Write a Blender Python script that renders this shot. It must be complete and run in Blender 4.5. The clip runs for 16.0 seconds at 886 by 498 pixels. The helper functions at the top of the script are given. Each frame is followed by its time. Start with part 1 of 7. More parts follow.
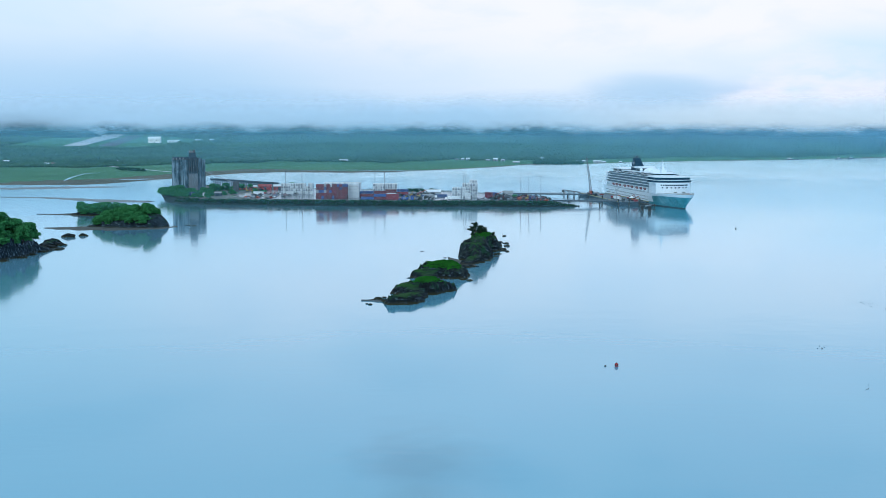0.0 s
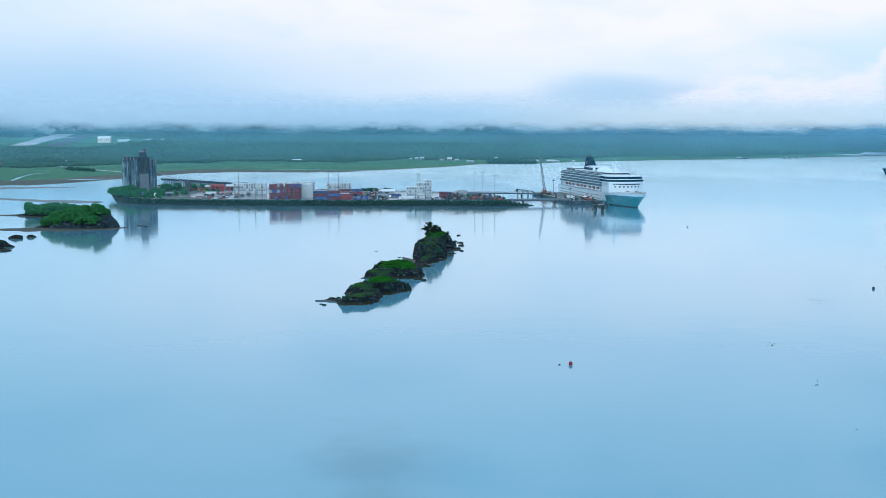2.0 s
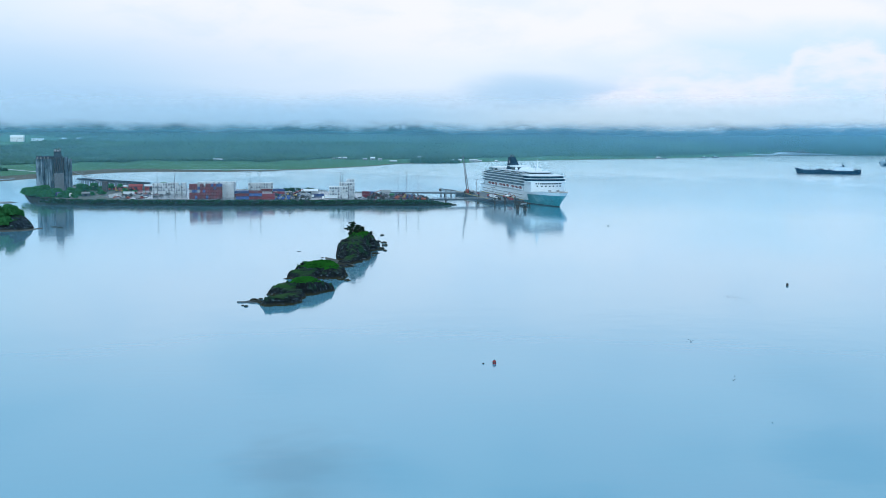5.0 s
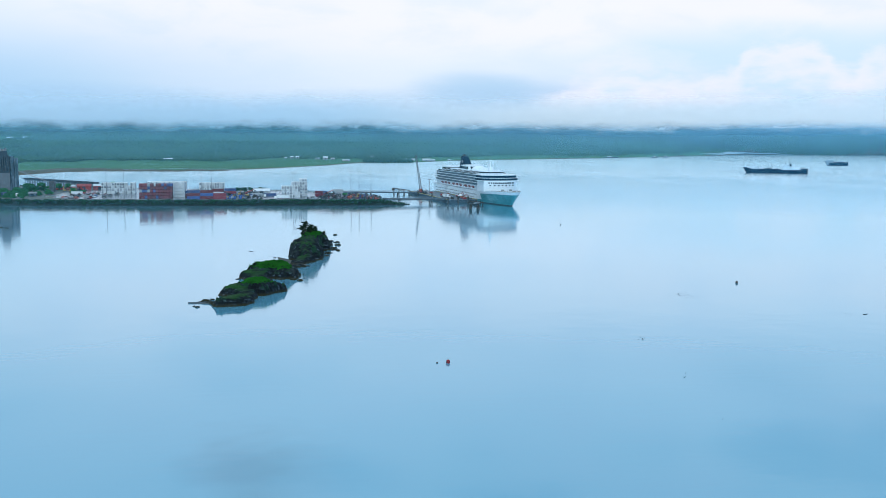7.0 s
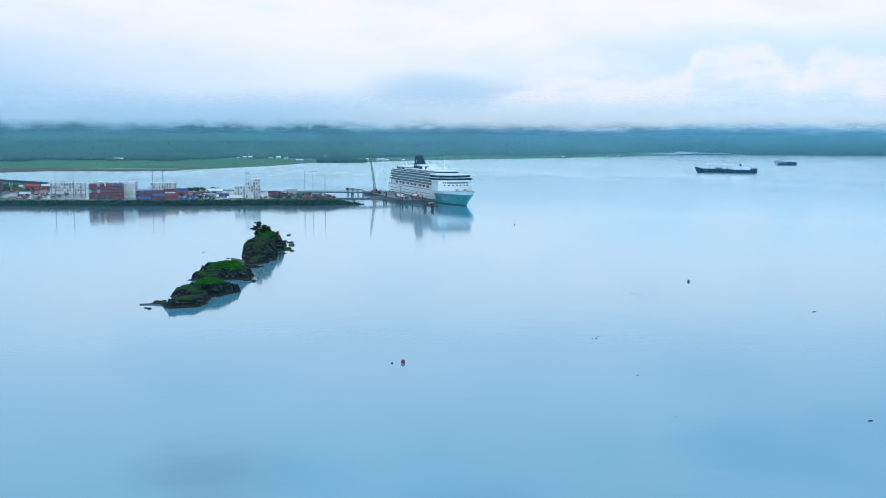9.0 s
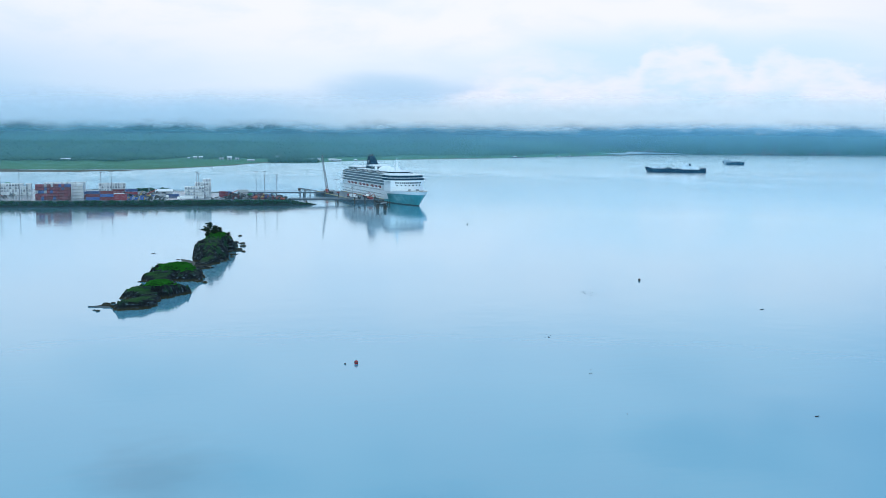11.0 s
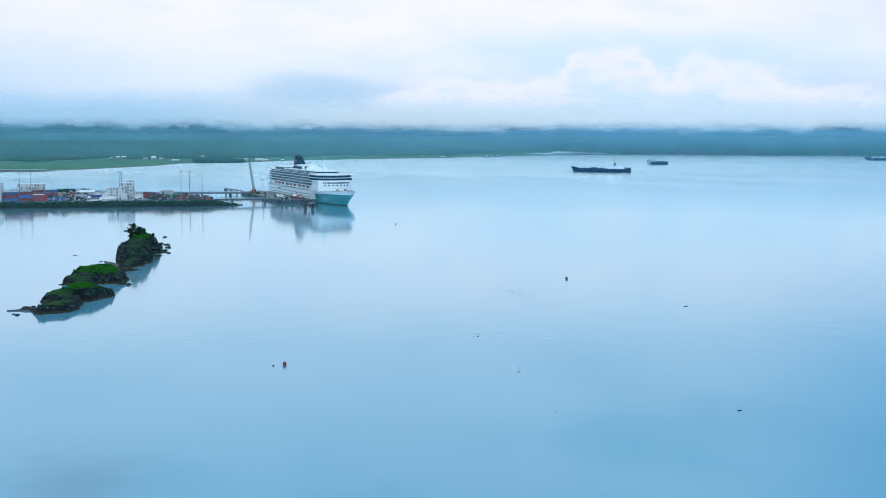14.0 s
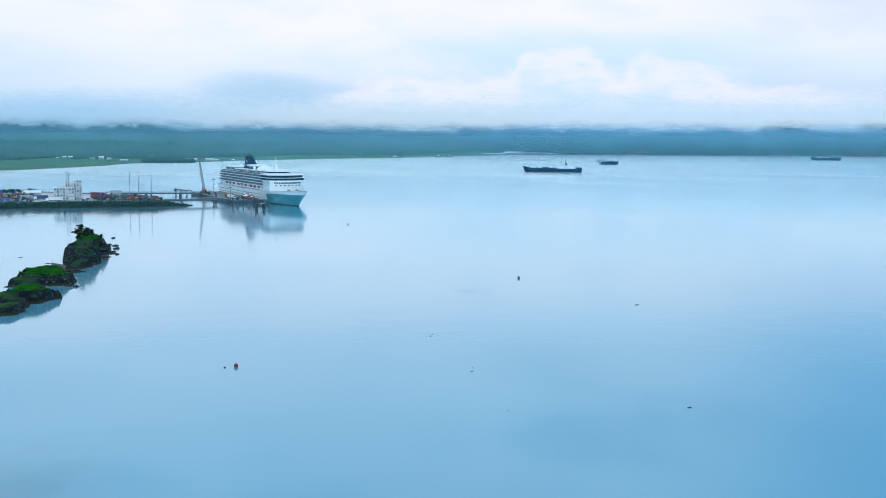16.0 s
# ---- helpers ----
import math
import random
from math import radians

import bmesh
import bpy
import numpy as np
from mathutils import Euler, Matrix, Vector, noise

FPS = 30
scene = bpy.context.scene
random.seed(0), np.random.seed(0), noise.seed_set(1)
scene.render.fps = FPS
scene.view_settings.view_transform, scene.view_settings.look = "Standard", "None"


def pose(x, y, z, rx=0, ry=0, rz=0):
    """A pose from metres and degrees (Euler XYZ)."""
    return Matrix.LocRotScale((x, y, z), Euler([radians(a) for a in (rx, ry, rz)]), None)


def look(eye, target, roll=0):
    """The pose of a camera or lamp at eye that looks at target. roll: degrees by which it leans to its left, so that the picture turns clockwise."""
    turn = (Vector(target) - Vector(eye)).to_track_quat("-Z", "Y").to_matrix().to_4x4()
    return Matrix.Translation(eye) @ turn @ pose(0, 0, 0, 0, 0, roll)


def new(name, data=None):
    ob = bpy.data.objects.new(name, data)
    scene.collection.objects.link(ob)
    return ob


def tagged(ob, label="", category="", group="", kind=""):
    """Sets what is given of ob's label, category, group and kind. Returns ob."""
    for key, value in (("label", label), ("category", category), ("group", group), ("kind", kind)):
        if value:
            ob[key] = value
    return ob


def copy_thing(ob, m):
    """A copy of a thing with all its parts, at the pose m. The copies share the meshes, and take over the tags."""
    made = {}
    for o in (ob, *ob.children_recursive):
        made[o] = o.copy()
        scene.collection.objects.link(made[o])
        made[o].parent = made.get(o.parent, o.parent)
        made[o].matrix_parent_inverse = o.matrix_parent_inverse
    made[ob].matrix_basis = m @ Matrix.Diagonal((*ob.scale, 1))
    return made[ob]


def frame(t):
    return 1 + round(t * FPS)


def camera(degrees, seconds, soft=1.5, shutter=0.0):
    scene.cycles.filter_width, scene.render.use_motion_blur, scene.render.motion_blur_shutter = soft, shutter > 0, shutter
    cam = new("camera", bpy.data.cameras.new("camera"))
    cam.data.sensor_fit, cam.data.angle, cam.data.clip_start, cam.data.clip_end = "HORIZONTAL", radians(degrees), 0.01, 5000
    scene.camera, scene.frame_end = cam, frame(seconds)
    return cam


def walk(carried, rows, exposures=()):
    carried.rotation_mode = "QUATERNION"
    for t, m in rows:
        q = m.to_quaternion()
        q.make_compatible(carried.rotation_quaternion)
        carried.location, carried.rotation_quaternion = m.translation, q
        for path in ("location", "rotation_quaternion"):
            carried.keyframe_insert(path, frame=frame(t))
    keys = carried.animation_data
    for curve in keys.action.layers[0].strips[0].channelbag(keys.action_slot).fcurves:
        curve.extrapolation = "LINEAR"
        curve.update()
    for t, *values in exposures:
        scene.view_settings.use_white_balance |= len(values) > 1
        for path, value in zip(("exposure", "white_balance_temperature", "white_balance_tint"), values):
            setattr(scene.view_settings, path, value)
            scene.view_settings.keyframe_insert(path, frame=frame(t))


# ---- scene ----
cam = camera(45.74, 16.0, soft=0.7)
EYE = 62.0
# seconds, east, north, yaw, pitch, roll: a hovering drone that turns slowly to its right
ROWS = [
    (0.0, 0.00, 0.00, -0.000, -5.832, -0.028),
    (0.5, 0.03, 0.17, -0.639, -5.846, -0.028),
    (1.0, 0.06, 0.32, -1.259, -5.852, -0.030),
    (1.5, 0.09, 0.47, -1.872, -5.855, -0.039),
    (2.0, 0.11, 0.60, -2.492, -5.859, -0.050),
    (2.5, 0.13, 0.72, -3.145, -5.857, -0.050),
    (3.0, 0.15, 0.83, -3.886, -5.858, -0.039),
    (3.5, 0.17, 0.93, -4.658, -5.862, -0.015),
    (4.0, 0.19, 1.02, -5.357, -5.873, 0.024),
    (6.5, 0.24, 1.36, -8.602, -5.901, 0.072),
    (7.0, 0.25, 1.40, -9.236, -5.914, 0.097),
    (7.5, 0.25, 1.44, -9.846, -5.919, 0.105),
    (8.0, 0.26, 1.48, -10.464, -5.919, 0.116),
    (8.5, 0.26, 1.51, -11.100, -5.921, 0.133),
    (9.0, 0.26, 1.53, -11.728, -5.919, 0.154),
    (11.5, 0.27, 1.62, -14.995, -5.907, 0.170),
    (12.0, 0.28, 1.63, -15.676, -5.905, 0.179),
    (12.5, 0.28, 1.64, -16.323, -5.901, 0.177),
    (13.0, 0.28, 1.65, -16.962, -5.903, 0.171),
    (13.5, 0.28, 1.66, -17.586, -5.907, 0.171),
    (14.0, 0.28, 1.67, -18.231, -5.907, 0.180),
    (14.5, 0.28, 1.68, -18.890, -5.905, 0.189),
    (15.0, 0.29, 1.70, -19.563, -5.901, 0.197),
    (15.5, 0.29, 1.71, -20.214, -5.899, 0.207),
    (16.0, 0.30, 1.73, -20.838, -5.902, 0.220),
]
walk(cam, [(t, pose(x, y, EYE, 90 + pitch, 0, yaw) @ pose(0, 0, 0, 0, 0, roll)) for t, x, y, yaw, pitch, roll in ROWS],
     exposures=[(0.0, 0.0, 6180, 9), (16.0, 0.0, 6180, 9)])

# ---- world: low overcast with a brighter cloud bank over the head of the bay ----


def nodes_of(tree):
    """Short hand for wiring a node tree: add(kind, inputs by index or name, settings)."""
    def add(kind, ins=None, **settings):
        n = tree.nodes.new(kind)
        for key, value in settings.items():
            setattr(n, key, value)
        for key, value in (ins or {}).items():
            if isinstance(value, bpy.types.NodeSocket):
                tree.links.new(value, n.inputs[key])
            else:
                n.inputs[key].default_value = value
        return n
    return add


def ramp(add, fac, stops, mode="LINEAR"):
    n = add("ShaderNodeValToRGB", {0: fac})
    n.color_ramp.interpolation = mode
    els = n.color_ramp.elements
    while len(els) < len(stops):
        els.new(0.5)
    for e, (p, c) in zip(els, stops):
        e.position = p
        e.color = (*c, 1) if len(c) == 3 else c
    return n.outputs[0]


def make_world():
    world = bpy.data.worlds.new("overcast_sky")
    scene.world = world
    world.use_nodes = True
    tree = world.node_tree
    tree.nodes.clear()
    add = nodes_of(tree)

    def m(op, a, b=0.0, c=0.0, clamp=False):
        return add("ShaderNodeMath", {0: a, 1: b, 2: c}, operation=op, use_clamp=clamp).outputs[0]

    def mix(fac, a, b):
        n = add("ShaderNodeMix", {0: fac, 6: a, 7: b}, data_type="RGBA")
        return n.outputs[2]

    def smooth(v, lo, hi):
        n = add("ShaderNodeMapRange", {0: v, 1: lo, 2: hi, 3: 0.0, 4: 1.0}, interpolation_type="SMOOTHSTEP")
        return n.outputs[0]

    way = add("ShaderNodeTexCoord").outputs["Generated"]
    sep = add("ShaderNodeSeparateXYZ", {0: way})
    az = m("ARCTAN2", sep.outputs[0], sep.outputs[1])
    el = m("ABSOLUTE", sep.outputs[2])
    flat = add("ShaderNodeCombineXYZ", {0: az, 1: m("MULTIPLY", el, 2.6), 2: 0.0}).outputs[0]
    wide = add("ShaderNodeCombineXYZ", {0: az, 1: m("MULTIPLY", el, 5.5), 2: 3.0}).outputs[0]
    n1 = add("ShaderNodeTexNoise", {"Vector": wide, "Scale": 3.2, "Detail": 5.0, "Roughness": 0.5}).outputs[0]
    n2 = add("ShaderNodeTexNoise", {"Vector": flat, "Scale": 9.0, "Detail": 6.0, "Roughness": 0.55, "Distortion": 0.3}).outputs[0]
    n3 = add("ShaderNodeTexNoise", {"Vector": flat, "Scale": 26.0, "Detail": 8.0, "Roughness": 0.52}).outputs[0]
    n5 = add("ShaderNodeTexNoise", {"Vector": flat, "Scale": 48.0, "Detail": 6.0, "Roughness": 0.6, "Distortion": 0.4}).outputs[0]
    n4 = add("ShaderNodeTexNoise", {"Vector": wide, "Scale": 1.3, "Detail": 2.0}).outputs[0]
    # the layer cloud: blue-grey and thick below, white where it thins at middle height, grey-blue overhead
    bend = m("ADD", el, m("MULTIPLY", m("SUBTRACT", n1, 0.5), 0.085))
    bend = m("ADD", bend, m("MULTIPLY", m("SUBTRACT", n4, 0.5), 0.10))
    base = ramp(add, m("SQRT", m("MAXIMUM", bend, 0.0)), [(q ** 0.5, c) for q, c in SKY_STOPS], "B_SPLINE")
    # heavier cloud overhead, in broad patches
    heavy = m("MULTIPLY", smooth(n1, 0.47, 0.62), smooth(el, 0.14, 0.26))
    base = mix(m("MULTIPLY", heavy, 0.6), base, (0.33, 0.54, 0.74, 1))
    # thinner, bluer veils
    veil = m("MULTIPLY", smooth(n2, 0.44, 0.68), smooth(el, 0.03, 0.075))
    base = mix(m("MULTIPLY", veil, 0.5), base, (0.73, 0.82, 0.98, 1))
    # bluer towards the north-west edge of the view
    west = m("MULTIPLY", smooth(az, 0.16, -0.30), m("MULTIPLY", smooth(el, 0.135, 0.05), 0.8))
    base = mix(west, base, (0.39, 0.63, 0.87, 1))
    corner = m("MULTIPLY", smooth(az, -0.10, -0.42), smooth(el, 0.06, 0.12))
    base = mix(m("MULTIPLY", corner, 0.7), base, (0.56, 0.77, 0.93, 1))
    # a dark soft hollow in the layer cloud over the middle of the plain, and a lesser one to its west
    for a0, e0, wa, we, much in ((11.3, 0.044, 3.6, 0.021, 0.62), (3.5, 0.034, 5.0, 0.014, 0.25), (-12.0, 0.030, 9.0, 0.022, 0.30)):
        far = m("ADD", m("POWER", m("DIVIDE", m("SUBTRACT", az, radians(a0)), radians(wa)), 2.0), m("POWER", m("DIVIDE", m("SUBTRACT", el, e0), we), 2.0))
        far = m("ADD", far, m("MULTIPLY", m("SUBTRACT", n2, 0.5), 1.6))
        base = mix(m("MULTIPLY", smooth(far, 1.5, -0.2), much), base, (0.36, 0.60, 0.84, 1))
    # blue gap above the cloud bank
    gap = m("MULTIPLY", smooth(az, radians(16.5), radians(21)), smooth(az, radians(40), radians(33)))
    gap = m("MULTIPLY", gap, m("MULTIPLY", smooth(el, 0.035, 0.06), smooth(m("ADD", el, m("MULTIPLY", m("SUBTRACT", n2, 0.5), 0.04)), 0.112, 0.080)))
    base = mix(m("MULTIPLY", gap, 0.72), base, (0.60, 0.79, 0.96, 1))

    def heap(tops, a0, a1, knobs, soft, depth, amount, below):
        """A heaped cloud from azimuth a0 to a1 (degrees): knobbly tops at the given heights, melting away downwards."""
        crest = add("ShaderNodeFloatCurve", {0: 1.0, 1: add("ShaderNodeMapRange", {0: az, 1: radians(a0), 2: radians(a1)}).outputs[0]})
        pts = crest.mapping.curves[0].points
        while len(pts) < len(tops):
            pts.new(0.5, 0.5)
        for p, (a, h) in zip(pts, tops):
            p.location = ((a - a0) / (a1 - a0), h * 10)
        crest.mapping.update()
        edge = m("MULTIPLY", crest.outputs[0], 0.1)
        edge = m("ADD", edge, m("MULTIPLY", m("ADD", m("ADD", m("SUBTRACT", n3, 0.5), m("MULTIPLY", m("SUBTRACT", n5, 0.5), 0.6)), m("SUBTRACT", n2, 0.5)), knobs))
        under = m("SUBTRACT", edge, el)
        inside = m("MULTIPLY", smooth(under, -soft, soft), m("MULTIPLY", smooth(az, radians(a0), radians(a0 + 3)), smooth(az, radians(a1), radians(a1 - 7))))
        melt = smooth(m("ADD", under, m("MULTIPLY", m("SUBTRACT", n3, 0.5), 0.07)), depth, 0.0)
        return mix(m("MULTIPLY", inside, amount), base, mix(melt, below, (0.90, 0.885, 0.97, 1)))

    base = heap([(15, 0.070), (16.5, 0.074), (18, 0.080), (19.3, 0.083), (20.5, 0.079), (22, 0.075), (23.5, 0.068), (26, 0.05)], 15, 26, 0.026, 0.009, 0.030, 0.6, (0.72, 0.84, 0.97, 1))
    base = heap([(13, 0.025), (15, 0.040), (17, 0.055), (18.7, 0.061), (20.2, 0.053), (21.6, 0.052), (23.1, 0.056), (24.6, 0.065), (25.5, 0.084), (26.4, 0.084), (27.3, 0.0905), (28.0, 0.0895), (29.0, 0.080), (30.2, 0.066),
                 (31.0, 0.075), (32.0, 0.0765), (33.2, 0.069), (34.6, 0.063), (36.5, 0.052), (39, 0.045), (46, 0.040)], 13, 46, 0.030, 0.0095, 0.062, 0.85, (0.60, 0.79, 0.95, 1))
    # heavier, bluer cloud high over the eastern shore
    east = m("MULTIPLY", smooth(az, radians(30), radians(45)), smooth(el, 0.07, 0.22))
    base = mix(m("MULTIPLY", east, 0.9), base, (0.28, 0.51, 0.79, 1))
    sky = add("ShaderNodeTexSky", sky_type="NISHITA", sun_disc=False, sun_elevation=radians(32), sun_rotation=radians(190), air_density=1.0, dust_density=3.0)
    clear = add("ShaderNodeBackground", {0: sky.outputs[0], 1: 0.008})
    cloud = add("ShaderNodeBackground", {0: base, 1: SKY_POWER})
    both = add("ShaderNodeAddShader", {0: clear.outputs[0], 1: cloud.outputs[0]})
    out = add("ShaderNodeOutputWorld", {0: both.outputs[0]})


SKY_POWER = 1.0
SKY_STOPS = [(0.0, (0.44, 0.62, 0.83)), (0.025, (0.52, 0.68, 0.89)), (0.055, (0.72, 0.83, 0.955)), (0.09, (0.87, 0.89, 0.97)), (0.13, (0.97, 0.92, 0.985)),
             (0.19, (0.83, 0.90, 1.02)), (0.32, (0.61, 0.81, 1.00)), (1.0, (0.80, 1.05, 1.24))]
make_world()
sun = new("sun", bpy.data.lights.new("sun", "SUN"))
sun.data.energy, sun.data.angle, sun.data.color = 1.35, radians(40), (0.80, 0.97, 1.0)
sun.matrix_world = look((0, 0, 500), (60, 300, 310))

# ---- materials ----


def material(name):
    mat = bpy.data.materials.new(name)
    mat.use_nodes = True
    mat.node_tree.nodes.clear()
    add = nodes_of(mat.node_tree)
    return mat, add


def surface(name, colour, rough=0.7, metal=0.0, vary=0.25, scale=0.5, fine=6.0, bump=0.0, stain=None, stain_amount=0.4, per_thing=0.0, ior=1.45):
    """A plain surface with two scales of variation, and stains of another colour."""
    mat, add = material(name)
    place = add("ShaderNodeTexCoord").outputs["Object"]
    big = add("ShaderNodeTexNoise", {"Vector": place, "Scale": scale, "Detail": 4.0}).outputs[0]
    small = add("ShaderNodeTexNoise", {"Vector": place, "Scale": fine, "Detail": 3.0}).outputs[0]
    mul = add("ShaderNodeMath", {0: big, 1: small}, operation="ADD").outputs[0]
    val = add("ShaderNodeMapRange", {0: mul, 1: 0.6, 2: 1.4, 3: 1.0 - vary, 4: 1.0 + vary}).outputs[0]
    if per_thing:
        rnd = add("ShaderNodeObjectInfo").outputs["Random"]
        shift = add("ShaderNodeMapRange", {0: rnd, 3: 1.0 - per_thing, 4: 1.0 + per_thing}).outputs[0]
        val = add("ShaderNodeMath", {0: val, 1: shift}, operation="MULTIPLY").outputs[0]
    col = add("ShaderNodeVectorMath", {0: colour, "Scale": val}, operation="SCALE").outputs[0]
    if stain:
        sm = add("ShaderNodeMapRange", {0: big, 1: 0.5, 2: 0.72, 3: 0.0, 4: stain_amount}).outputs[0]
        col = add("ShaderNodeMix", {0: sm, 6: col, 7: (*stain, 1)}, data_type="RGBA").outputs[2]
    ins = {"Base Color": col, "Roughness": rough, "Metallic": metal, "IOR": ior, "Specular IOR Level": 0.12 if rough >= 0.8 else 0.5}
    if bump:
        ins["Normal"] = add("ShaderNodeBump", {"Strength": 0.6, "Distance": bump, "Height": small}).outputs[0]
    p = add("ShaderNodeBsdfPrincipled", ins)
    add("ShaderNodeOutputMaterial", {0: p.outputs[0]})
    return mat


def water_material():
    mat, add = material("sea_water")
    place = add("ShaderNodeTexCoord").outputs["Object"]
    sep = add("ShaderNodeMapping", {0: place, 3: (1.0, 0.35, 1.0)}).outputs[0]
    wind = add("ShaderNodeTexNoise", {"Vector": sep, "Scale": 0.006, "Detail": 4.0, "Distortion": 0.6}).outputs[0]
    swell = add("ShaderNodeTexNoise", {"Vector": place, "Scale": 0.05, "Detail": 2.0}).outputs[0]
    crests = add("ShaderNodeMapping", {0: place, 2: (0.0, 0.0, 0.25), 3: (0.28, 1.0, 1.0)}).outputs[0]
    ripple = add("ShaderNodeTexNoise", {"Vector": crests, "Scale": 0.3, "Detail": 3.0}).outputs[0]
    rough = add("ShaderNodeMapRange", {0: wind, 1: 0.35, 2: 0.68, 3: 0.065, 4: 0.105}).outputs[0]
    # a light breeze on the outer bay, calm in the lee of the islands
    north = add("ShaderNodeSeparateXYZ", {0: place}).outputs[1]
    east = add("ShaderNodeSeparateXYZ", {0: place}).outputs[0]
    breeze = add("ShaderNodeMapRange", {0: add("ShaderNodeMath", {0: east, 1: 0.35, 2: north}, operation="MULTIPLY_ADD").outputs[0], 1: 500.0, 2: 3200.0, 3: 0.0, 4: 0.19}, interpolation_type="SMOOTHSTEP").outputs[0]
    glints = add("ShaderNodeTexWhiteNoise", {0: place}).outputs[0]
    glints = add("ShaderNodeMapRange", {0: glints, 3: 0.0, 4: 2.0}).outputs[0]
    rough = add("ShaderNodeMath", {0: breeze, 1: glints, 2: rough}, operation="MULTIPLY_ADD").outputs[0]
    silt = ramp(add, wind, [(0.3, WATER_DEEP), (0.7, WATER_SILT)])
    # the milky diffuse colour is lightened northwards, standing in for stronger sky reflection
    far_lift = add("ShaderNodeMapRange", {0: north, 1: 230.0, 2: 640.0, 3: 0.0, 4: 0.85}, interpolation_type="SMOOTHSTEP").outputs[0]
    silt = add("ShaderNodeMix", {0: far_lift, 6: silt, 7: (0.20, 0.43, 0.57, 1)}, data_type="RGBA").outputs[2]
    # a dark blue oval mixed into the near water's colour
    for cx, cy, rx, ry in ((-4.0, 196.0, 15.0, 32.0),):
        way = add("ShaderNodeMapping", {0: place, 1: (-cx / rx, -cy / ry, 0.0), 3: (1.0 / rx, 1.0 / ry, 0.0)}).outputs[0]
        far = add("ShaderNodeVectorMath", {0: way}, operation="LENGTH").outputs["Value"]
        far = add("ShaderNodeMath", {0: add("ShaderNodeMath", {0: swell, 1: 0.5}, operation="SUBTRACT").outputs[0], 1: 1.6, 2: far}, operation="MULTIPLY_ADD").outputs[0]
        bed = add("ShaderNodeMapRange", {0: far, 1: 1.3, 2: 0.0, 3: 0.0, 4: 0.5}, interpolation_type="SMOOTHSTEP").outputs[0]
        silt = add("ShaderNodeMix", {0: bed, 6: silt, 7: (0.012, 0.13, 0.20, 1)}, data_type="RGBA").outputs[2]
    cove = add("ShaderNodeMapRange", {0: north, 1: 180.0, 2: 560.0, 3: 0.7, 4: 0.05}).outputs[0]
    patch = add("ShaderNodeMapRange", {0: add("ShaderNodeTexNoise", {"Vector": place, "Scale": 0.018, "Detail": 2.0}).outputs[0], 1: 0.45, 2: 0.62, 3: 0.25, 4: 1.0}).outputs[0]
    cove = add("ShaderNodeMath", {0: cove, 1: patch}, operation="MULTIPLY").outputs[0]
    hgt = add("ShaderNodeMath", {0: ripple, 1: cove, 2: swell}, operation="MULTIPLY_ADD").outputs[0]
    bump = add("ShaderNodeBump", {"Strength": 1.0, "Distance": 0.05, "Height": hgt}).outputs[0]
    body = add("ShaderNodeBsdfDiffuse", {0: silt})
    gloss = add("ShaderNodeBsdfGlossy", {0: WATER_GLOSS, "Roughness": rough, "Normal": bump})
    fresnel = add("ShaderNodeFresnel", {0: WATER_IOR, 1: bump}).outputs[0]
    fresnel = add("ShaderNodeMath", {0: fresnel, 1: 1.2}, operation="MULTIPLY", use_clamp=True).outputs[0]
    p = add("ShaderNodeMixShader", {0: fresnel, 1: body.outputs[0], 2: gloss.outputs[0]})
    add("ShaderNodeOutputMaterial", {0: p.outputs[0]})
    return mat


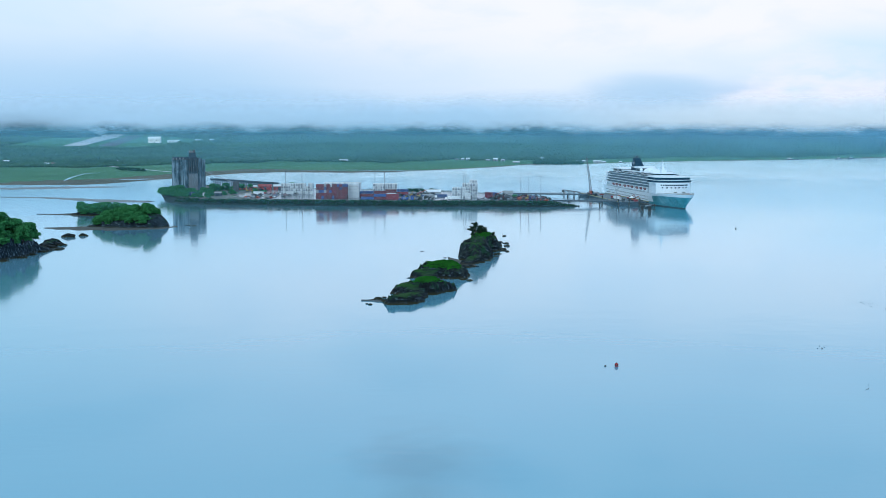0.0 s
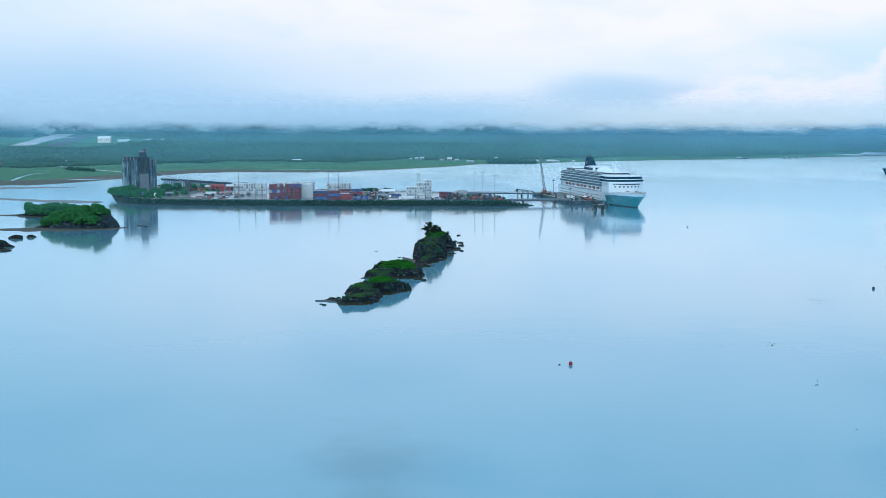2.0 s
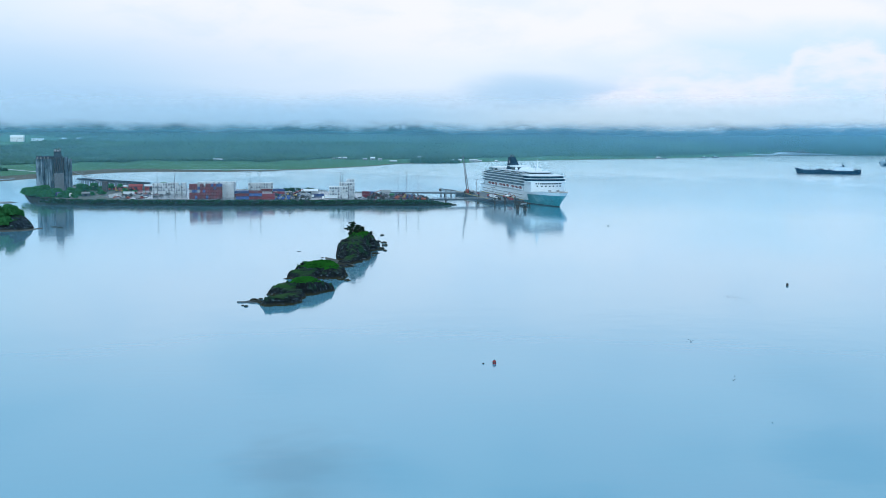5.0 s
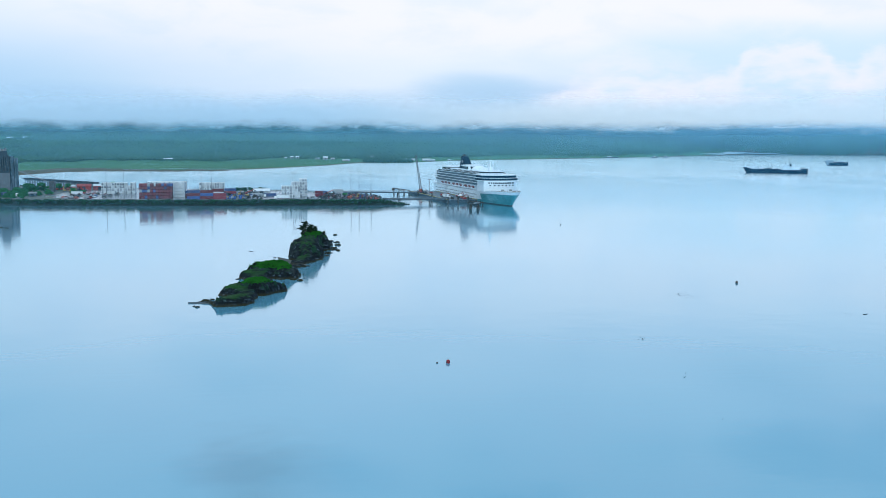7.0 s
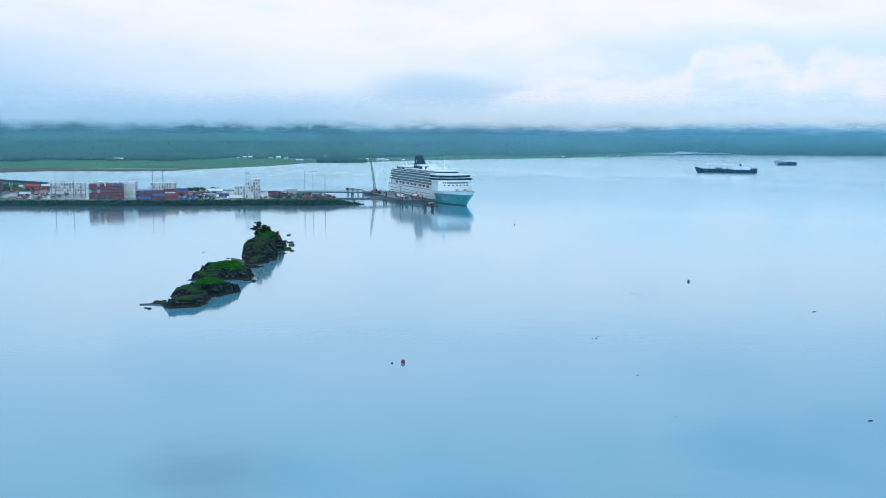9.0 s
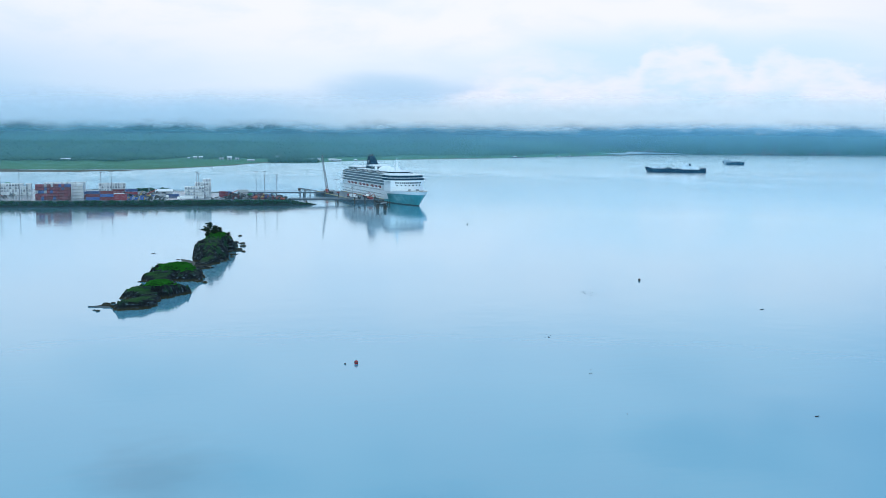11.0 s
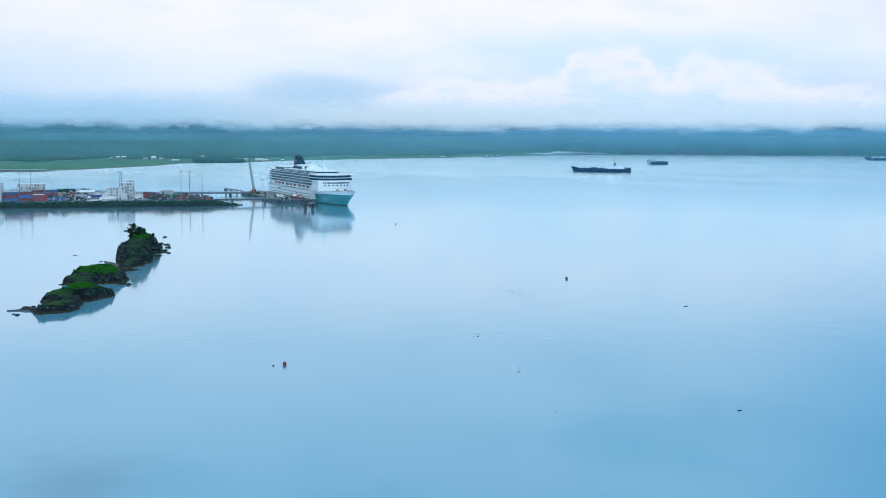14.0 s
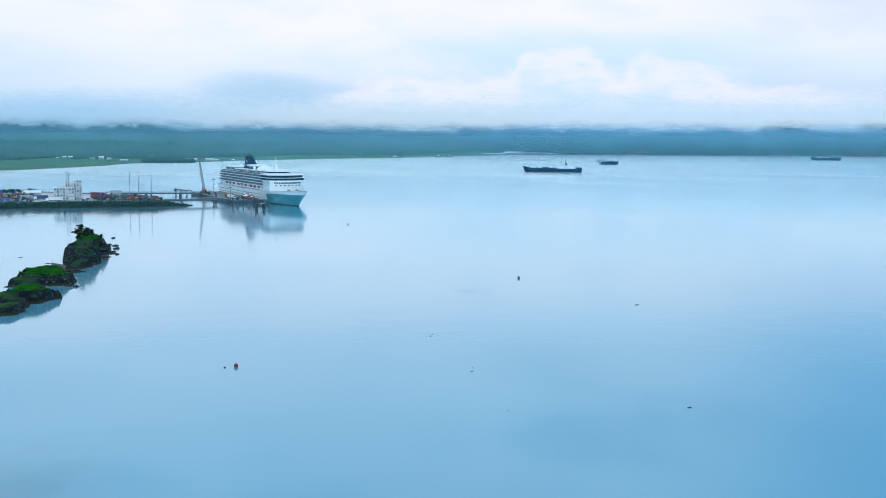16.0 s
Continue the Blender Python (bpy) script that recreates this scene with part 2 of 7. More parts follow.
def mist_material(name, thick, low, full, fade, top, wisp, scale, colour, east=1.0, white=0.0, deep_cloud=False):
    """Thin cloud, or a sheet imitating distance haze: light scatters in it both ways. Its thickness follows the height
    over the sea (metres) and drifting wisps.
    """
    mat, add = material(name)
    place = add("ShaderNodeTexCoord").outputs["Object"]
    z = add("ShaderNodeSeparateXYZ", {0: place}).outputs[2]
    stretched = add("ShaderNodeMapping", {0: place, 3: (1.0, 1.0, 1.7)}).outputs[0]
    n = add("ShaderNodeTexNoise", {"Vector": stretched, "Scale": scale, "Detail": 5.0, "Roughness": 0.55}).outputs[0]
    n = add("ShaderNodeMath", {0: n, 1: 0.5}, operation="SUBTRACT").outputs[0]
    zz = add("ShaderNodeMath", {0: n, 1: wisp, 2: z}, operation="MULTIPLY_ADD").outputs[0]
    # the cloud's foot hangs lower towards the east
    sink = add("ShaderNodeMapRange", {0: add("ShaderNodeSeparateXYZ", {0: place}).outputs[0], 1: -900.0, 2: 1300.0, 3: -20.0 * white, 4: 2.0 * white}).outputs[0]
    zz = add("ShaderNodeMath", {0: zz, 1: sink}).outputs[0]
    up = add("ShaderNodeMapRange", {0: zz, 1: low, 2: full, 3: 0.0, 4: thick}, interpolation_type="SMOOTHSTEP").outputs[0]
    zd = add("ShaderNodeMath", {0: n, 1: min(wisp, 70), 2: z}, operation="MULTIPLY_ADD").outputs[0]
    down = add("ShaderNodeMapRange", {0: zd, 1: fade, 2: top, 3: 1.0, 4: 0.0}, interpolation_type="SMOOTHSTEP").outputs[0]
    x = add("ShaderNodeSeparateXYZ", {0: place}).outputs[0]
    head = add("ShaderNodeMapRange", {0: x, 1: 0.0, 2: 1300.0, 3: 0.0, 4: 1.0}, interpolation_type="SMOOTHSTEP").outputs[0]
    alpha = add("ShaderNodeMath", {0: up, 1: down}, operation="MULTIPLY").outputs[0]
    # thicker and lower towards the head of the bay in the east; haze is tinted bluer there, cloud whiter
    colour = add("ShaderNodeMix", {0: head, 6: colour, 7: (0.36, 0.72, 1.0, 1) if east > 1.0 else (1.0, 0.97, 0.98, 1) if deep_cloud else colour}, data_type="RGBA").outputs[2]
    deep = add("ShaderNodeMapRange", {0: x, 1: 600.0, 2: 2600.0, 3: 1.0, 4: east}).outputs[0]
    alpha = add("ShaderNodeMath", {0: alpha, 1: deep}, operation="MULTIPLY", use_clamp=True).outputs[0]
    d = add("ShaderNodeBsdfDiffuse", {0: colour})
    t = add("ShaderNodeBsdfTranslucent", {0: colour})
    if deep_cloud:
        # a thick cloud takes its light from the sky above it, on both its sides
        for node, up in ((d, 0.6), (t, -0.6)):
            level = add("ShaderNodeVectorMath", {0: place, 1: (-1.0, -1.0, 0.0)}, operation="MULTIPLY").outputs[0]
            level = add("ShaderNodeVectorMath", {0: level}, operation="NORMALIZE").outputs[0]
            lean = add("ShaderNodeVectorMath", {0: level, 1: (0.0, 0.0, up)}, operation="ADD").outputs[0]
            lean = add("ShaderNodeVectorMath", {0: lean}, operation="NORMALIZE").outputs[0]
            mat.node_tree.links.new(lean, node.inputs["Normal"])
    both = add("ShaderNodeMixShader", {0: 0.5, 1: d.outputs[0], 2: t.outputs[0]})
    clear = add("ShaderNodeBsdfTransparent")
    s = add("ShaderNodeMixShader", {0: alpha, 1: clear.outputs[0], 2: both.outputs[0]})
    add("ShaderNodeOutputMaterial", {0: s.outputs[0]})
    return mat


def rock_material(name="island_rock", light=1.0, moss_share=0.5):
    """Grey slate with moss and turf on its flat tops and brown weed between the tide marks."""
    mat, add = material(name)
    place = add("ShaderNodeTexCoord").outputs["Object"]
    tilt = add("ShaderNodeMapping", {0: place, 2: (0.5, 0.9, 0.3), 3: (0.2, 1.9, 1.0)}).outputs[0]
    strata = add("ShaderNodeTexNoise", {"Vector": tilt, "Scale": 0.7, "Detail": 5.0, "Roughness": 0.65}).outputs[0]
    big = add("ShaderNodeTexNoise", {"Vector": place, "Scale": 0.12, "Detail": 4.0}).outputs[0]
    rock = ramp(add, strata, [(q, tuple(light * v for v in c)) for q, c in ((0.34, (0.003, 0.007, 0.010)), (0.53, (0.010, 0.019, 0.026)), (0.60, (0.040, 0.062, 0.080)), (0.68, (0.17, 0.23, 0.28)))])
    turf = ramp(add, big, [(0.3, (0.005, 0.026, 0.007)), (0.7, (0.012, 0.066, 0.010))])
    nz = add("ShaderNodeSeparateXYZ", {0: add("ShaderNodeNewGeometry").outputs["Normal"]}).outputs[2]
    z = add("ShaderNodeSeparateXYZ", {0: place}).outputs[2]
    lean = add("ShaderNodeMath", {0: big, 1: 0.55, 2: nz}, operation="MULTIPLY_ADD").outputs[0]
    flat = add("ShaderNodeMapRange", {0: lean, 1: 1.13, 2: 1.23}).outputs[0]
    high = add("ShaderNodeMapRange", {0: z, 1: 1.6, 2: 3.2}).outputs[0]
    green = add("ShaderNodeMath", {0: flat, 1: high}, operation="MULTIPLY").outputs[0]
    weed = add("ShaderNodeMath", {0: strata, 1: 1.6, 2: z}, operation="MULTIPLY_ADD").outputs[0]
    weed = add("ShaderNodeMapRange", {0: weed, 1: 2.1, 2: 1.3, 3: 0.0, 4: 0.35}).outputs[0]
    c = add("ShaderNodeMix", {0: weed, 6: rock, 7: (0.062, 0.056, 0.018, 1)}, data_type="RGBA").outputs[2]
    # dark moss in streaks down the faces
    streak = add("ShaderNodeTexNoise", {"Vector": add("ShaderNodeMapping", {0: place, 3: (0.5, 0.5, 0.16)}).outputs[0], "Scale": 0.8, "Detail": 5.0, "Roughness": 0.6}).outputs[0]
    streak = add("ShaderNodeMapRange", {0: streak, 1: 0.62 - 0.2 * moss_share, 2: 0.72 - 0.2 * moss_share, 3: 0.0, 4: 0.8}).outputs[0]
    streak = add("ShaderNodeMath", {0: streak, 1: high}, operation="MULTIPLY").outputs[0]
    c = add("ShaderNodeMix", {0: streak, 6: c, 7: (0.012, 0.048, 0.024, 1)}, data_type="RGBA").outputs[2]
    c = add("ShaderNodeMix", {0: green, 6: c, 7: turf}, data_type="RGBA").outputs[2]
    bump = add("ShaderNodeBump", {"Strength": 0.9, "Distance": 0.5, "Height": strata}).outputs[0]
    p = add("ShaderNodeBsdfPrincipled", {"Base Color": c, "Roughness": 0.85, "Normal": bump, "Specular IOR Level": 0.15})
    add("ShaderNodeOutputMaterial", {0: p.outputs[0]})
    return mat


def leaf_material(name, dark, light, scale=0.15, each=0.5, level=0.0):
    mat, add = material(name)
    r = add("ShaderNodeNewGeometry").outputs["Random Per Island"]
    place = add("ShaderNodeTexCoord").outputs["Object"]
    n = add("ShaderNodeTexNoise", {"Vector": place, "Scale": scale, "Detail": 3.0}).outputs[0]
    v = add("ShaderNodeMath", {0: r, 1: each, 2: n}, operation="MULTIPLY_ADD").outputs[0]
    c = ramp(add, v, [(0.2 + 0.3 * each, dark), (0.7 + 0.5 * each, light)])
    p = add("ShaderNodeBsdfPrincipled", {"Base Color": c, "Roughness": 0.8, "Specular IOR Level": 0.12})
    if level:
        # many small leaves facing the sky: the crowns' shading evens out
        own = add("ShaderNodeVectorMath", {0: add("ShaderNodeNewGeometry").outputs["Normal"], "Scale": 1.0 - level}, operation="SCALE").outputs[0]
        own = add("ShaderNodeVectorMath", {0: own, 1: (0.0, 0.0, level)}, operation="ADD").outputs[0]
        mat.node_tree.links.new(add("ShaderNodeVectorMath", {0: own}, operation="NORMALIZE").outputs[0], p.inputs["Normal"])
    add("ShaderNodeOutputMaterial", {0: p.outputs[0]})
    return mat


def land_material():
    """Mud by the water, then meadow, then the dark floor of the woods, with ragged borders between them."""
    mat, add = material("coastal_plain")
    place = add("ShaderNodeTexCoord").outputs["Object"]
    big = add("ShaderNodeTexNoise", {"Vector": place, "Scale": 0.005, "Detail": 5.0, "Roughness": 0.6}).outputs[0]
    fine = add("ShaderNodeTexNoise", {"Vector": place, "Scale": 0.035, "Detail": 4.0}).outputs[0]
    both = add("ShaderNodeMath", {0: fine, 1: 0.6, 2: big}, operation="MULTIPLY_ADD").outputs[0]
    mud = ramp(add, both, [(0.55, (0.045, 0.062, 0.060)), (0.72, (0.085, 0.085, 0.062)), (0.86, (0.11, 0.10, 0.075)), (1.0, (0.12, 0.14, 0.12))])
    grass = ramp(add, both, [(0.55, (0.030, 0.115, 0.060)), (0.8, (0.045, 0.155, 0.075)), (1.05, (0.075, 0.19, 0.095))])
    wood = ramp(add, both, [(0.55, (0.016, 0.064, 0.036)), (1.0, (0.034, 0.105, 0.050))])
    off = add("ShaderNodeMath", {0: both, 1: 0.8}, operation="SUBTRACT").outputs[0]

    def border(name, width):
        a = add("ShaderNodeAttribute", attribute_name=name).outputs["Fac"]
        v = add("ShaderNodeMath", {0: off, 1: width, 2: a}, operation="MULTIPLY_ADD").outputs[0]
        return add("ShaderNodeMapRange", {0: v, 1: -8.0, 2: 8.0}).outputs[0]
    c = add("ShaderNodeMix", {0: border("past_mud", 160.0), 6: mud, 7: grass}, data_type="RGBA").outputs[2]
    c = add("ShaderNodeMix", {0: border("past_meadow", 240.0), 6: c, 7: wood}, data_type="RGBA").outputs[2]
    p = add("ShaderNodeBsdfPrincipled", {"Base Color": c, "Roughness": 0.85, "Specular IOR Level": 0.12})
    add("ShaderNodeOutputMaterial", {0: p.outputs[0]})
    return mat


def streaked_concrete():
    """Pale slip-formed concrete with long dark rain streaks."""
    mat, add = material("streaked_concrete")
    place = add("ShaderNodeTexCoord").outputs["Object"]
    tall = add("ShaderNodeMapping", {0: place, 3: (0.5, 0.5, 0.03)}).outputs[0]
    run = add("ShaderNodeTexNoise", {"Vector": tall, "Scale": 1.0, "Detail": 4.0, "Roughness": 0.6}).outputs[0]
    blot = add("ShaderNodeTexNoise", {"Vector": place, "Scale": 0.12, "Detail": 4.0}).outputs[0]
    v = add("ShaderNodeMath", {0: blot, 1: 0.5, 2: run}, operation="MULTIPLY_ADD").outputs[0]
    c = ramp(add, v, [(0.6, (0.028, 0.05, 0.064)), (0.76, (0.09, 0.14, 0.175)), (0.93, (0.25, 0.32, 0.375))])
    p = add("ShaderNodeBsdfPrincipled", {"Base Color": c, "Roughness": 0.85, "Specular IOR Level": 0.15})
    add("ShaderNodeOutputMaterial", {0: p.outputs[0]})
    return mat


WATER_GLOSS, WATER_IOR = (0.82, 0.96, 1.0, 1), 1.95
WATER_DEEP, WATER_SILT = (0.080, 0.290, 0.420), (0.110, 0.345, 0.470)
# bluish tint of distance haze, carried by the haze sheets
HAZE_COLOUR = (0.32, 0.75, 1.0, 1)
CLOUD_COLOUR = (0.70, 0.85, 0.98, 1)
M = {
    "water": water_material(),
    "rock": rock_material("island_rock", 0.6, 0.6),
    "slate": rock_material("grey_slate", 1.45, 0.2),
    "land": land_material(),
    "silo": streaked_concrete(),
    "alder": leaf_material("alder_leaves", (0.016, 0.096, 0.036), (0.050, 0.215, 0.070)),
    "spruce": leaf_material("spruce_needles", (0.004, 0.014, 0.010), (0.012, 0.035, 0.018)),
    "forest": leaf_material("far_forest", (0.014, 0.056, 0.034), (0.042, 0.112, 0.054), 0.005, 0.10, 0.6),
    "bark": surface("bark", (0.06, 0.045, 0.035), 0.9),
    "grass": surface("meadow_grass", (0.045, 0.155, 0.075), 0.95, scale=0.006, fine=0.05, vary=0.3, stain=(0.07, 0.15, 0.07), stain_amount=0.5),
    "mud": surface("tidal_mud", (0.052, 0.072, 0.082), 0.42, scale=0.01, fine=0.08, vary=0.35, stain=(0.04, 0.06, 0.06), stain_amount=0.6),
    # blue of distance haze is put into the wooded hills' base colour
    "hill": surface("haze_blue_hillside", (0.010, 0.050, 0.070), 0.95, scale=0.003, fine=0.02, vary=0.4),
    "runway": surface("runway_asphalt", (0.50, 0.49, 0.52), 0.8, scale=0.01, fine=0.1),
    "scrub": leaf_material("bank_scrub", (0.008, 0.035, 0.020), (0.020, 0.075, 0.032)),
    "riprap": surface("bank_stone", (0.018, 0.03, 0.03), 0.85, scale=0.3, fine=1.5, vary=0.5, bump=0.3),
    "asphalt": surface("wet_yard_asphalt", (0.11, 0.13, 0.15), 0.16, scale=0.02, fine=0.3, vary=0.3, stain=(0.08, 0.085, 0.09), stain_amount=0.6),
    "gravel": surface("yard_gravel", (0.13, 0.14, 0.13), 0.9, scale=0.03, fine=0.4, vary=0.3, stain=(0.035, 0.10, 0.04), stain_amount=0.9),
    "concrete": surface("weathered_concrete", (0.17, 0.215, 0.25), 0.85, scale=0.08, fine=0.8, vary=0.3, stain=(0.05, 0.06, 0.07), stain_amount=0.75),
    "white": surface("white_paint", (0.80, 0.81, 0.82), 0.4, scale=0.05, fine=0.8, vary=0.06),
    "steel": surface("grey_steel", (0.30, 0.31, 0.32), 0.5, metal=0.6, vary=0.2, scale=0.4),
    "dark_steel": surface("dark_steel", (0.05, 0.055, 0.06), 0.6, vary=0.3, scale=0.4),
    "pile": surface("weathered_pile", (0.055, 0.05, 0.045), 0.85, vary=0.4, scale=0.4, stain=(0.02, 0.03, 0.02)),
    "deck_dark": surface("worn_dock_deck", (0.040, 0.062, 0.082), 0.5, vary=0.3, scale=0.05, fine=0.5, stain=(0.05, 0.055, 0.06)),
    "tyre": surface("rubber", (0.02, 0.02, 0.022), 0.8),
    "glass": surface("dark_glass", (0.012, 0.018, 0.025), 0.08, vary=0.2, scale=0.2, ior=1.5),
    "orange": surface("orange_paint", (0.32, 0.07, 0.035), 0.45, scale=0.2, vary=0.12),
    "red": surface("red_paint", (0.26, 0.025, 0.025), 0.45, scale=0.2, vary=0.2),
    "yellow": surface("yellow_paint", (0.34, 0.22, 0.04), 0.45, scale=0.2, vary=0.15),
    "blue": surface("blue_paint", (0.03, 0.09, 0.32), 0.45, scale=0.2, vary=0.2),
    "navy": surface("funnel_navy", (0.006, 0.028, 0.055), 0.8, scale=0.1, vary=0.15),
    "teal": surface("bow_teal", (0.035, 0.26, 0.30), 0.3, scale=0.04, fine=0.15, vary=0.3, stain=(0.42, 0.66, 0.70), stain_amount=0.6),
    "boot": surface("boot_topping", (0.015, 0.05, 0.06), 0.5, scale=0.1),
    "ship_white": surface("ship_white", (0.73, 0.79, 0.85), 0.35, scale=0.03, fine=0.3, vary=0.05, stain=(0.66, 0.70, 0.74), stain_amount=0.4),
    # recess shade put into a dark colour, also used for glazing and doors
    "shade": surface("recess_shade_glazing", (0.025, 0.04, 0.055), 0.25, scale=0.3, fine=2.0, vary=0.4),
    "teak": surface("ship_deck", (0.30, 0.27, 0.24), 0.7, scale=0.1, vary=0.2),
    "deck_white": surface("weathered_deck_white", (0.66, 0.76, 0.84), 0.5, scale=0.06, fine=0.4, vary=0.2, stain=(0.25, 0.36, 0.45), stain_amount=0.6),
    "haze_grey": surface("blue_grey_paint", (0.22, 0.31, 0.38), 0.6, scale=0.08, vary=0.2),
    "hull_dark": surface("dark_hull", (0.004, 0.030, 0.066), 0.9, scale=0.05, fine=0.4, vary=0.3, stain=(0.012, 0.045, 0.075), stain_amount=0.5),
    "box_red": surface("container_red", (0.15, 0.018, 0.030), 0.55, scale=0.3, vary=0.2, per_thing=0.45, stain=(0.16, 0.05, 0.03)),
    "box_blue": surface("container_blue", (0.03, 0.07, 0.22), 0.55, scale=0.3, vary=0.2, per_thing=0.35, stain=(0.10, 0.06, 0.05)),
    "box_white": surface("reefer_white", (0.66, 0.69, 0.72), 0.5, scale=0.3, vary=0.08, per_thing=0.12, stain=(0.55, 0.55, 0.54)),
    "box_grey": surface("container_grey", (0.33, 0.35, 0.38), 0.55, scale=0.3, vary=0.15, per_thing=0.2, stain=(0.2, 0.15, 0.12)),
    "unit": surface("cooling_unit", (0.17, 0.20, 0.24), 0.5, scale=1.0, vary=0.4, per_thing=0.5),
    "roof": surface("metal_roof", (0.55, 0.57, 0.60), 0.4, scale=0.1, vary=0.15, per_thing=0.25),
    "wood": surface("driftwood", (0.05, 0.045, 0.04), 0.9, scale=1.0, vary=0.4),
    "sand": surface("gravel_spit", (0.085, 0.092, 0.088), 0.8, scale=0.1, fine=0.8, vary=0.35, stain=(0.05, 0.05, 0.04), stain_amount=0.7),
    "shingle": surface("wet_shingle", (0.040, 0.062, 0.078), 0.6, scale=0.3, fine=2.0, vary=0.35, stain=(0.03, 0.035, 0.035), stain_amount=0.7),
    # sky brightness of far water, put into a pale base colour
    "pale_water": surface("pale_water", (0.36, 0.47, 0.54), 0.35, scale=0.01, fine=0.06, vary=0.2, stain=(0.16, 0.24, 0.27), stain_amount=0.7),
    "asphalt_far": surface("taxiway_asphalt", (0.10, 0.11, 0.13), 0.85, scale=0.01, fine=0.1),
    "hull_blue": surface("faded_blue_steel", (0.05, 0.075, 0.10), 0.6, scale=0.1, vary=0.3),
    "steel_mast": surface("galvanised_mast", (0.16, 0.18, 0.20), 0.6, metal=0.2, vary=0.15, scale=0.4),
    "concrete_dark": surface("stained_concrete", (0.042, 0.064, 0.084), 0.8, vary=0.3, scale=0.1),
    "brick_brown": surface("brown_sheeting", (0.12, 0.14, 0.16), 0.7, scale=0.2, vary=0.2, stain=(0.1, 0.09, 0.085)),
    "navy_glass": surface("navy_glass", (0.005, 0.028, 0.055), 0.9, scale=0.2),
    "orange_dull": surface("lifeboat_red", (0.12, 0.024, 0.030), 0.5, scale=0.3, vary=0.15),
    "yellow_worn": surface("worn_yellow", (0.40, 0.32, 0.10), 0.7, scale=0.3, vary=0.3),
    "buoy_red": surface("buoy_red", (0.24, 0.008, 0.014), 0.4, scale=1.0, vary=0.2),
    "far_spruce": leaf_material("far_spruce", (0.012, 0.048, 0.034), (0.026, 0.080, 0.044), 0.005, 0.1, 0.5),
    "turf": leaf_material("turf_tufts", (0.007, 0.05, 0.010), (0.024, 0.17, 0.016)),
}

# ---- building helpers ----


def link(name, verts, faces, mat, parent=None, label="", smooth=False):
    me = bpy.data.meshes.new(name)
    me.from_pydata([tuple(v) for v in verts], [], [tuple(f) for f in faces])
    for m in (mat if isinstance(mat, (list, tuple)) else [mat]):
        me.materials.append(m)
    if smooth:
        me.polygons.foreach_set("use_smooth", [True] * len(me.polygons))
    me.update()
    ob = new(name, me)
    ob.parent = parent
    if label:
        tagged(ob, label)
    return ob


def part(name, bm, mat, parent=None, label=""):
    me = bpy.data.meshes.new(name)
    bm.normal_update()
    bm.to_mesh(me)
    bm.free()
    for m in (mat if isinstance(mat, (list, tuple)) else [mat]):
        me.materials.append(m)
    ob = new(name, me)
    ob.parent = parent
    if label:
        tagged(ob, label)
    return ob


def thing(name, m, label, category, group="", kind=""):
    ob = new(name)
    ob.matrix_world = m
    return tagged(ob, label, category, group, kind)


def box(bm, x0, x1, y0, y1, z0, z1, bevel=0.0):
    vs = [bm.verts.new((x, y, z)) for z in (z0, z1) for y in (y0, y1) for x in (x0, x1)]
    fs = [bm.faces.new([vs[i] for i in f]) for f in ((0, 2, 3, 1), (4, 5, 7, 6), (0, 1, 5, 4), (2, 6, 7, 3), (0, 4, 6, 2), (1, 3, 7, 5))]
    if bevel:
        bmesh.ops.bevel(bm, geom=list({e for f in fs for e in f.edges}), offset=bevel, segments=1, affect="EDGES")
    return bm


def a_box(*a, bevel=0.0):
    return box(bmesh.new(), *a, bevel=bevel)


def rod(bm, a, b, r0, r1=None, sides=8):
    """A tapered round bar from a to b."""
    a, b = Vector(a), Vector(b)
    r1 = r0 if r1 is None else r1
    turn = (b - a).to_track_quat("Z", "Y").to_matrix()
    rings = []
    for c, r in ((a, r0), (b, r1)):
        rings.append([bm.verts.new(c + turn @ Vector((r * math.cos(k * math.tau / sides), r * math.sin(k * math.tau / sides), 0))) for k in range(sides)])
    for k in range(sides):
        bm.faces.new([rings[0][k], rings[0][(k + 1) % sides], rings[1][(k + 1) % sides], rings[1][k]])
    bm.faces.new(rings[0][::-1])
    bm.faces.new(rings[1])
    return bm


def a_rod(*a, **k):
    return rod(bmesh.new(), *a, **k)


def lathe(bm, profile, centre=(0, 0, 0), sides=16):
    """Rings of (radius, height) about an upright axis, closed at both ends."""
    rings = [[bm.verts.new((centre[0] + r * math.cos(k * math.tau / sides), centre[1] + r * math.sin(k * math.tau / sides), centre[2] + z)) for k in range(sides)] for r, z in profile]
    for p, q in zip(rings, rings[1:]):
        for k in range(sides):
            bm.faces.new([p[k], p[(k + 1) % sides], q[(k + 1) % sides], q[k]])
    bm.faces.new(rings[0][::-1])
    bm.faces.new(rings[-1])
    return bm


def prism(bm, outline, z0, z1):
    """An upright prism over an outline that runs anticlockwise."""
    lo = [bm.verts.new((x, y, z0)) for x, y in outline]
    hi = [bm.verts.new((x, y, z1)) for x, y in outline]
    k = len(lo)
    for i in range(k):
        bm.faces.new([lo[i], lo[(i + 1) % k], hi[(i + 1) % k], hi[i]])
    bm.faces.new(lo[::-1])
    bm.faces.new(hi)
    return bm


def rough(x, y, z=0.0, octaves=4):
    return noise.fractal((x, y, z), 1.0, 2.0, octaves)


def smoothstep(v, a, b):
    v = min(1.0, max(0.0, (v - a) / (b - a)))
    return v * v * (3 - 2 * v)


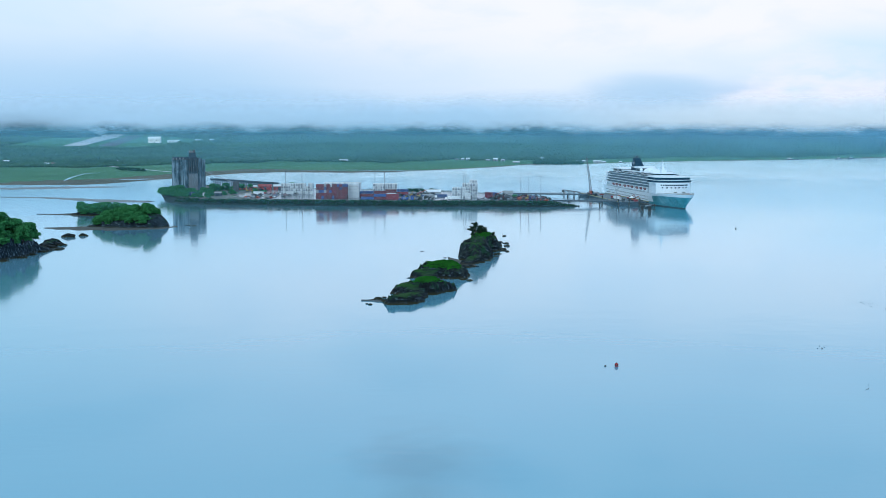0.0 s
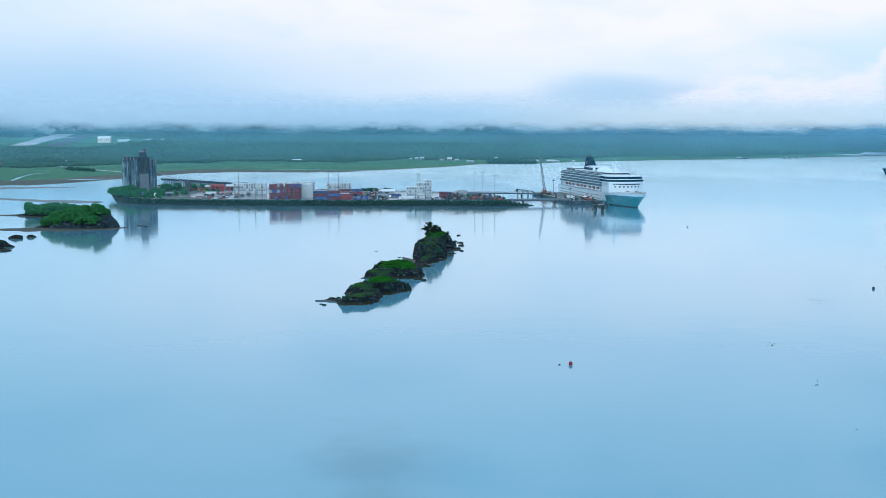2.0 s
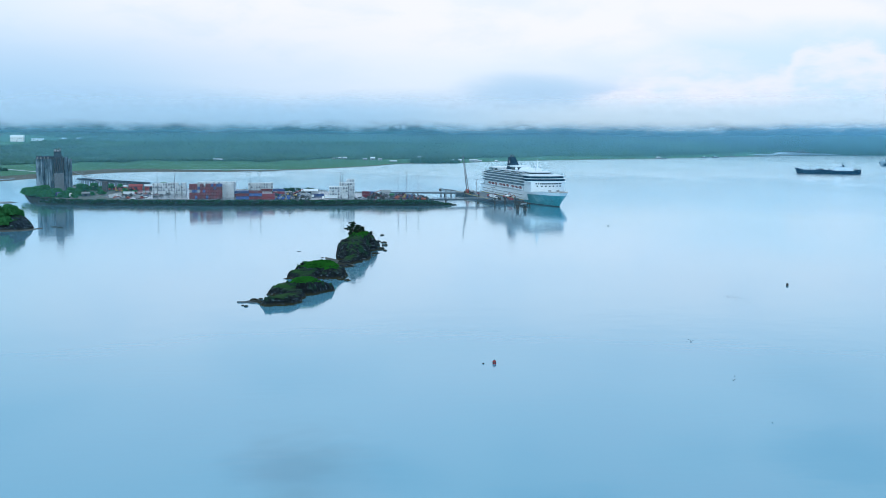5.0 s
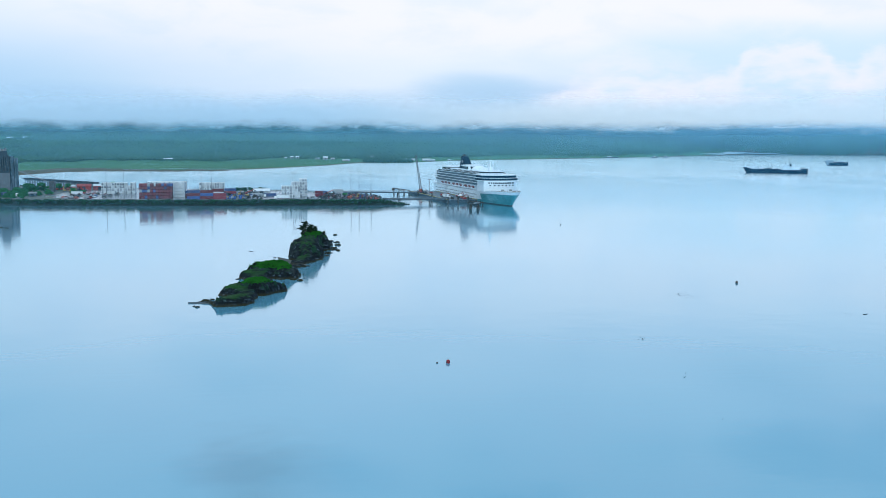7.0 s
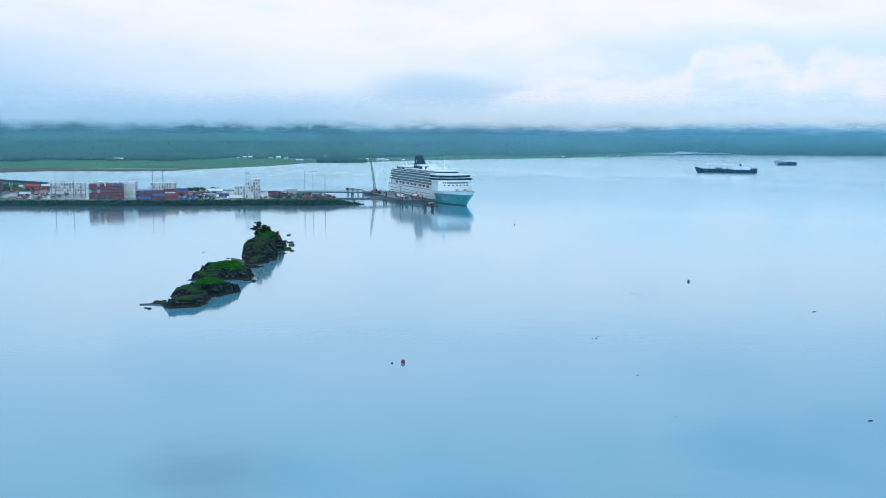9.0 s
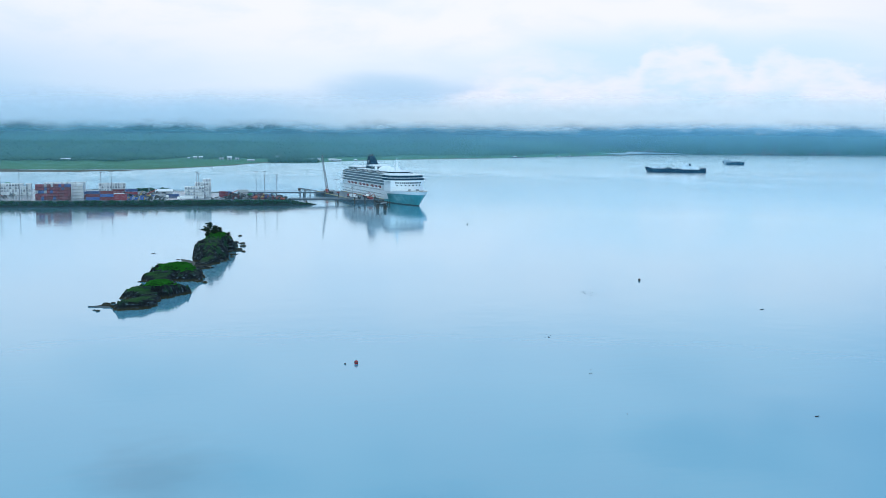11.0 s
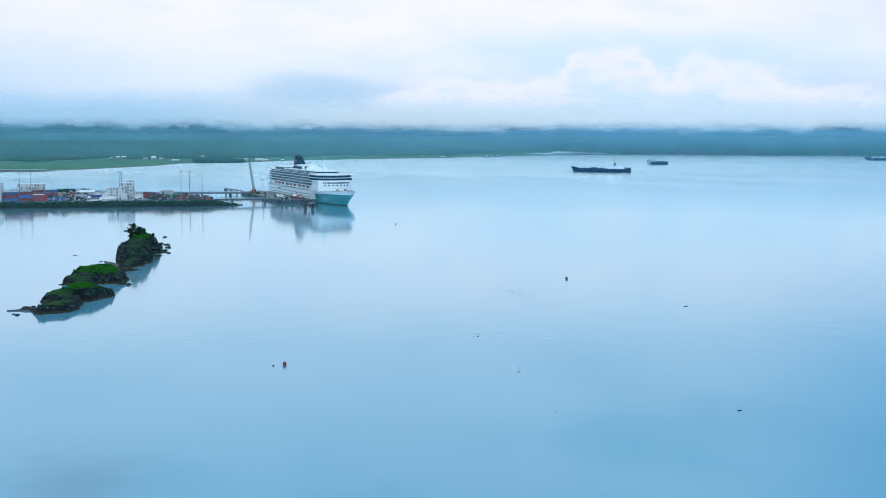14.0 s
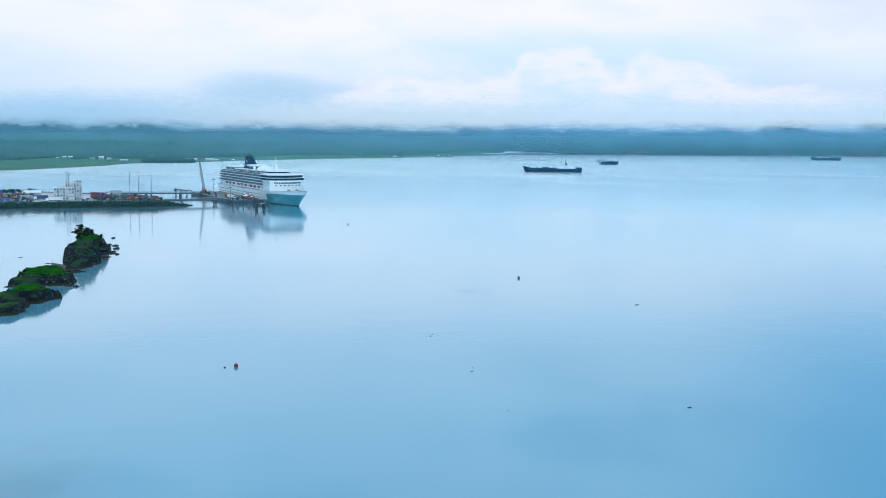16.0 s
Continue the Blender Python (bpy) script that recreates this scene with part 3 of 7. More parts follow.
def land_end(az):
    """How far the plain reaches before the hills rise: farther off at the head of the bay."""
    return 4905.0 + 45.0 * smoothstep(az, 13, 24) * (1 - smoothstep(az, 75, 120))


# ---- water ----
wv, wf = [(0, 0, 0)], []
RINGS, SECT = [60, 150, 300, 600, 1000, 1500, 2200, 3000, 3800, 4600, 4930], 96
for r in RINGS:
    for k in range(SECT):
        az = k * math.tau / SECT
        q = min(r, land_end((math.degrees(az) + 180) % 360 - 180))
        wv.append((q * math.sin(az), q * math.cos(az), 0.0))
for k in range(SECT):
    wf.append((0, 1 + (k + 1) % SECT, 1 + k))
for j in range(len(RINGS) - 1):
    a, b = 1 + j * SECT, 1 + (j + 1) * SECT
    for k in range(SECT):
        wf.append((a + k, a + (k + 1) % SECT, b + (k + 1) % SECT, b + k))
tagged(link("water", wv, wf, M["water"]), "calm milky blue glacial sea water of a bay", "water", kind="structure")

# ---- far shore: mud, meadow and forest land rising to the foot of the hills ----
SHORE = [(-180, 1500), (-75, 1500), (-23, 1655), (-19, 1605), (-17, 1680), (-15, 1800), (-11, 2110), (-8.7, 2180), (-5.6, 2130), (-2.6, 2165), (0.5, 2370), (3, 2590), (4.5, 2850), (7.5, 2930),
         (10, 3200), (14, 3480), (18.2, 3750), (22.5, 4280), (25.3, 4660), (27.4, 4770), (32, 4830), (44, 4840), (75, 4800), (110, 4300), (180, 1500)]


def along(table, v):
    for (a, p), (b, q) in zip(table, table[1:]):
        if v <= b:
            return p + (q - p) * (v - a) / (b - a)
    return table[-1][1]


def shore_at(az):
    return along(SHORE, az) + 22 * rough(az * 0.9, 3.0) + 8 * rough(az * 4, 9.0)


RISE = [(-180, 60), (-75, 130), (-22, 96), (5, 86), (16, 82), (22, 85), (27, 88), (36, 90), (75, 90), (180, 60)]


def land_height(az, r, rs):
    u = r - rs
    flat = 1.8 * smoothstep(u, 0, 140) - 1.0 * smoothstep(-u, 0, 60)
    start = max(rs + (15 if rs > 4500 else 60), 2900)
    v = max(0.0, (r - start) / (land_end(az) - start))
    if rs > 4300:
        v = v ** (1.25 + 0.45 * smoothstep(rs, 4500, 4800))
    else:
        v = v ** 1.15
    x, y = r * math.sin(radians(az)), r * math.cos(radians(az))
    return flat + v * along(RISE, az) + 6 * v * rough(x / 260, y / 260)


def forest_edge(az):
    return along([(-180, 600), (-30, 900), (-22.8, 1060), (-18.8, 1040), (-14.6, 1040), (-10.2, 820), (-5.6, 900), (0.5, 740), (2.9, 480), (4.6, 260), (6, 240), (12, 260), (20, 160), (24, 135), (27, 60), (29, 20), (36, 20), (180, 100)], az) + 60 * rough(az * 0.8, 5.5)


FIELD = [(-1500, 3590), (-1060, 3670), (-960, 4330), (-1280, 4650), (-1640, 4650)]


def airfield(x, y):
    """Whether a place lies on the open airfield west of the port."""
    return all((bx - ax) * (y - ay) - (by - ay) * (x - ax) > 0 for (ax, ay), (bx, by) in zip(FIELD, FIELD[1:] + FIELD[:1]))


STEPS_AZ = [-180 + 3 * k for k in range(42)] + [-54 + 0.3 * k for k in range(420)] + [72 + 3 * k for k in range(37)]
FRACS = [-0.03, -0.012, -0.004, 0.0, 0.005, 0.012, 0.02, 0.028, 0.036, 0.045, 0.055, 0.065, 0.08, 0.1, 0.115, 0.13, 0.15, 0.17, 0.19, 0.21, 0.25, 0.3, 0.35, 0.4, 0.45, 0.5, 0.55, 0.6, 0.65, 0.7, 0.75, 0.8, 0.85, 0.9, 0.95, 1.0]
lv, lf, past_mud, past_meadow = [], [], [], []
for az in STEPS_AZ:
    rs, fe = shore_at(az), forest_edge(az)
    mudw = along([(-180, 60), (-23, 80), (-19, 170), (-15, 200), (-11, 240), (-6, 90), (0, 36), (3, 70), (6, 60), (9, 40), (20, 60), (26, 130), (180, 200)], az)
    for q in FRACS:
        u = q * (land_end(az) - rs)
        r = rs + u
        x, y = r * math.sin(radians(az)), r * math.cos(radians(az))
        lv.append((x, y, land_height(az, r, rs)))
        past_mud.append(max(-200.0, min(200.0, u - mudw)))
        past_meadow.append(-200.0 if airfield(x, y) else max(-200.0, min(200.0, u - fe)))
NR = len(FRACS)
for i in range(len(STEPS_AZ) - 1):
    for j in range(NR - 1):
        a = i * NR + j
        lf.append((a, a + NR, a + NR + 1, a + 1))
land = link("ground", lv, lf, M["land"], smooth=True)
for key, vals in (("past_mud", past_mud), ("past_meadow", past_meadow)):
    land.data.attributes.new(key, "FLOAT", "POINT").data.foreach_set("value", vals)
tagged(land, "low green coastal plain with mud flats and meadow", "ground", kind="structure")

# a wooded spur in the west, in front of the low cloud
sv, sf = [], []
SAZ = [-60 + 0.5 * k for k in range(86)]
for az in SAZ:
    top = 62 + 108 * smoothstep(-az, 16.8, 20.5) + 10 * rough(az * 0.8, 4.0) * smoothstep(-az, 17.0, 20.0)
    for r, z in ((4540, 40), (4570, 40 + 0.42 * (top - 40)), (4600, 40 + 0.8 * (top - 40)), (4630, top), (4650, 0)):
        sv.append((r * math.sin(radians(az)), r * math.cos(radians(az)), z))
for i in range(len(SAZ) - 1):
    for j in range(4):
        a = 5 * i + j
        sf.append((a, a + 5, a + 6, a + 1))
tagged(link("hills", sv, sf, M["hill"], smooth=True), "dark wooded spur below low cloud, coloured haze blue", "hills", kind="structure")

# far hills behind the plain
hv, hf = [], []
HAZ = [-180 + 0.3 * k for k in range(1201)]
for az in HAZ:
    top = 152 - 10 * smoothstep(az, 9, 24) + 16 * rough(az * 0.12, 1.0) + 16 * rough(az * 0.9, 2.0) + 12 * rough(az * 3.1, 7.0)
    far = land_end(az) - 4905
    top = 62 + (top - 62) * (4935 + far) / 4935
    for r, z in ((4880 + 0.9 * far, 30), (4910 + 0.9 * far, 40 + 0.5 * (top - 40)), (4930 + 0.9 * far, top), (4940 + 0.9 * far, 0)):
        hv.append((r * math.sin(radians(az)), r * math.cos(radians(az)), z))
for i in range(len(HAZ) - 1):
    for j in range(3):
        a = 4 * i + j
        hf.append((a, a + 4, a + 5, a + 1))
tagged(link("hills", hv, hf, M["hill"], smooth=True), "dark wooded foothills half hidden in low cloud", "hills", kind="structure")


# ---- low cloud, and sheets imitating distance haze ----
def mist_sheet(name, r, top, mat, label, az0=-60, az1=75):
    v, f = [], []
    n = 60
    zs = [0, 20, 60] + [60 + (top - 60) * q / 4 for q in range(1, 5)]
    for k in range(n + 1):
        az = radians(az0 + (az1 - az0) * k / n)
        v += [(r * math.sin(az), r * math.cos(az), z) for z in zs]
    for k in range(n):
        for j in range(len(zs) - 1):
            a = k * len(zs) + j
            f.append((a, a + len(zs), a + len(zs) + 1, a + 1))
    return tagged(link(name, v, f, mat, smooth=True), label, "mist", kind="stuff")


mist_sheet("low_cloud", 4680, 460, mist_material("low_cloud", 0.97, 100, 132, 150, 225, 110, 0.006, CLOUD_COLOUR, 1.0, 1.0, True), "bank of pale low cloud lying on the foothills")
# see-through bluish sheets imitate the haze of distance, layer by layer
mist_sheet("sea_mist", 4150, 190, mist_material("far_haze", 0.33, 10, 100, 100, 136, 40, 0.004, HAZE_COLOUR, 1.15), "thin bluish sheet imitating distance haze over the wooded plain")
mist_sheet("sea_mist", 2950, 140, mist_material("middle_haze", 0.15, 4, 40, 85, 125, 30, 0.003, HAZE_COLOUR), "thin bluish sheet imitating distance haze over the meadow shore")
mist_sheet("sea_mist", 1900, 102, mist_material("near_haze", 0.10, 2, 40, 60, 88, 20, 0.003, HAZE_COLOUR), "faint bluish sheet imitating distance haze over the bay")
mist_sheet("sea_mist", 905, 84, mist_material("harbour_haze", 0.055, 0, 14, 45, 75, 12, 0.006, HAZE_COLOUR), "faint bluish sheet imitating distance haze off the terminal")
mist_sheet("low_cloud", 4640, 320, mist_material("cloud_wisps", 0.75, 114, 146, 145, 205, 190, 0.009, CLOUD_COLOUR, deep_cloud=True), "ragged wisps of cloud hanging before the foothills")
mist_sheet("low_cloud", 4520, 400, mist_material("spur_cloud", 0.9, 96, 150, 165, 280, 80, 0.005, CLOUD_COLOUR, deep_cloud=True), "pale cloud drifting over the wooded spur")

# ---- islands ----


def rock_island(name, spine, cell, seed, label, steep=0.55, jag=1.0, mat="rock"):
    """A rocky island along a spine of (x, y, half width, height), with slanting ledges and broken edges."""
    pad = max(p[2] for p in spine) * 1.35 + 4
    x0, x1 = min(p[0] for p in spine) - pad, max(p[0] for p in spine) + pad
    y0, y1 = min(p[1] for p in spine) - pad, max(p[1] for p in spine) + pad
    nx, ny = int((x1 - x0) / cell) + 1, int((y1 - y0) / cell) + 1
    hs = np.full((nx, ny), -3.0)
    for i in range(nx):
        for j in range(ny):
            x, y = x0 + i * cell, y0 + j * cell
            wx = x + 3.2 * jag * noise.noise((x * 0.13, y * 0.13, seed))
            wy = y + 3.2 * jag * noise.noise((x * 0.13, y * 0.13, seed + 7))
            best, tall = -3.0, 1.0
            for (ax, ay, aw, ah, *_), (bx, by, bw, bh, *own) in zip(spine, spine[1:]):
                power = own[0] if own else steep
                dx, dy = bx - ax, by - ay
                t = max(0.0, min(1.0, ((wx - ax) * dx + (wy - ay) * dy) / (dx * dx + dy * dy)))
                d = math.hypot(wx - ax - t * dx, wy - ay - t * dy) / (aw + t * (bw - aw))
                h = ah + t * (bh - ah)
                v = h * (1 - d * d) ** power if d < 1 else -2.2 * (d - 1) * min(6.0, h + 2)
                if v > best:
                    best, tall = v, max(0.5, h) * (1.6 if power > 0.6 else 1.0)
            if best > -2.5:
                k = max(0.0, min(1.0, (best + 1.2) / 3.0))
                saw = ((x * 0.42 + y * 0.20) + 1.6 * noise.noise((x * 0.2, y * 0.2, seed))) % 1.0
                calm = 1 - 0.78 * smoothstep(best / tall, 0.62, 0.9)
                best += jag * k * calm * (0.6 * (0.9 + 0.07 * tall) * (saw - 0.5) * smoothstep(best, 0.2, 2.0) + 1.1 * noise.noise((x * 0.35, y * 0.35, seed + 3)) + 1.4 * noise.noise((x * 0.11, y * 0.11, seed + 5)))
            hs[i, j] = best
    keep, verts, faces = {}, [], []

    def vid(i, j):
        if (i, j) not in keep:
            keep[i, j] = len(verts)
            verts.append((x0 + i * cell + 0.3 * cell * noise.noise((i, j, seed + 0.5)), y0 + j * cell + 0.3 * cell * noise.noise((i, j, seed + 9.5)), max(-1.5, hs[i, j])))
        return keep[i, j]

    for i in range(nx - 1):
        for j in range(ny - 1):
            if hs[i:i + 2, j:j + 2].max() > -0.6:
                faces.append((vid(i, j), vid(i + 1, j), vid(i + 1, j + 1), vid(i, j + 1)))
    ob = link(name, verts, faces, M[mat])
    ob["label"], ob["category"], ob["kind"] = label, "island", "structure"

    def height(x, y):
        i, j = int(round((x - x0) / cell)), int(round((y - y0) / cell))
        return float(hs[i, j]) if 0 <= i < nx and 0 <= j < ny else -3.0
    return ob, height


def boulder(name, x, y, rx, ry, h, seed, label, group=""):
    bm = bmesh.new()
    bmesh.ops.create_icosphere(bm, subdivisions=3, radius=1.0)
    for v in bm.verts:
        k = 1 + 0.5 * noise.noise((v.co.x * 1.3 + seed, v.co.y * 1.3, v.co.z * 1.3)) + 0.22 * noise.noise((v.co.x * 4 + seed, v.co.y * 4, v.co.z * 4))
        v.co = Vector((v.co.x * rx * k, v.co.y * ry * k, v.co.z * h * k))
    ob = part(name, bm, M["rock"])
    ob.location = (x, y, 0)
    return tagged(ob, label, "rock", group)


def leaf_cloud(rng, centres, size, count, squash=0.75):
    """Leaf sprays on the outside of round clumps (x, y, z, radius): small bent quads that face outwards and up."""
    verts, faces = [], []
    for cx, cy, cz, rad in centres:
        for _ in range(max(8, int(count * rad * rad))):
            d = rng.normal(size=3)
            d /= np.linalg.norm(d)
            if d[2] < -0.45:
                d[2] = -d[2]
            r = rad * (0.72 + 0.4 * rng.random())
            p = np.array([cx, cy, cz]) + d * r * np.array([1, 1, squash])
            nrm = d + 0.55 * rng.normal(size=3) + np.array([0, 0, 0.25])
            nrm /= np.linalg.norm(nrm)
            u = np.cross(nrm, rng.normal(size=3))
            u /= np.linalg.norm(u)
            w = np.cross(nrm, u)
            s = size * (0.6 + 0.8 * rng.random())
            k = len(verts)
            for a, b in ((-1, -0.6), (0.2, -1), (1, 0.5), (-0.3, 1)):
                verts.append(p + s * (a * u + b * w) + nrm * (0.25 * s if a * b < 0 else 0))
            faces += [(k, k + 1, k + 2), (k, k + 2, k + 3)]
    return verts, faces


def alder(rng, h, spread):
    """A broad-leaved bush tree: leaning stems and a crown of uneven clumps."""
    ob = thing("alder_tree", Matrix(), "dense bright green alder bush on a rocky island", "tree", "island alders")
    bm = bmesh.new()
    clumps = []
    for k in range(3):
        a = rng.random() * 6.28
        tip = (0.45 * spread * math.cos(a), 0.45 * spread * math.sin(a), h * 0.72)
        rod(bm, (0.2 * math.cos(a), 0.2 * math.sin(a), -0.8), tip, 0.16, 0.05, 5)
        clumps.append((*tip, spread * (0.42 + 0.16 * rng.random())))
    for k in range(44):
        a, q = rng.random() * 6.28, spread * (0.15 + 0.85 * rng.random() ** 0.6)
        clumps.append((q * math.cos(a), q * math.sin(a), h * (0.10 + 0.72 * rng.random() * (1.15 - 0.55 * q / spread)), spread * (0.11 + 0.13 * rng.random())))
    clumps.append((0, 0, h * 0.84, spread * 0.3))
    part("trunk", bm, M["bark"], ob)
    v, f = leaf_cloud(rng, clumps, 0.27, 95)
    link("crown", v, f, M["alder"], ob)
    return ob


rng = np.random.default_rng(5)
main_rock, main_h = rock_island("rock_island", [(-31, 408, 1.2, 0.4), (-25, 409, 2.0, 0.6), (-19.5, 402, 3.4, 1.4), (-14.8, 402, 5.8, 3.4), (-9, 416, 4.4, 2.4), (-14, 431, 5.8, 4.0), (-6.8, 432, 7.4, 6.2), (-0.5, 438, 5.2, 3.6), (-3, 453, 4.0, 1.0),
                                                (-9, 478, 5.6, 3.6), (1, 485, 9.0, 6.9), (7.5, 479, 6.2, 4.0), (6.5, 503, 4.2, 1.4), (11.5, 524, 3.8, 1.0),
                                                (17, 541, 5.4, 4.2, 0.6), (17.8, 556, 7.6, 8.4, 0.6), (19.0, 572, 8.8, 10.4, 0.6), (22.0, 592, 8.2, 11.4, 0.6), (27, 607, 5.4, 9.0, 0.6), (31, 618, 3.2, 4.2, 0.6), (34, 628, 1.8, 0.9, 0.6)],
                              0.6, 2.0, "long dark slate islet with mossy green tops and weedy ledges", 0.50, 1.55)


def bent_spruce(rng, h, spread, label):
    """A wind-bent spruce: a leaning trunk with flat, ragged plates of needles on bare limbs."""
    ob = thing("spruce_tree", Matrix(), label, "tree", "island spruces")
    bm = bmesh.new()
    rod(bm, (0, 0, -0.8), (-0.10 * h, 0, 0.5 * h), 0.26, 0.18, 7)
    rod(bm, (-0.10 * h, 0, 0.5 * h), (-0.06 * h, 0, 0.98 * h), 0.18, 0.05, 7)
    plates = []
    for k in range(17):
        z = h * (0.22 + 0.74 * k / 16)
        a = 2.4 * k + rng.random()
        reach = spread * (1.0 - 0.72 * (z / h) ** 1.6) * (0.45 + 0.55 * rng.random())
        x, y = -0.08 * h + reach * math.cos(a) - 0.12 * spread, reach * math.sin(a)
        rod(bm, (-0.1 * h * min(1.0, 2 * z / h), 0, z - 0.5), (x, y, z), 0.10, 0.04, 5)
        plates.append((x, y, z, spread * (0.20 + 0.16 * rng.random()) * (1.15 - 0.5 * z / h)))
        plates.append((0.45 * x, 0.45 * y, z - 0.1, spread * 0.17))
    part("trunk", bm, M["bark"], ob)
    v, f = leaf_cloud(rng, plates, 0.20, 120, 0.42)
    link("crown", v, f, M["spruce"], ob)
    return ob


tall = bent_spruce(rng, 6.6, 4.2, "dark wind-bent spruce with ragged plates of needles on the islet's top")
tall.matrix_world = pose(18.6, 586, main_h(18.6, 586) - 0.2)
second = bent_spruce(rng, 5.0, 3.2, "dark wind-bent spruce leaning beside a taller one")
second.matrix_world = pose(21.6, 588, main_h(21.6, 588) - 0.2, 0, 0, 40)
for x, y, sc, a in ((16.6, 583, 0.62, 150), (23.4, 590, 0.62, 220), (20.2, 583, 0.45, 300), (29.2, 604, 0.44, 80), (25.6, 595, 0.36, 10)):
    t = copy_thing(second, pose(x, y, main_h(x, y) - 0.2, 0, 0, a))
    t.scale = (sc, sc, sc)
    tagged(t, "small dark spruce bush on the islet's top", "tree", "island spruces")
# turf tufts that break the outline of the mossy tops
tv, tf = [], []
for _ in range(8000):
    k = rng.choice([0, 1, 2], p=[0.22, 0.40, 0.38])
    cx, cy, sx, sy = ((-8, 431, 6.0, 6), (1, 485, 8.0, 8), (24.0, 592, 7, 13))[k]
    x, y = cx + sx * rng.normal() * 0.6, cy + sy * rng.normal() * 0.6
    h = main_h(x, y)
    if h < (4.6, 4.2, 9.0)[k] + 0.8 * noise.noise((x * 0.3, y * 0.3, 2.0)):
        continue
    v, f = leaf_cloud(rng, [(x, y, h + 0.02, 0.34)], 0.17, 26, 0.55)
    n = len(tv)
    tv += v
    tf += [tuple(i + n for i in q) for q in f]
tagged(link("turf", tv, tf, M["turf"]), "bright green tufted grass on the islet", "grass", kind="stuff")
for k, (x, y, rx, ry, h) in enumerate([(-27.7, 397.6, 0.9, 0.7, 0.7), (-29.2, 399.5, 0.6, 0.5, 0.5), (-25.6, 413, 1.6, 0.9, 1.0), (-23.4, 415, 1.0, 0.8, 0.9), (12.0, 467, 1.2, 1.6, 1.1), (33.5, 597, 2.4, 1.3, 0.9), (36.4, 592, 1.2, 1.2, 0.9), (38.1, 623, 1.7, 1.4, 1.2), (34.5, 606, 2.2, 1.4, 1.0), (31.5, 580, 1.0, 1.0, 0.7),
                                      (38.5, 640, 1.8, 1.2, 1.0), (40.5, 690, 1.6, 1.2, 0.8), (35.6, 648, 1.6, 1.0, 0.9), (29.5, 577, 1.6, 1.6, 1.3), (-20, 398, 1.6, 1.2, 0.9), (-11, 401, 1.5, 1.0, 0.9), (-15, 476, 1.6, 1.0, 0.7), (-20, 436, 1.3, 0.9, 0.7), (28.6, 566, 1.4, 1.0, 0.8), (24, 548, 1.5, 1.2, 1.1), (9, 470, 1.4, 1.4, 1.0), (1.0, 560, 1.0, 0.6, 0.4)]):
    boulder("rock", x, y, rx, ry, 0.7 * h, 3.1 * k, "dark wet rock awash beside the islet", "rocks awash")

left_rock, left_h = rock_island("rock_island", [(-340, 530, 30, 13), (-290, 535, 30, 15.5), (-261, 546, 28, 17), (-246, 568, 19, 15.5), (-238, 588, 10, 8.5), (-231, 600, 7, 2.2), (-224, 606, 4, 0.9)], 0.9, 12.0, "wooded slate island with bare grey cliffs", 0.45, 1.3, "slate")
mid_rock, mid_h = rock_island("rock_island", [(-254, 772, 8, 2), (-240, 774, 15, 6), (-228, 772, 17, 9), (-217, 770, 15, 10), (-212, 771, 9, 7), (-207, 776, 4, 1.2)], 1.1, 21.0, "low wooded island with a slate cliff at its end", 0.45, 1.2, "slate")
back_rock, back_h = rock_island("rock_island", [(-320, 905, 7, 0.6), (-303, 898, 13, 3.6), (-284, 892, 14, 4.6), (-262, 890, 9, 2.0)], 1.3, 33.0, "small wooded island with a gravel spit", 0.5, 0.7)
alders = [alder(rng, 5.5 + 2.5 * rng.random(), 3.6 + 1.2 * rng.random()) for _ in range(6)]
placed = 0
for hgt, n, (x0, x1, y0, y1), low, s0 in ((left_h, 105, (-300, -228, 518, 598), 5.6, 1.2), (mid_h, 108, (-258, -212, 752, 792), 1.2, 0.86), (back_h, 36, (-310, -264, 882, 905), 1.2, 0.95)):
    done = 0
    while done < n:
        x, y = x0 + (x1 - x0) * rng.random(), y0 + (y1 - y0) * rng.random()
        h = hgt(x, y)
        if h < low:
            done += 0.02
            continue
        done += 1
        s = s0 * (0.75 + 0.55 * rng.random())
        m = pose(x, y, h - 0.4, 0, 0, 360 * rng.random())
        t = alders[placed] if placed < 6 else copy_thing(alders[int(rng.integers(6))], m)
        t.matrix_basis = m
        t.scale = (s, s, s * (0.85 + 0.3 * rng.random()))
        placed += 1
for k, (x, y, rx, ry, h) in enumerate([(-245, 685, 4.6, 3.2, 2.3), (-238, 693, 2.8, 2.2, 1.6), (-230, 612, 5.0, 3.5, 1.5), (-236, 624, 5, 4.5, 2.6), (-224, 604, 3.5, 2.0, 0.8), (-237, 634, 6, 4, 3.0), (-231, 630, 4, 3, 1.6), (-227, 590, 3.5, 1.6, 0.8), (-227, 576, 3, 2, 1.0), (-230, 545, 4, 2.5, 1.0), (-226, 560, 3, 2, 0.9), (-190, 782, 2.2, 1.1, 0.5), (-184, 776, 1.8, 1.0, 0.5), (-243, 748, 0.8, 0.6, 0.5)]):
    boulder("rock", x, y, rx, ry, h, 50 + 2.7 * k, "black jagged slate rock standing in shallow water", "rocks by the wooded islands")


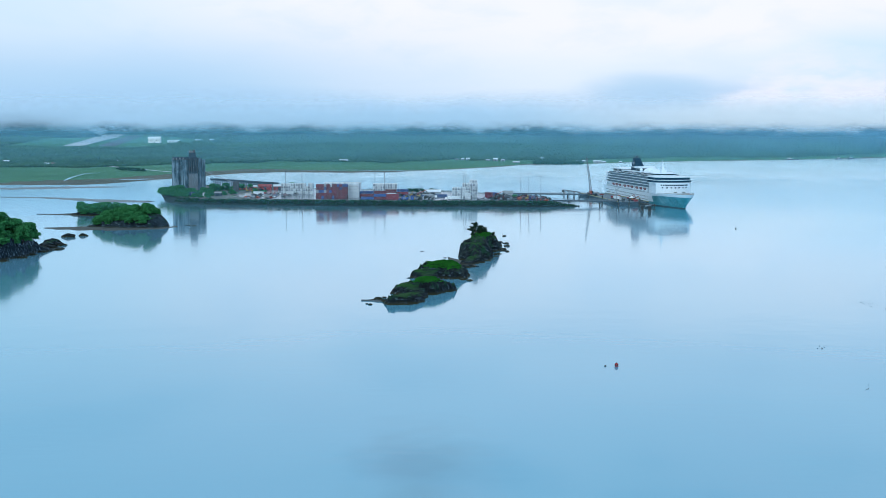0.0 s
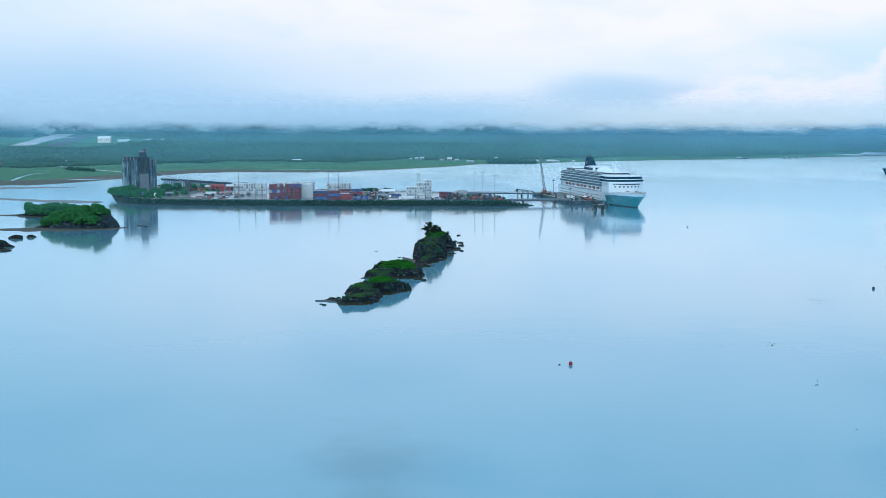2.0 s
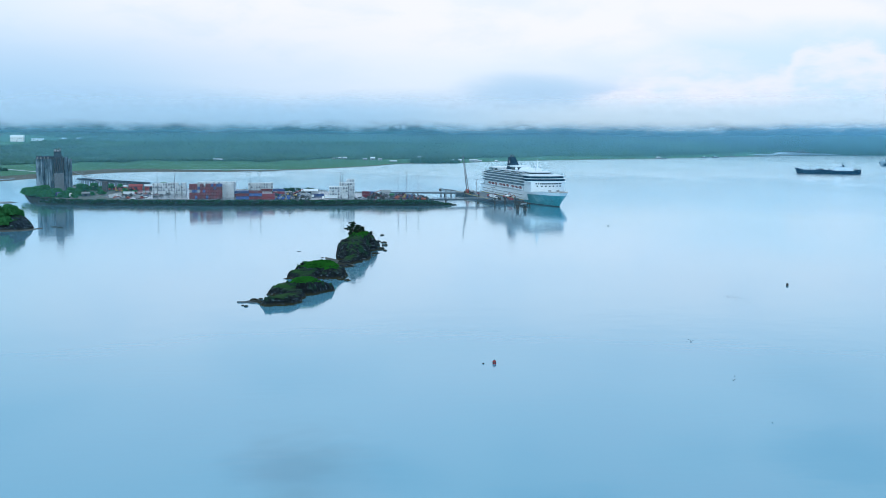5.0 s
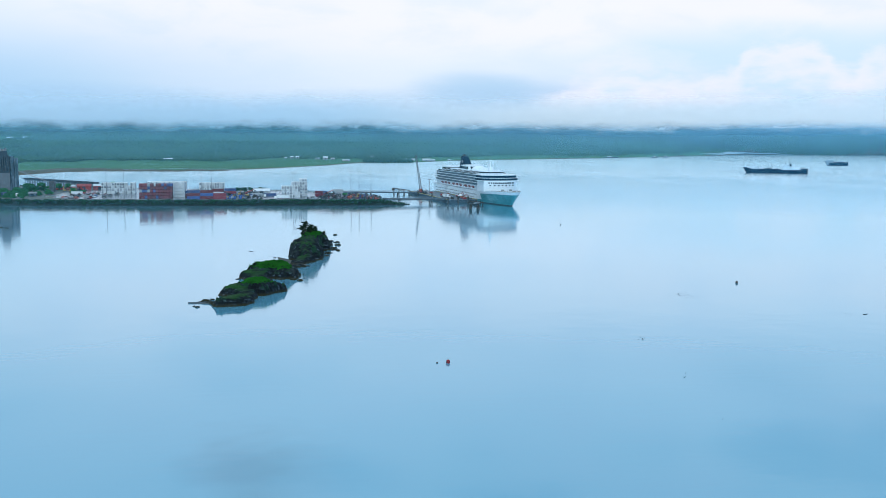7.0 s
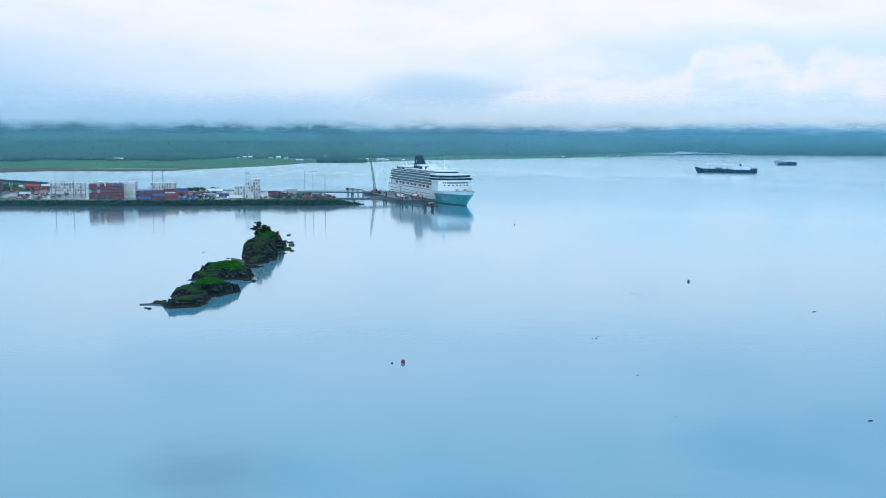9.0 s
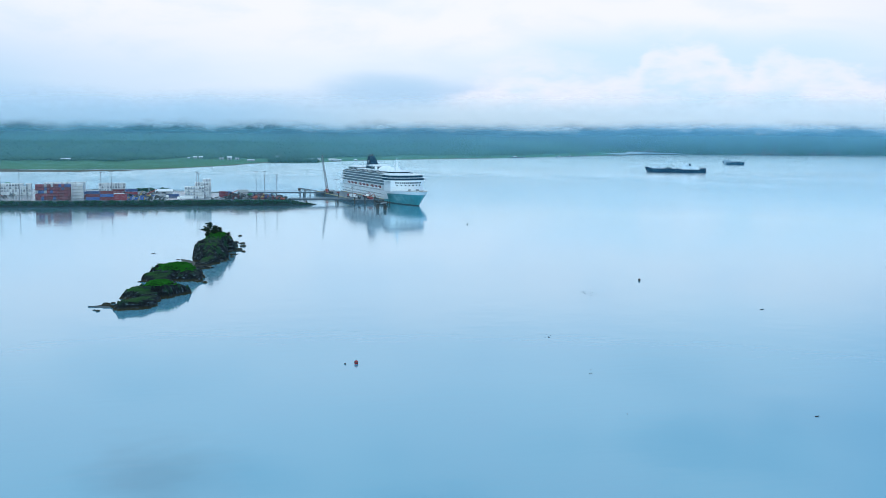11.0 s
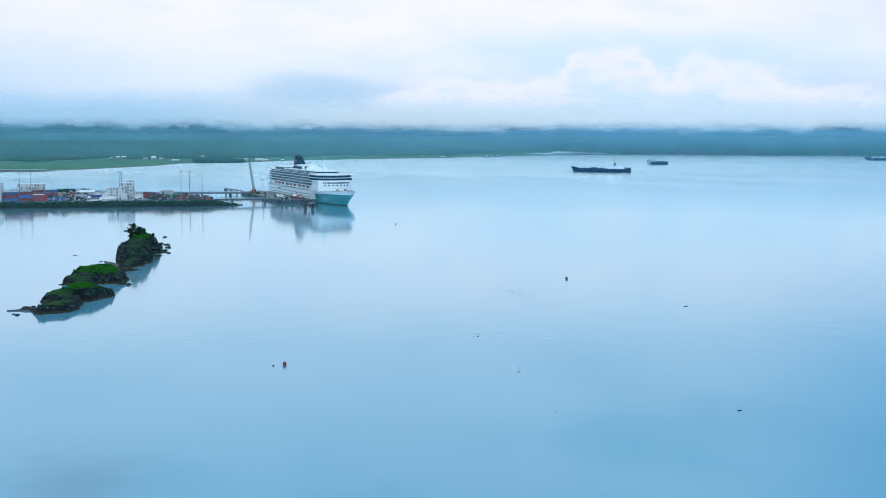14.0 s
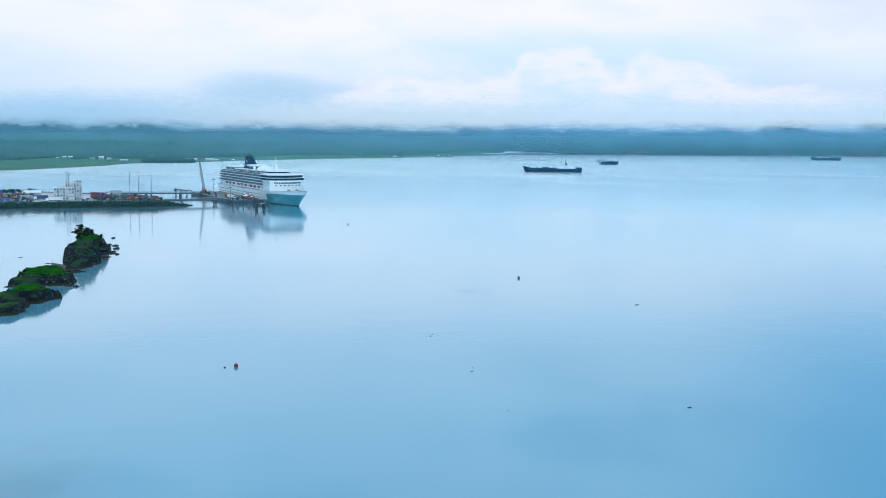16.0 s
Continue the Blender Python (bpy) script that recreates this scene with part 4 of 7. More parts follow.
def spit(name, spine, label, mat):
    """A low gravel bar: a lens of shingle along a line of (x, y, half width)."""
    verts, faces = [], []
    rows = []
    for (ax, ay, aw), (bx, by, bw) in zip(spine, spine[1:]):
        for k in range(8):
            t = k / 8
            rows.append((ax + t * (bx - ax), ay + t * (by - ay), aw + t * (bw - aw)))
    rows.append(spine[-1])
    for k, (x, y, w) in enumerate(rows):
        px, py = rows[min(k + 1, len(rows) - 1)][0] - rows[max(k - 1, 0)][0], rows[min(k + 1, len(rows) - 1)][1] - rows[max(k - 1, 0)][1]
        n = math.hypot(px, py)
        px, py = -py / n, px / n
        for j in range(9):
            q = j / 4 - 1
            ww = w * max(0.3, 1 + 0.45 * rough(x * 0.07, y * 0.07, 5 if q > 0 else 0))
            verts.append((x + px * q * ww, y + py * q * ww, 0.55 * (1 - q * q) - 0.12 + 0.1 * rough(x * 0.3 + q, y * 0.3)))
    for k in range(len(rows) - 1):
        for j in range(8):
            a = 9 * k + j
            faces.append((a, a + 1, a + 10, a + 9))
    return tagged(link(name, verts, faces, mat, smooth=True), label, "gravel bar", kind="structure")


spit("gravel_bar", [(-288, 757, 1), (-278, 757, 12), (-254, 754, 22), (-228, 748, 11), (-205, 752, 5), (-196, 770, 2)], "brown gravel bar round the wooded island", M["sand"])
spit("gravel_bar", [(-350, 905, 2), (-325, 900, 10), (-300, 893, 14), (-280, 884, 6), (-262, 878, 2)], "low gravel bar off the small island", M["sand"])
spit("gravel_bar", [(-500, 1185, 3), (-440, 1170, 10), (-385, 1130, 18), (-340, 1105, 22), (-305, 1090, 16)], "wet mud bar in the shallows", M["mud"])
spit("gravel_bar", [(-680, 1370, 4), (-600, 1400, 34), (-530, 1425, 42), (-470, 1450, 24), (-440, 1455, 4)], "wet mud bar below the meadow shore", M["mud"])
spit("gravel_bar", [(-32, 408, 0.6), (-25, 407, 2.6), (-19, 406, 3.4), (-14, 408, 2.0)], "narrow dark shingle tongue at the islet's end", M["shingle"])
spit("gravel_bar", [(3, 560, 0.8), (6, 550, 3.0), (10, 540, 4.5), (14, 528, 3), (17, 520, 1.5)], "grey gravel in the islet's saddle", M["sand"])

# ---- forest on the plain ----
base = bmesh.new()
bmesh.ops.create_icosphere(base, subdivisions=1, radius=1.0)
bv = np.array([v.co[:] for v in base.verts])
bf = np.array([[v.index for v in f.verts] for f in base.faces])
base.free()


def wood(name, count, seed, az0, az1, label, spiky):
    r_ = np.random.default_rng(seed)
    vs, fs, n = [], [], 0
    while n < count:
        az = az0 + (az1 - az0) * r_.random()
        rs, rmax = shore_at(az), land_end(az) - 30
        lo = rs + max(forest_edge(az), 190 * smoothstep(az, 17.5, 20.5))
        if lo > rmax:
            n += 1
            continue
        r = lo + ((min(rmax, lo + 420) if spiky else rmax) - lo) * r_.random() ** 1.25
        x, y = r * math.sin(radians(az)), r * math.cos(radians(az))
        if airfield(x, y):
            n += 1
            continue
        g = land_height(az, r, rs)
        edge = 0.75 if r - lo < 60 else 1.0
        h = edge * (6 + 3 * r_.random() ** 2 + 3 * max(0, rough(x / 180, y / 180)))
        w = h * (0.28 if spiky else 0.85) * (0.8 + 0.5 * r_.random())
        k = 1 + 0.35 * r_.normal(size=(len(bv), 1)) * 0.6
        p = bv * k * np.array([w, w, h * (0.55 if spiky else 0.42)])
        if spiky:
            p[:, :2] *= (1.25 - 1.1 * (bv[:, 2:3] * 0.5 + 0.5))
        vs.append(p + np.array([x, y, g + h * 0.42]))
        fs.append(bf + n_base(vs, len(bv)))
        n += 1
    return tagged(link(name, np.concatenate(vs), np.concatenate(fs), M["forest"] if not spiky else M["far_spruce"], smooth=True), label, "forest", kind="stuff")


def n_base(vs, k):
    return (len(vs) - 1) * k


wood("broadleaf_wood", 46000, 11, -32, 50, "dense green lowland forest on the coastal plain", False)
wood("spruce_wood", 2600, 12, -32, 50, "dark conifers among the lowland forest", True)

# thicket standing at the waterline of the far shore
r_ = np.random.default_rng(31)
vs, fs = [], []
for k in range(260):
    x, y = 255 + 125 * r_.random(), 2875 + 60 * r_.random()
    h = 6 + 6 * r_.random()
    p = bv * (1 + 0.2 * r_.normal(size=(len(bv), 1))) * np.array([h * 0.6, h * 0.6, h * 0.6])
    vs.append(p + np.array([x, y, h * 0.35]))
    fs.append(bf + n_base(vs, len(bv)))
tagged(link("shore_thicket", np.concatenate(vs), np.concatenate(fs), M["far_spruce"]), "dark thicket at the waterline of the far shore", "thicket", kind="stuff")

# ---- the terminal: a low filled peninsula with a yard on top ----
YARD = 5.0
OUTLINE = [(-298, 1120), (-286, 1086), (-262, 1052), (-215, 1034), (-157, 1024), (-100, 1014), (-45, 1008), (0, 1006), (40, 1004), (80, 998), (104, 998), (122, 1003), (133, 1010), (122, 1034), (104, 1062), (96, 1100), (78, 1150),
           (40, 1200), (-10, 1240), (-80, 1272), (-150, 1300), (-200, 1330), (-262, 1362), (-320, 1392), (-352, 1370), (-352, 1310), (-334, 1240), (-316, 1180)]


def refine(outline, step, jitter, seed):
    pts = []
    for (ax, ay), (bx, by) in zip(outline, outline[1:] + outline[:1]):
        n = max(1, int(math.hypot(bx - ax, by - ay) / step))
        for k in range(n):
            x, y = ax + (bx - ax) * k / n, ay + (by - ay) * k / n
            pts.append((x + jitter * noise.noise((x * 0.08, y * 0.08, seed)), y + jitter * noise.noise((x * 0.08, y * 0.08, seed + 4))))
    return pts


def inset(pts, d):
    n, out = len(pts), []
    for k in range(n):
        (ax, ay), (bx, by) = pts[k - 2], pts[(k + 2) % n]
        l = math.hypot(bx - ax, by - ay)
        out.append((pts[k][0] - d * (by - ay) / l, pts[k][1] + d * (bx - ax) / l))
    return out


edge = refine(OUTLINE, 4.0, 2.2, 3.0)
def bank_height(x):
    return 1 - 0.72 * smoothstep(x, 98, 124)


rings = [[(x, y, -1.5) for x, y in edge], [(x, y, 0.6) for x, y in inset(edge, 2.0)], [(x, y, bank_height(x) * (2.4 + 0.7 * noise.noise((x * 0.2, y * 0.2, 1)))) for x, y in inset(edge, 4.5)],
         [(x, y, bank_height(x) * (4.2 + 0.5 * noise.noise((x * 0.2, y * 0.2, 6)))) for x, y in inset(edge, 7.5)], [(x, y, bank_height(x) * YARD) for x, y in inset(edge, 11.0)]]
pv = [p for ring in rings for p in ring]
n = len(edge)
pf = [(a * n + k, a * n + (k + 1) % n, (a + 1) * n + (k + 1) % n, (a + 1) * n + k) for a in range(4) for k in range(n)]
tagged(link("embankment", pv, pf, M["riprap"]), "steep stone bank of the terminal grown over with scrub", "embankment", kind="structure")
tagged(link("yard_ground", [(x, y, bank_height(x) * YARD) for x, y in inset(edge, 10.9)], [tuple(range(n))], M["gravel"]), "gravel and patchy grass surface of the terminal", "ground", kind="structure")


def slab(name, outline, z, mat, label, category="pavement", h=0.06):
    return tagged(part(name, prism(bmesh.new(), outline, z, z + h), mat), label, category, kind="structure")


slab("pavement", [(-226, 1100), (-188, 1060), (-120, 1042), (-60, 1030), (40, 1026), (92, 1018), (104, 1030), (84, 1090), (60, 1140), (-10, 1215), (-90, 1250), (-160, 1280), (-215, 1250)], YARD, M["asphalt"], "wet grey asphalt of the container yard")
rng = np.random.default_rng(21)
# scrub along the top of the bank, thickest on the side towards the bay and round the silos
cl = []
for k, (x, y) in enumerate(inset(edge, 9.0)):
    if y < 1075 or x < -290:
        for _ in range(3 if y < 1060 else 2):
            cl.append((x + rng.normal() * 2.0, y + rng.normal() * 2.2 - (2.5 if y < 1060 else 0), bank_height(x) * (3.8 + 1.0 * rng.random()), (0.4 + 0.6 * bank_height(x)) * (1.0 + 1.0 * rng.random())))
for k, (x, y) in enumerate(inset(edge, 4.5)):
    if y < 1075:
        for _ in range(2):
            cl.append((x + rng.normal(), y + rng.normal(), bank_height(x) * (1.7 + 0.8 * rng.random()), (0.3 + 0.7 * bank_height(x)) * (0.9 + 0.8 * rng.random())))
v, f = leaf_cloud(rng, cl, 0.38, 30)
tagged(link("bank_scrub", v, f, M["scrub"]), "dense dark green scrub along the terminal bank", "scrub", kind="stuff")
for x, y, s in [(-300, 1135, 1.1), (-306, 1150, 1.3), (-296, 1128, 0.9), (-288, 1116, 1.2), (-282, 1108, 1.0), (-310, 1172, 1.2), (-302, 1160, 1.3), (-294, 1150, 1.0), (-276, 1104, 0.9), (-272, 1114, 1.2), (-266, 1122, 1.4), (-262, 1112, 1.1),
                (-284, 1134, 1.5), (-290, 1146, 1.6), (-296, 1160, 1.5), (-278, 1150, 1.2), (-254, 1104, 0.8), (-246, 1096, 0.7), (-258, 1130, 1.0), (-268, 1092, 1.0), (-274, 1098, 1.2), (-258, 1086, 0.8), (-250, 1080, 0.7), (-240, 1076, 0.6), (-246, 1118, 0.9), (-236, 1130, 0.8), (-252, 1140, 1.1), (-262, 1150, 1.3), (-230, 1150, 0.9), (-206, 1160, 0.9), (-196, 1150, 0.7), (-262, 1215, 1.2), (-256, 1232, 1.3), (-268, 1240, 1.3), (-246, 1228, 1.0), (-276, 1262, 1.3), (-240, 1245, 1.1), (-232, 1258, 1.0), (-178, 1285, 1.0), (-186, 1290, 1.1), (72, 1050, 0.8), (78, 1046, 0.7)]:
    t = copy_thing(alders[int(rng.integers(6))], pose(x, y, YARD - 0.6, 0, 0, 360 * rng.random()))
    t.scale = (s, s, s)
    tagged(t, "green alder bush beside the terminal yard", "tree", "terminal bushes")

# ---- grain silos ----
silo = thing("grain_silo", pose(-288, 1190, YARD, 0, 0, 14), "weathered grey concrete grain elevator with a headhouse and annex", "silo")
SILO_H = 37.0
for i in range(2):
    for j in range(3):
        x, y = -13.4 + i * 8.6, (j - 1) * 8.6
        part("silo_cylinder", lathe(bmesh.new(), [(4.4, -0.5), (4.4, SILO_H - 1.2), (4.55, SILO_H - 1.1), (4.55, SILO_H), (4.0, SILO_H + 0.1)], (x, y, 0), 24), M["silo"], silo)
part("headhouse", box(a_box(-0.2, 9.6, -9, 3, -0.5, 40.5, bevel=0.15), 1.0, 8.6, -8, 1.5, 40.5, 45.0), M["concrete_dark"], silo)
part("annex", a_box(0.4, 10.4, -14.5, -9.05, -0.5, 21.5, bevel=0.15), M["brick_brown"], silo, "brown-grey sheeted annex block")
part("gallery", a_box(-17.0, -0.3, -2.5, 2.5, SILO_H + 0.1, SILO_H + 3.2, bevel=0.1), M["concrete_dark"], silo, "conveyor gallery on the silo roof")
for k in range(4):
    part("roof_vent", lathe(bmesh.new(), [(0.6, 0), (0.6, 1.6), (0.9, 1.7), (0.3, 2.4)], (-16 + 3.6 * k, -5.2, SILO_H), 10), M["steel"], silo)
for k, (x, y) in enumerate(((12.4, -5.5), (12.8, 1.2), (16.6, -3.0))):
    part("side_cylinder", lathe(bmesh.new(), [(2.4, -0.5), (2.4, 38.5 - k), (2.0, 39.2 - k)], (x, y, 0), 18), M["silo"], silo)
for k in range(4):
    part("window", a_box(9.62, 9.7, -8 + 2.6 * k, -6.6 + 2.6 * k, 30, 33), M["glass"], silo)
for k in range(5):
    part("window", a_box(0.5 + 1.85 * k, 1.5 + 1.85 * k, -9.06, -8.98, 24, 39 - 0.8 * (k % 2)), M["glass"], silo)
part("downpipe", a_rod((9.9, -9.4, 0), (9.9, -9.4, 40), 0.4, 0.4, 8), M["dark_steel"], silo)
bm = bmesh.new()
for k in range(4):
    rod(bm, (1.6 + 2 * k, -5, 45.0), (1.6 + 2 * k, -5, 47.6 + (k % 2)), 0.3, 0.2, 6)
rod(bm, (1.2, -5, 46.6), (8.5, -5, 46.6), 0.2, 0.2, 6)
rod(bm, (1.8, -2, 45.0), (1.8, -2, 47.0), 0.9, 0.9, 8)
rod(bm, (6.2, -3, 45.0), (6.2, -3, 48.2), 0.8, 0.7, 8)
part("roof_machinery", bm, M["dark_steel"], silo)
for x, y, w, d, z, h in ((2.0, -6.5, 1.6, 1.4, 45.0, 2.4), (5.0, -6.0, 2.0, 1.6, 45.0, 1.6), (7.4, -4.0, 1.2, 1.6, 45.0, 3.0), (3.4, -1.0, 1.8, 1.4, 45.0, 2.0)):
    part("elevator_head", a_box(x - w / 2, x + w / 2, y - d / 2, y + d / 2, z, z + h, bevel=0.1), M["steel"], silo)
for k, (x, z) in enumerate(((0.9, 34), (3.2, 37.5), (5.6, 35), (8.0, 38))):
    part("spout_pipe", a_rod((x, -9.4, z), (x + 0.8, -10.4, 22.0 + k), 0.32, 0.32, 6), M["dark_steel"], silo)
part("catwalk", a_box(-17.2, 10.0, -9.6, -9.1, 37.3, 37.6), M["dark_steel"], silo)
for k in range(10):
    part("rail_post", a_rod((-17 + 3 * k, -9.5, 37.6), (-17 + 3 * k, -9.5, 38.8), 0.08, 0.08, 4), M["dark_steel"], silo)
part("rail", a_rod((-17, -9.5, 38.7), (10, -9.5, 38.7), 0.08, 0.08, 4), M["dark_steel"], silo)
# conveyor from the roof down to its transfer tower
conv = thing("grain_conveyor", pose(0, 0, 0), "slender steel grain conveyor running down from the silo", "conveyor")
bm = bmesh.new()
a, b = Vector((-270, 1192, 29)), Vector((-238, 1208, 14.5))
for off in (-0.6, 0.6):
    rod(bm, a + Vector((0, off, 0)), b + Vector((0, off, 0)), 0.35, 0.35, 6)
part("boom", bm, M["steel"], conv)
part("transfer_tower", a_box(-240.5, -235, 1205, 1212, YARD - 0.3, 16.5, bevel=0.1), M["dark_steel"], conv)

# ---- approach trestle behind the silos ----
tres = thing("approach_trestle", pose(-317, 1446, 0, 0, 0, math.degrees(math.atan2(1289 - 1446, -204 + 317))), "long approach bridge on many pale concrete bents", "bridge")
LEN = math.hypot(113, 157)
part("bridge_deck", a_box(0, LEN, -3.5, 3.5, 10.2, 11.3, bevel=0.1), M["concrete_dark"], tres)
for s in (-3.5, 3.3):
    part("parapet", a_box(0, LEN, s, s + 0.2, 11.35, 12.2), M["concrete_dark"], tres)
for k in range(26):
    x = 4 + k * (LEN - 8) / 25
    bm = bmesh.new()
    for s in (-2.6, 0, 2.6):
        rod(bm, (x, s, -1), (x, s, 9.4), 0.5, 0.5, 8)
    box(bm, x - 0.6, x + 0.6, -3.4, 3.4, 9.4, 10.2)
    part("bent", bm, M["concrete"], tres)

# ---- containers ----


def container(colour, label, reefer, length=12.19):
    """A box of corrugated steel with a framed end; local -y is the door end."""
    ob = thing("reefer_container" if reefer else "freight_container", Matrix(), label, "container", "container stacks")
    bm = bmesh.new()
    w, h = 1.19, 2.86
    box(bm, -w, w, 0.08, length, 0.1, 2.68)
    for k in range(14):
        y = 0.5 + k * (length - 1) / 13
        for s in (-1, 1):
            box(bm, s * w - 0.025, s * w + 0.025, y - 0.22, y + 0.22, 0.25, h - 0.35)
    part("body", bm, M[colour], ob)
    bm = bmesh.new()
    for s in (-1, 1):
        box(bm, s * 1.12 - 0.1, s * 1.12 + 0.1, -0.02, 0.14, 0, 2.9)
    box(bm, -1.02, 1.02, -0.02, 0.14, 0.1, 0.25)
    box(bm, -1.02, 1.02, -0.02, 0.14, 2.5, 2.68)
    for s in (-1, 1):
        box(bm, s * 1.12 - 0.1, s * 1.12 + 0.1, length - 0.2, length + 0.02, 0, 2.9)
    part("end_frame", bm, M[colour], ob)
    if reefer:
        part("cooling_unit", box(a_box(-0.95, 0.95, 0.0, 0.06, 0.3, 1.5, bevel=0.0), -0.7, 0.7, -0.01, 0.06, 1.75, 2.5), M["unit"], ob, "dark cooling unit")
    else:
        bm = bmesh.new()
        for s in (-0.75, -0.3, 0.3, 0.75):
            rod(bm, (s, 0.02, 0.3), (s, 0.02, 2.6), 0.04, 0.04, 5)
        part("lock_bars", bm, M["steel"], ob)
    return ob


BOXES = {
    "white": container("box_white", "white refrigerated container with dark cooling unit", True),
    "pale": container("box_white", "white painted steel freight container", False),
    "red": container("box_red", "rust-red corrugated steel freight container", False),
    "blue": container("box_blue", "dark blue corrugated steel freight container", False),
    "grey": container("box_grey", "grey corrugated steel freight container", False),
}
used = set()


def put_box(kind, x, y, z, rz=0.0):
    m = pose(x, y, z, 0, 0, rz)
    if kind not in used:
        used.add(kind)
        BOXES[kind].matrix_world = m
        return BOXES[kind]
    return copy_thing(BOXES[kind], m)


def stack(x, y, cols, tiers, kinds, rz=0.0, gap=2.56, miss=0.0):
    c, s = math.cos(radians(rz)), math.sin(radians(rz))
    for i in range(cols):
        for j in range(tiers):
            if j == tiers - 1 and rng.random() < miss:
                continue
            kind = kinds(i, j) if callable(kinds) else kinds
            put_box(kind, x + c * gap * i, y + s * gap * i, YARD + 0.07 + 2.9 * j, rz + rng.normal() * 0.4)


def mixed(i, j):
    return str(rng.choice(["red", "red", "red", "blue", "grey"], p=[0.4, 0.25, 0.12, 0.20, 0.03]))


def reefers(i, j):
    return "white" if rng.random() < 0.62 else "pale"


stack(-177, 1156, 13, 4, reefers, 1, 2.68, 0.25)
stack(-126.5, 1057, 12, 5, mixed, 1, 2.62, 0.08)
stack(-95, 1072, 4, 5, "pale", 1, 2.6)
stack(-124, 1108, 15, 5, reefers, 1, 2.56)
stack(-75.5, 1150, 10, 4, reefers, 1, 2.68, 0.0)
for x, y, kinds in ((-62.5, 1138, ("red", "red")), (-49.8, 1140, ("red", "blue")), (-81, 1042, ("blue", "red", "blue")), (-68.4, 1041, ("red", "blue", "red")), (-81, 1046, ("red", "blue", "grey")), (-68.4, 1046, ("blue", "red")),
                    (-56, 1040, ("red", "red")), (-55.6, 1050, ("red",)), (-95, 1092, ("red", "blue")), (-82, 1094, ("blue", "red")), (-42, 1146, ("grey",))):
    for j, kind in enumerate(kinds):
        put_box(kind, x, y, YARD + 0.07 + 2.9 * j, -90 + rng.normal())
stack(10.5, 1053, 7, 4, reefers, 0, 2.66, 0.0)
stack(21, 1080, 6, 5, reefers, 0, 2.66, 0.12)
stack(29, 1094, 3, 6, reefers, 0, 2.66, 0.0)
stack(50, 1066, 3, 2, lambda i, j: "blue" if i else "red", 30)

# ---- lamp masts ----


def lamp_mast(x, y, h, z=YARD):
    ob = thing("lamp_mast", pose(x, y, z), "tall slim grey floodlight mast in the yard", "lamp mast", "yard lamp masts")
    part("mast", a_rod((0, 0, -0.4), (0, 0, h), 0.34, 0.2, 8), M["steel_mast"], ob)
    part("crossarm", a_rod((-1.5, 0, h - 0.2), (1.5, 0, h - 0.2), 0.14, 0.14, 6), M["steel_mast"], ob)
    for s in (-1.2, 0, 1.2):
        part("floodlight", a_box(s - 0.4, s + 0.4, -0.5, 0.25, h - 0.1, h + 0.45, bevel=0.05), M["dark_steel"], ob)
    return ob


for x, y, h in [(-166, 1110, 26), (-150, 1120, 26), (-70, 1082, 25), (-60, 1080, 25.5), (21, 1066, 25), (23, 1064, 23.5), (80, 1080, 25), (88, 1076, 25), (98, 1052, 22.5)]:
    lamp_mast(x, y, h)

# ---- vehicles and plant ----


def wheels(ob, spots, r=0.5, w=0.35):
    for x, y in spots:
        t = part("wheel", a_rod((x - w / 2, y, r), (x + w / 2, y, r), r, r, 12), M["tyre"], ob)
        part("rim", a_rod((x - w / 2 - 0.02, y, r), (x + w / 2 + 0.02, y, r), r * 0.5, r * 0.5, 8), M["steel"], t)


def lorry(paint, m, label, bed="box_white"):
    ob = thing("truck", m, label, "truck", "yard trucks")
    part("cab", a_box(-1.2, 1.2, 0, 2.3, 0.7, 3.0, bevel=0.18), M[paint], ob)
    part("windscreen", a_box(-1.05, 1.05, -0.03, 0.05, 1.9, 2.75), M["glass"], ob)
    part("chassis", a_box(-0.6, 0.6, 1.5, 14, 0.65, 1.0), M["dark_steel"], ob)
    part("trailer", a_box(-1.25, 1.25, 2.8, 14.3, 1.05, 3.7, bevel=0.08), M[bed], ob)
    wheels(ob, [(s * 1.05, y) for s in (-1, 1) for y in (1.1, 3.9, 11.6, 13.0)])
    return ob


def pickup(paint, m):
    ob = thing("car", m, "parked car in the terminal yard", "car", "parked cars")
    bm = a_box(-0.92, 0.92, 0, 4.7, 0.35, 1.05, bevel=0.15)
    part("body", bm, M[paint], ob)
    part("cabin", a_box(-0.8, 0.8, 1.3, 3.3, 1.05, 1.7, bevel=0.2), M["glass"], ob)
    part("car_roof", a_box(-0.68, 0.68, 1.55, 3.05, 1.7, 1.76), M[paint], ob)
    wheels(ob, [(s * 0.82, y) for s in (-1, 1) for y in (0.9, 3.8)], 0.34, 0.24)
    return ob


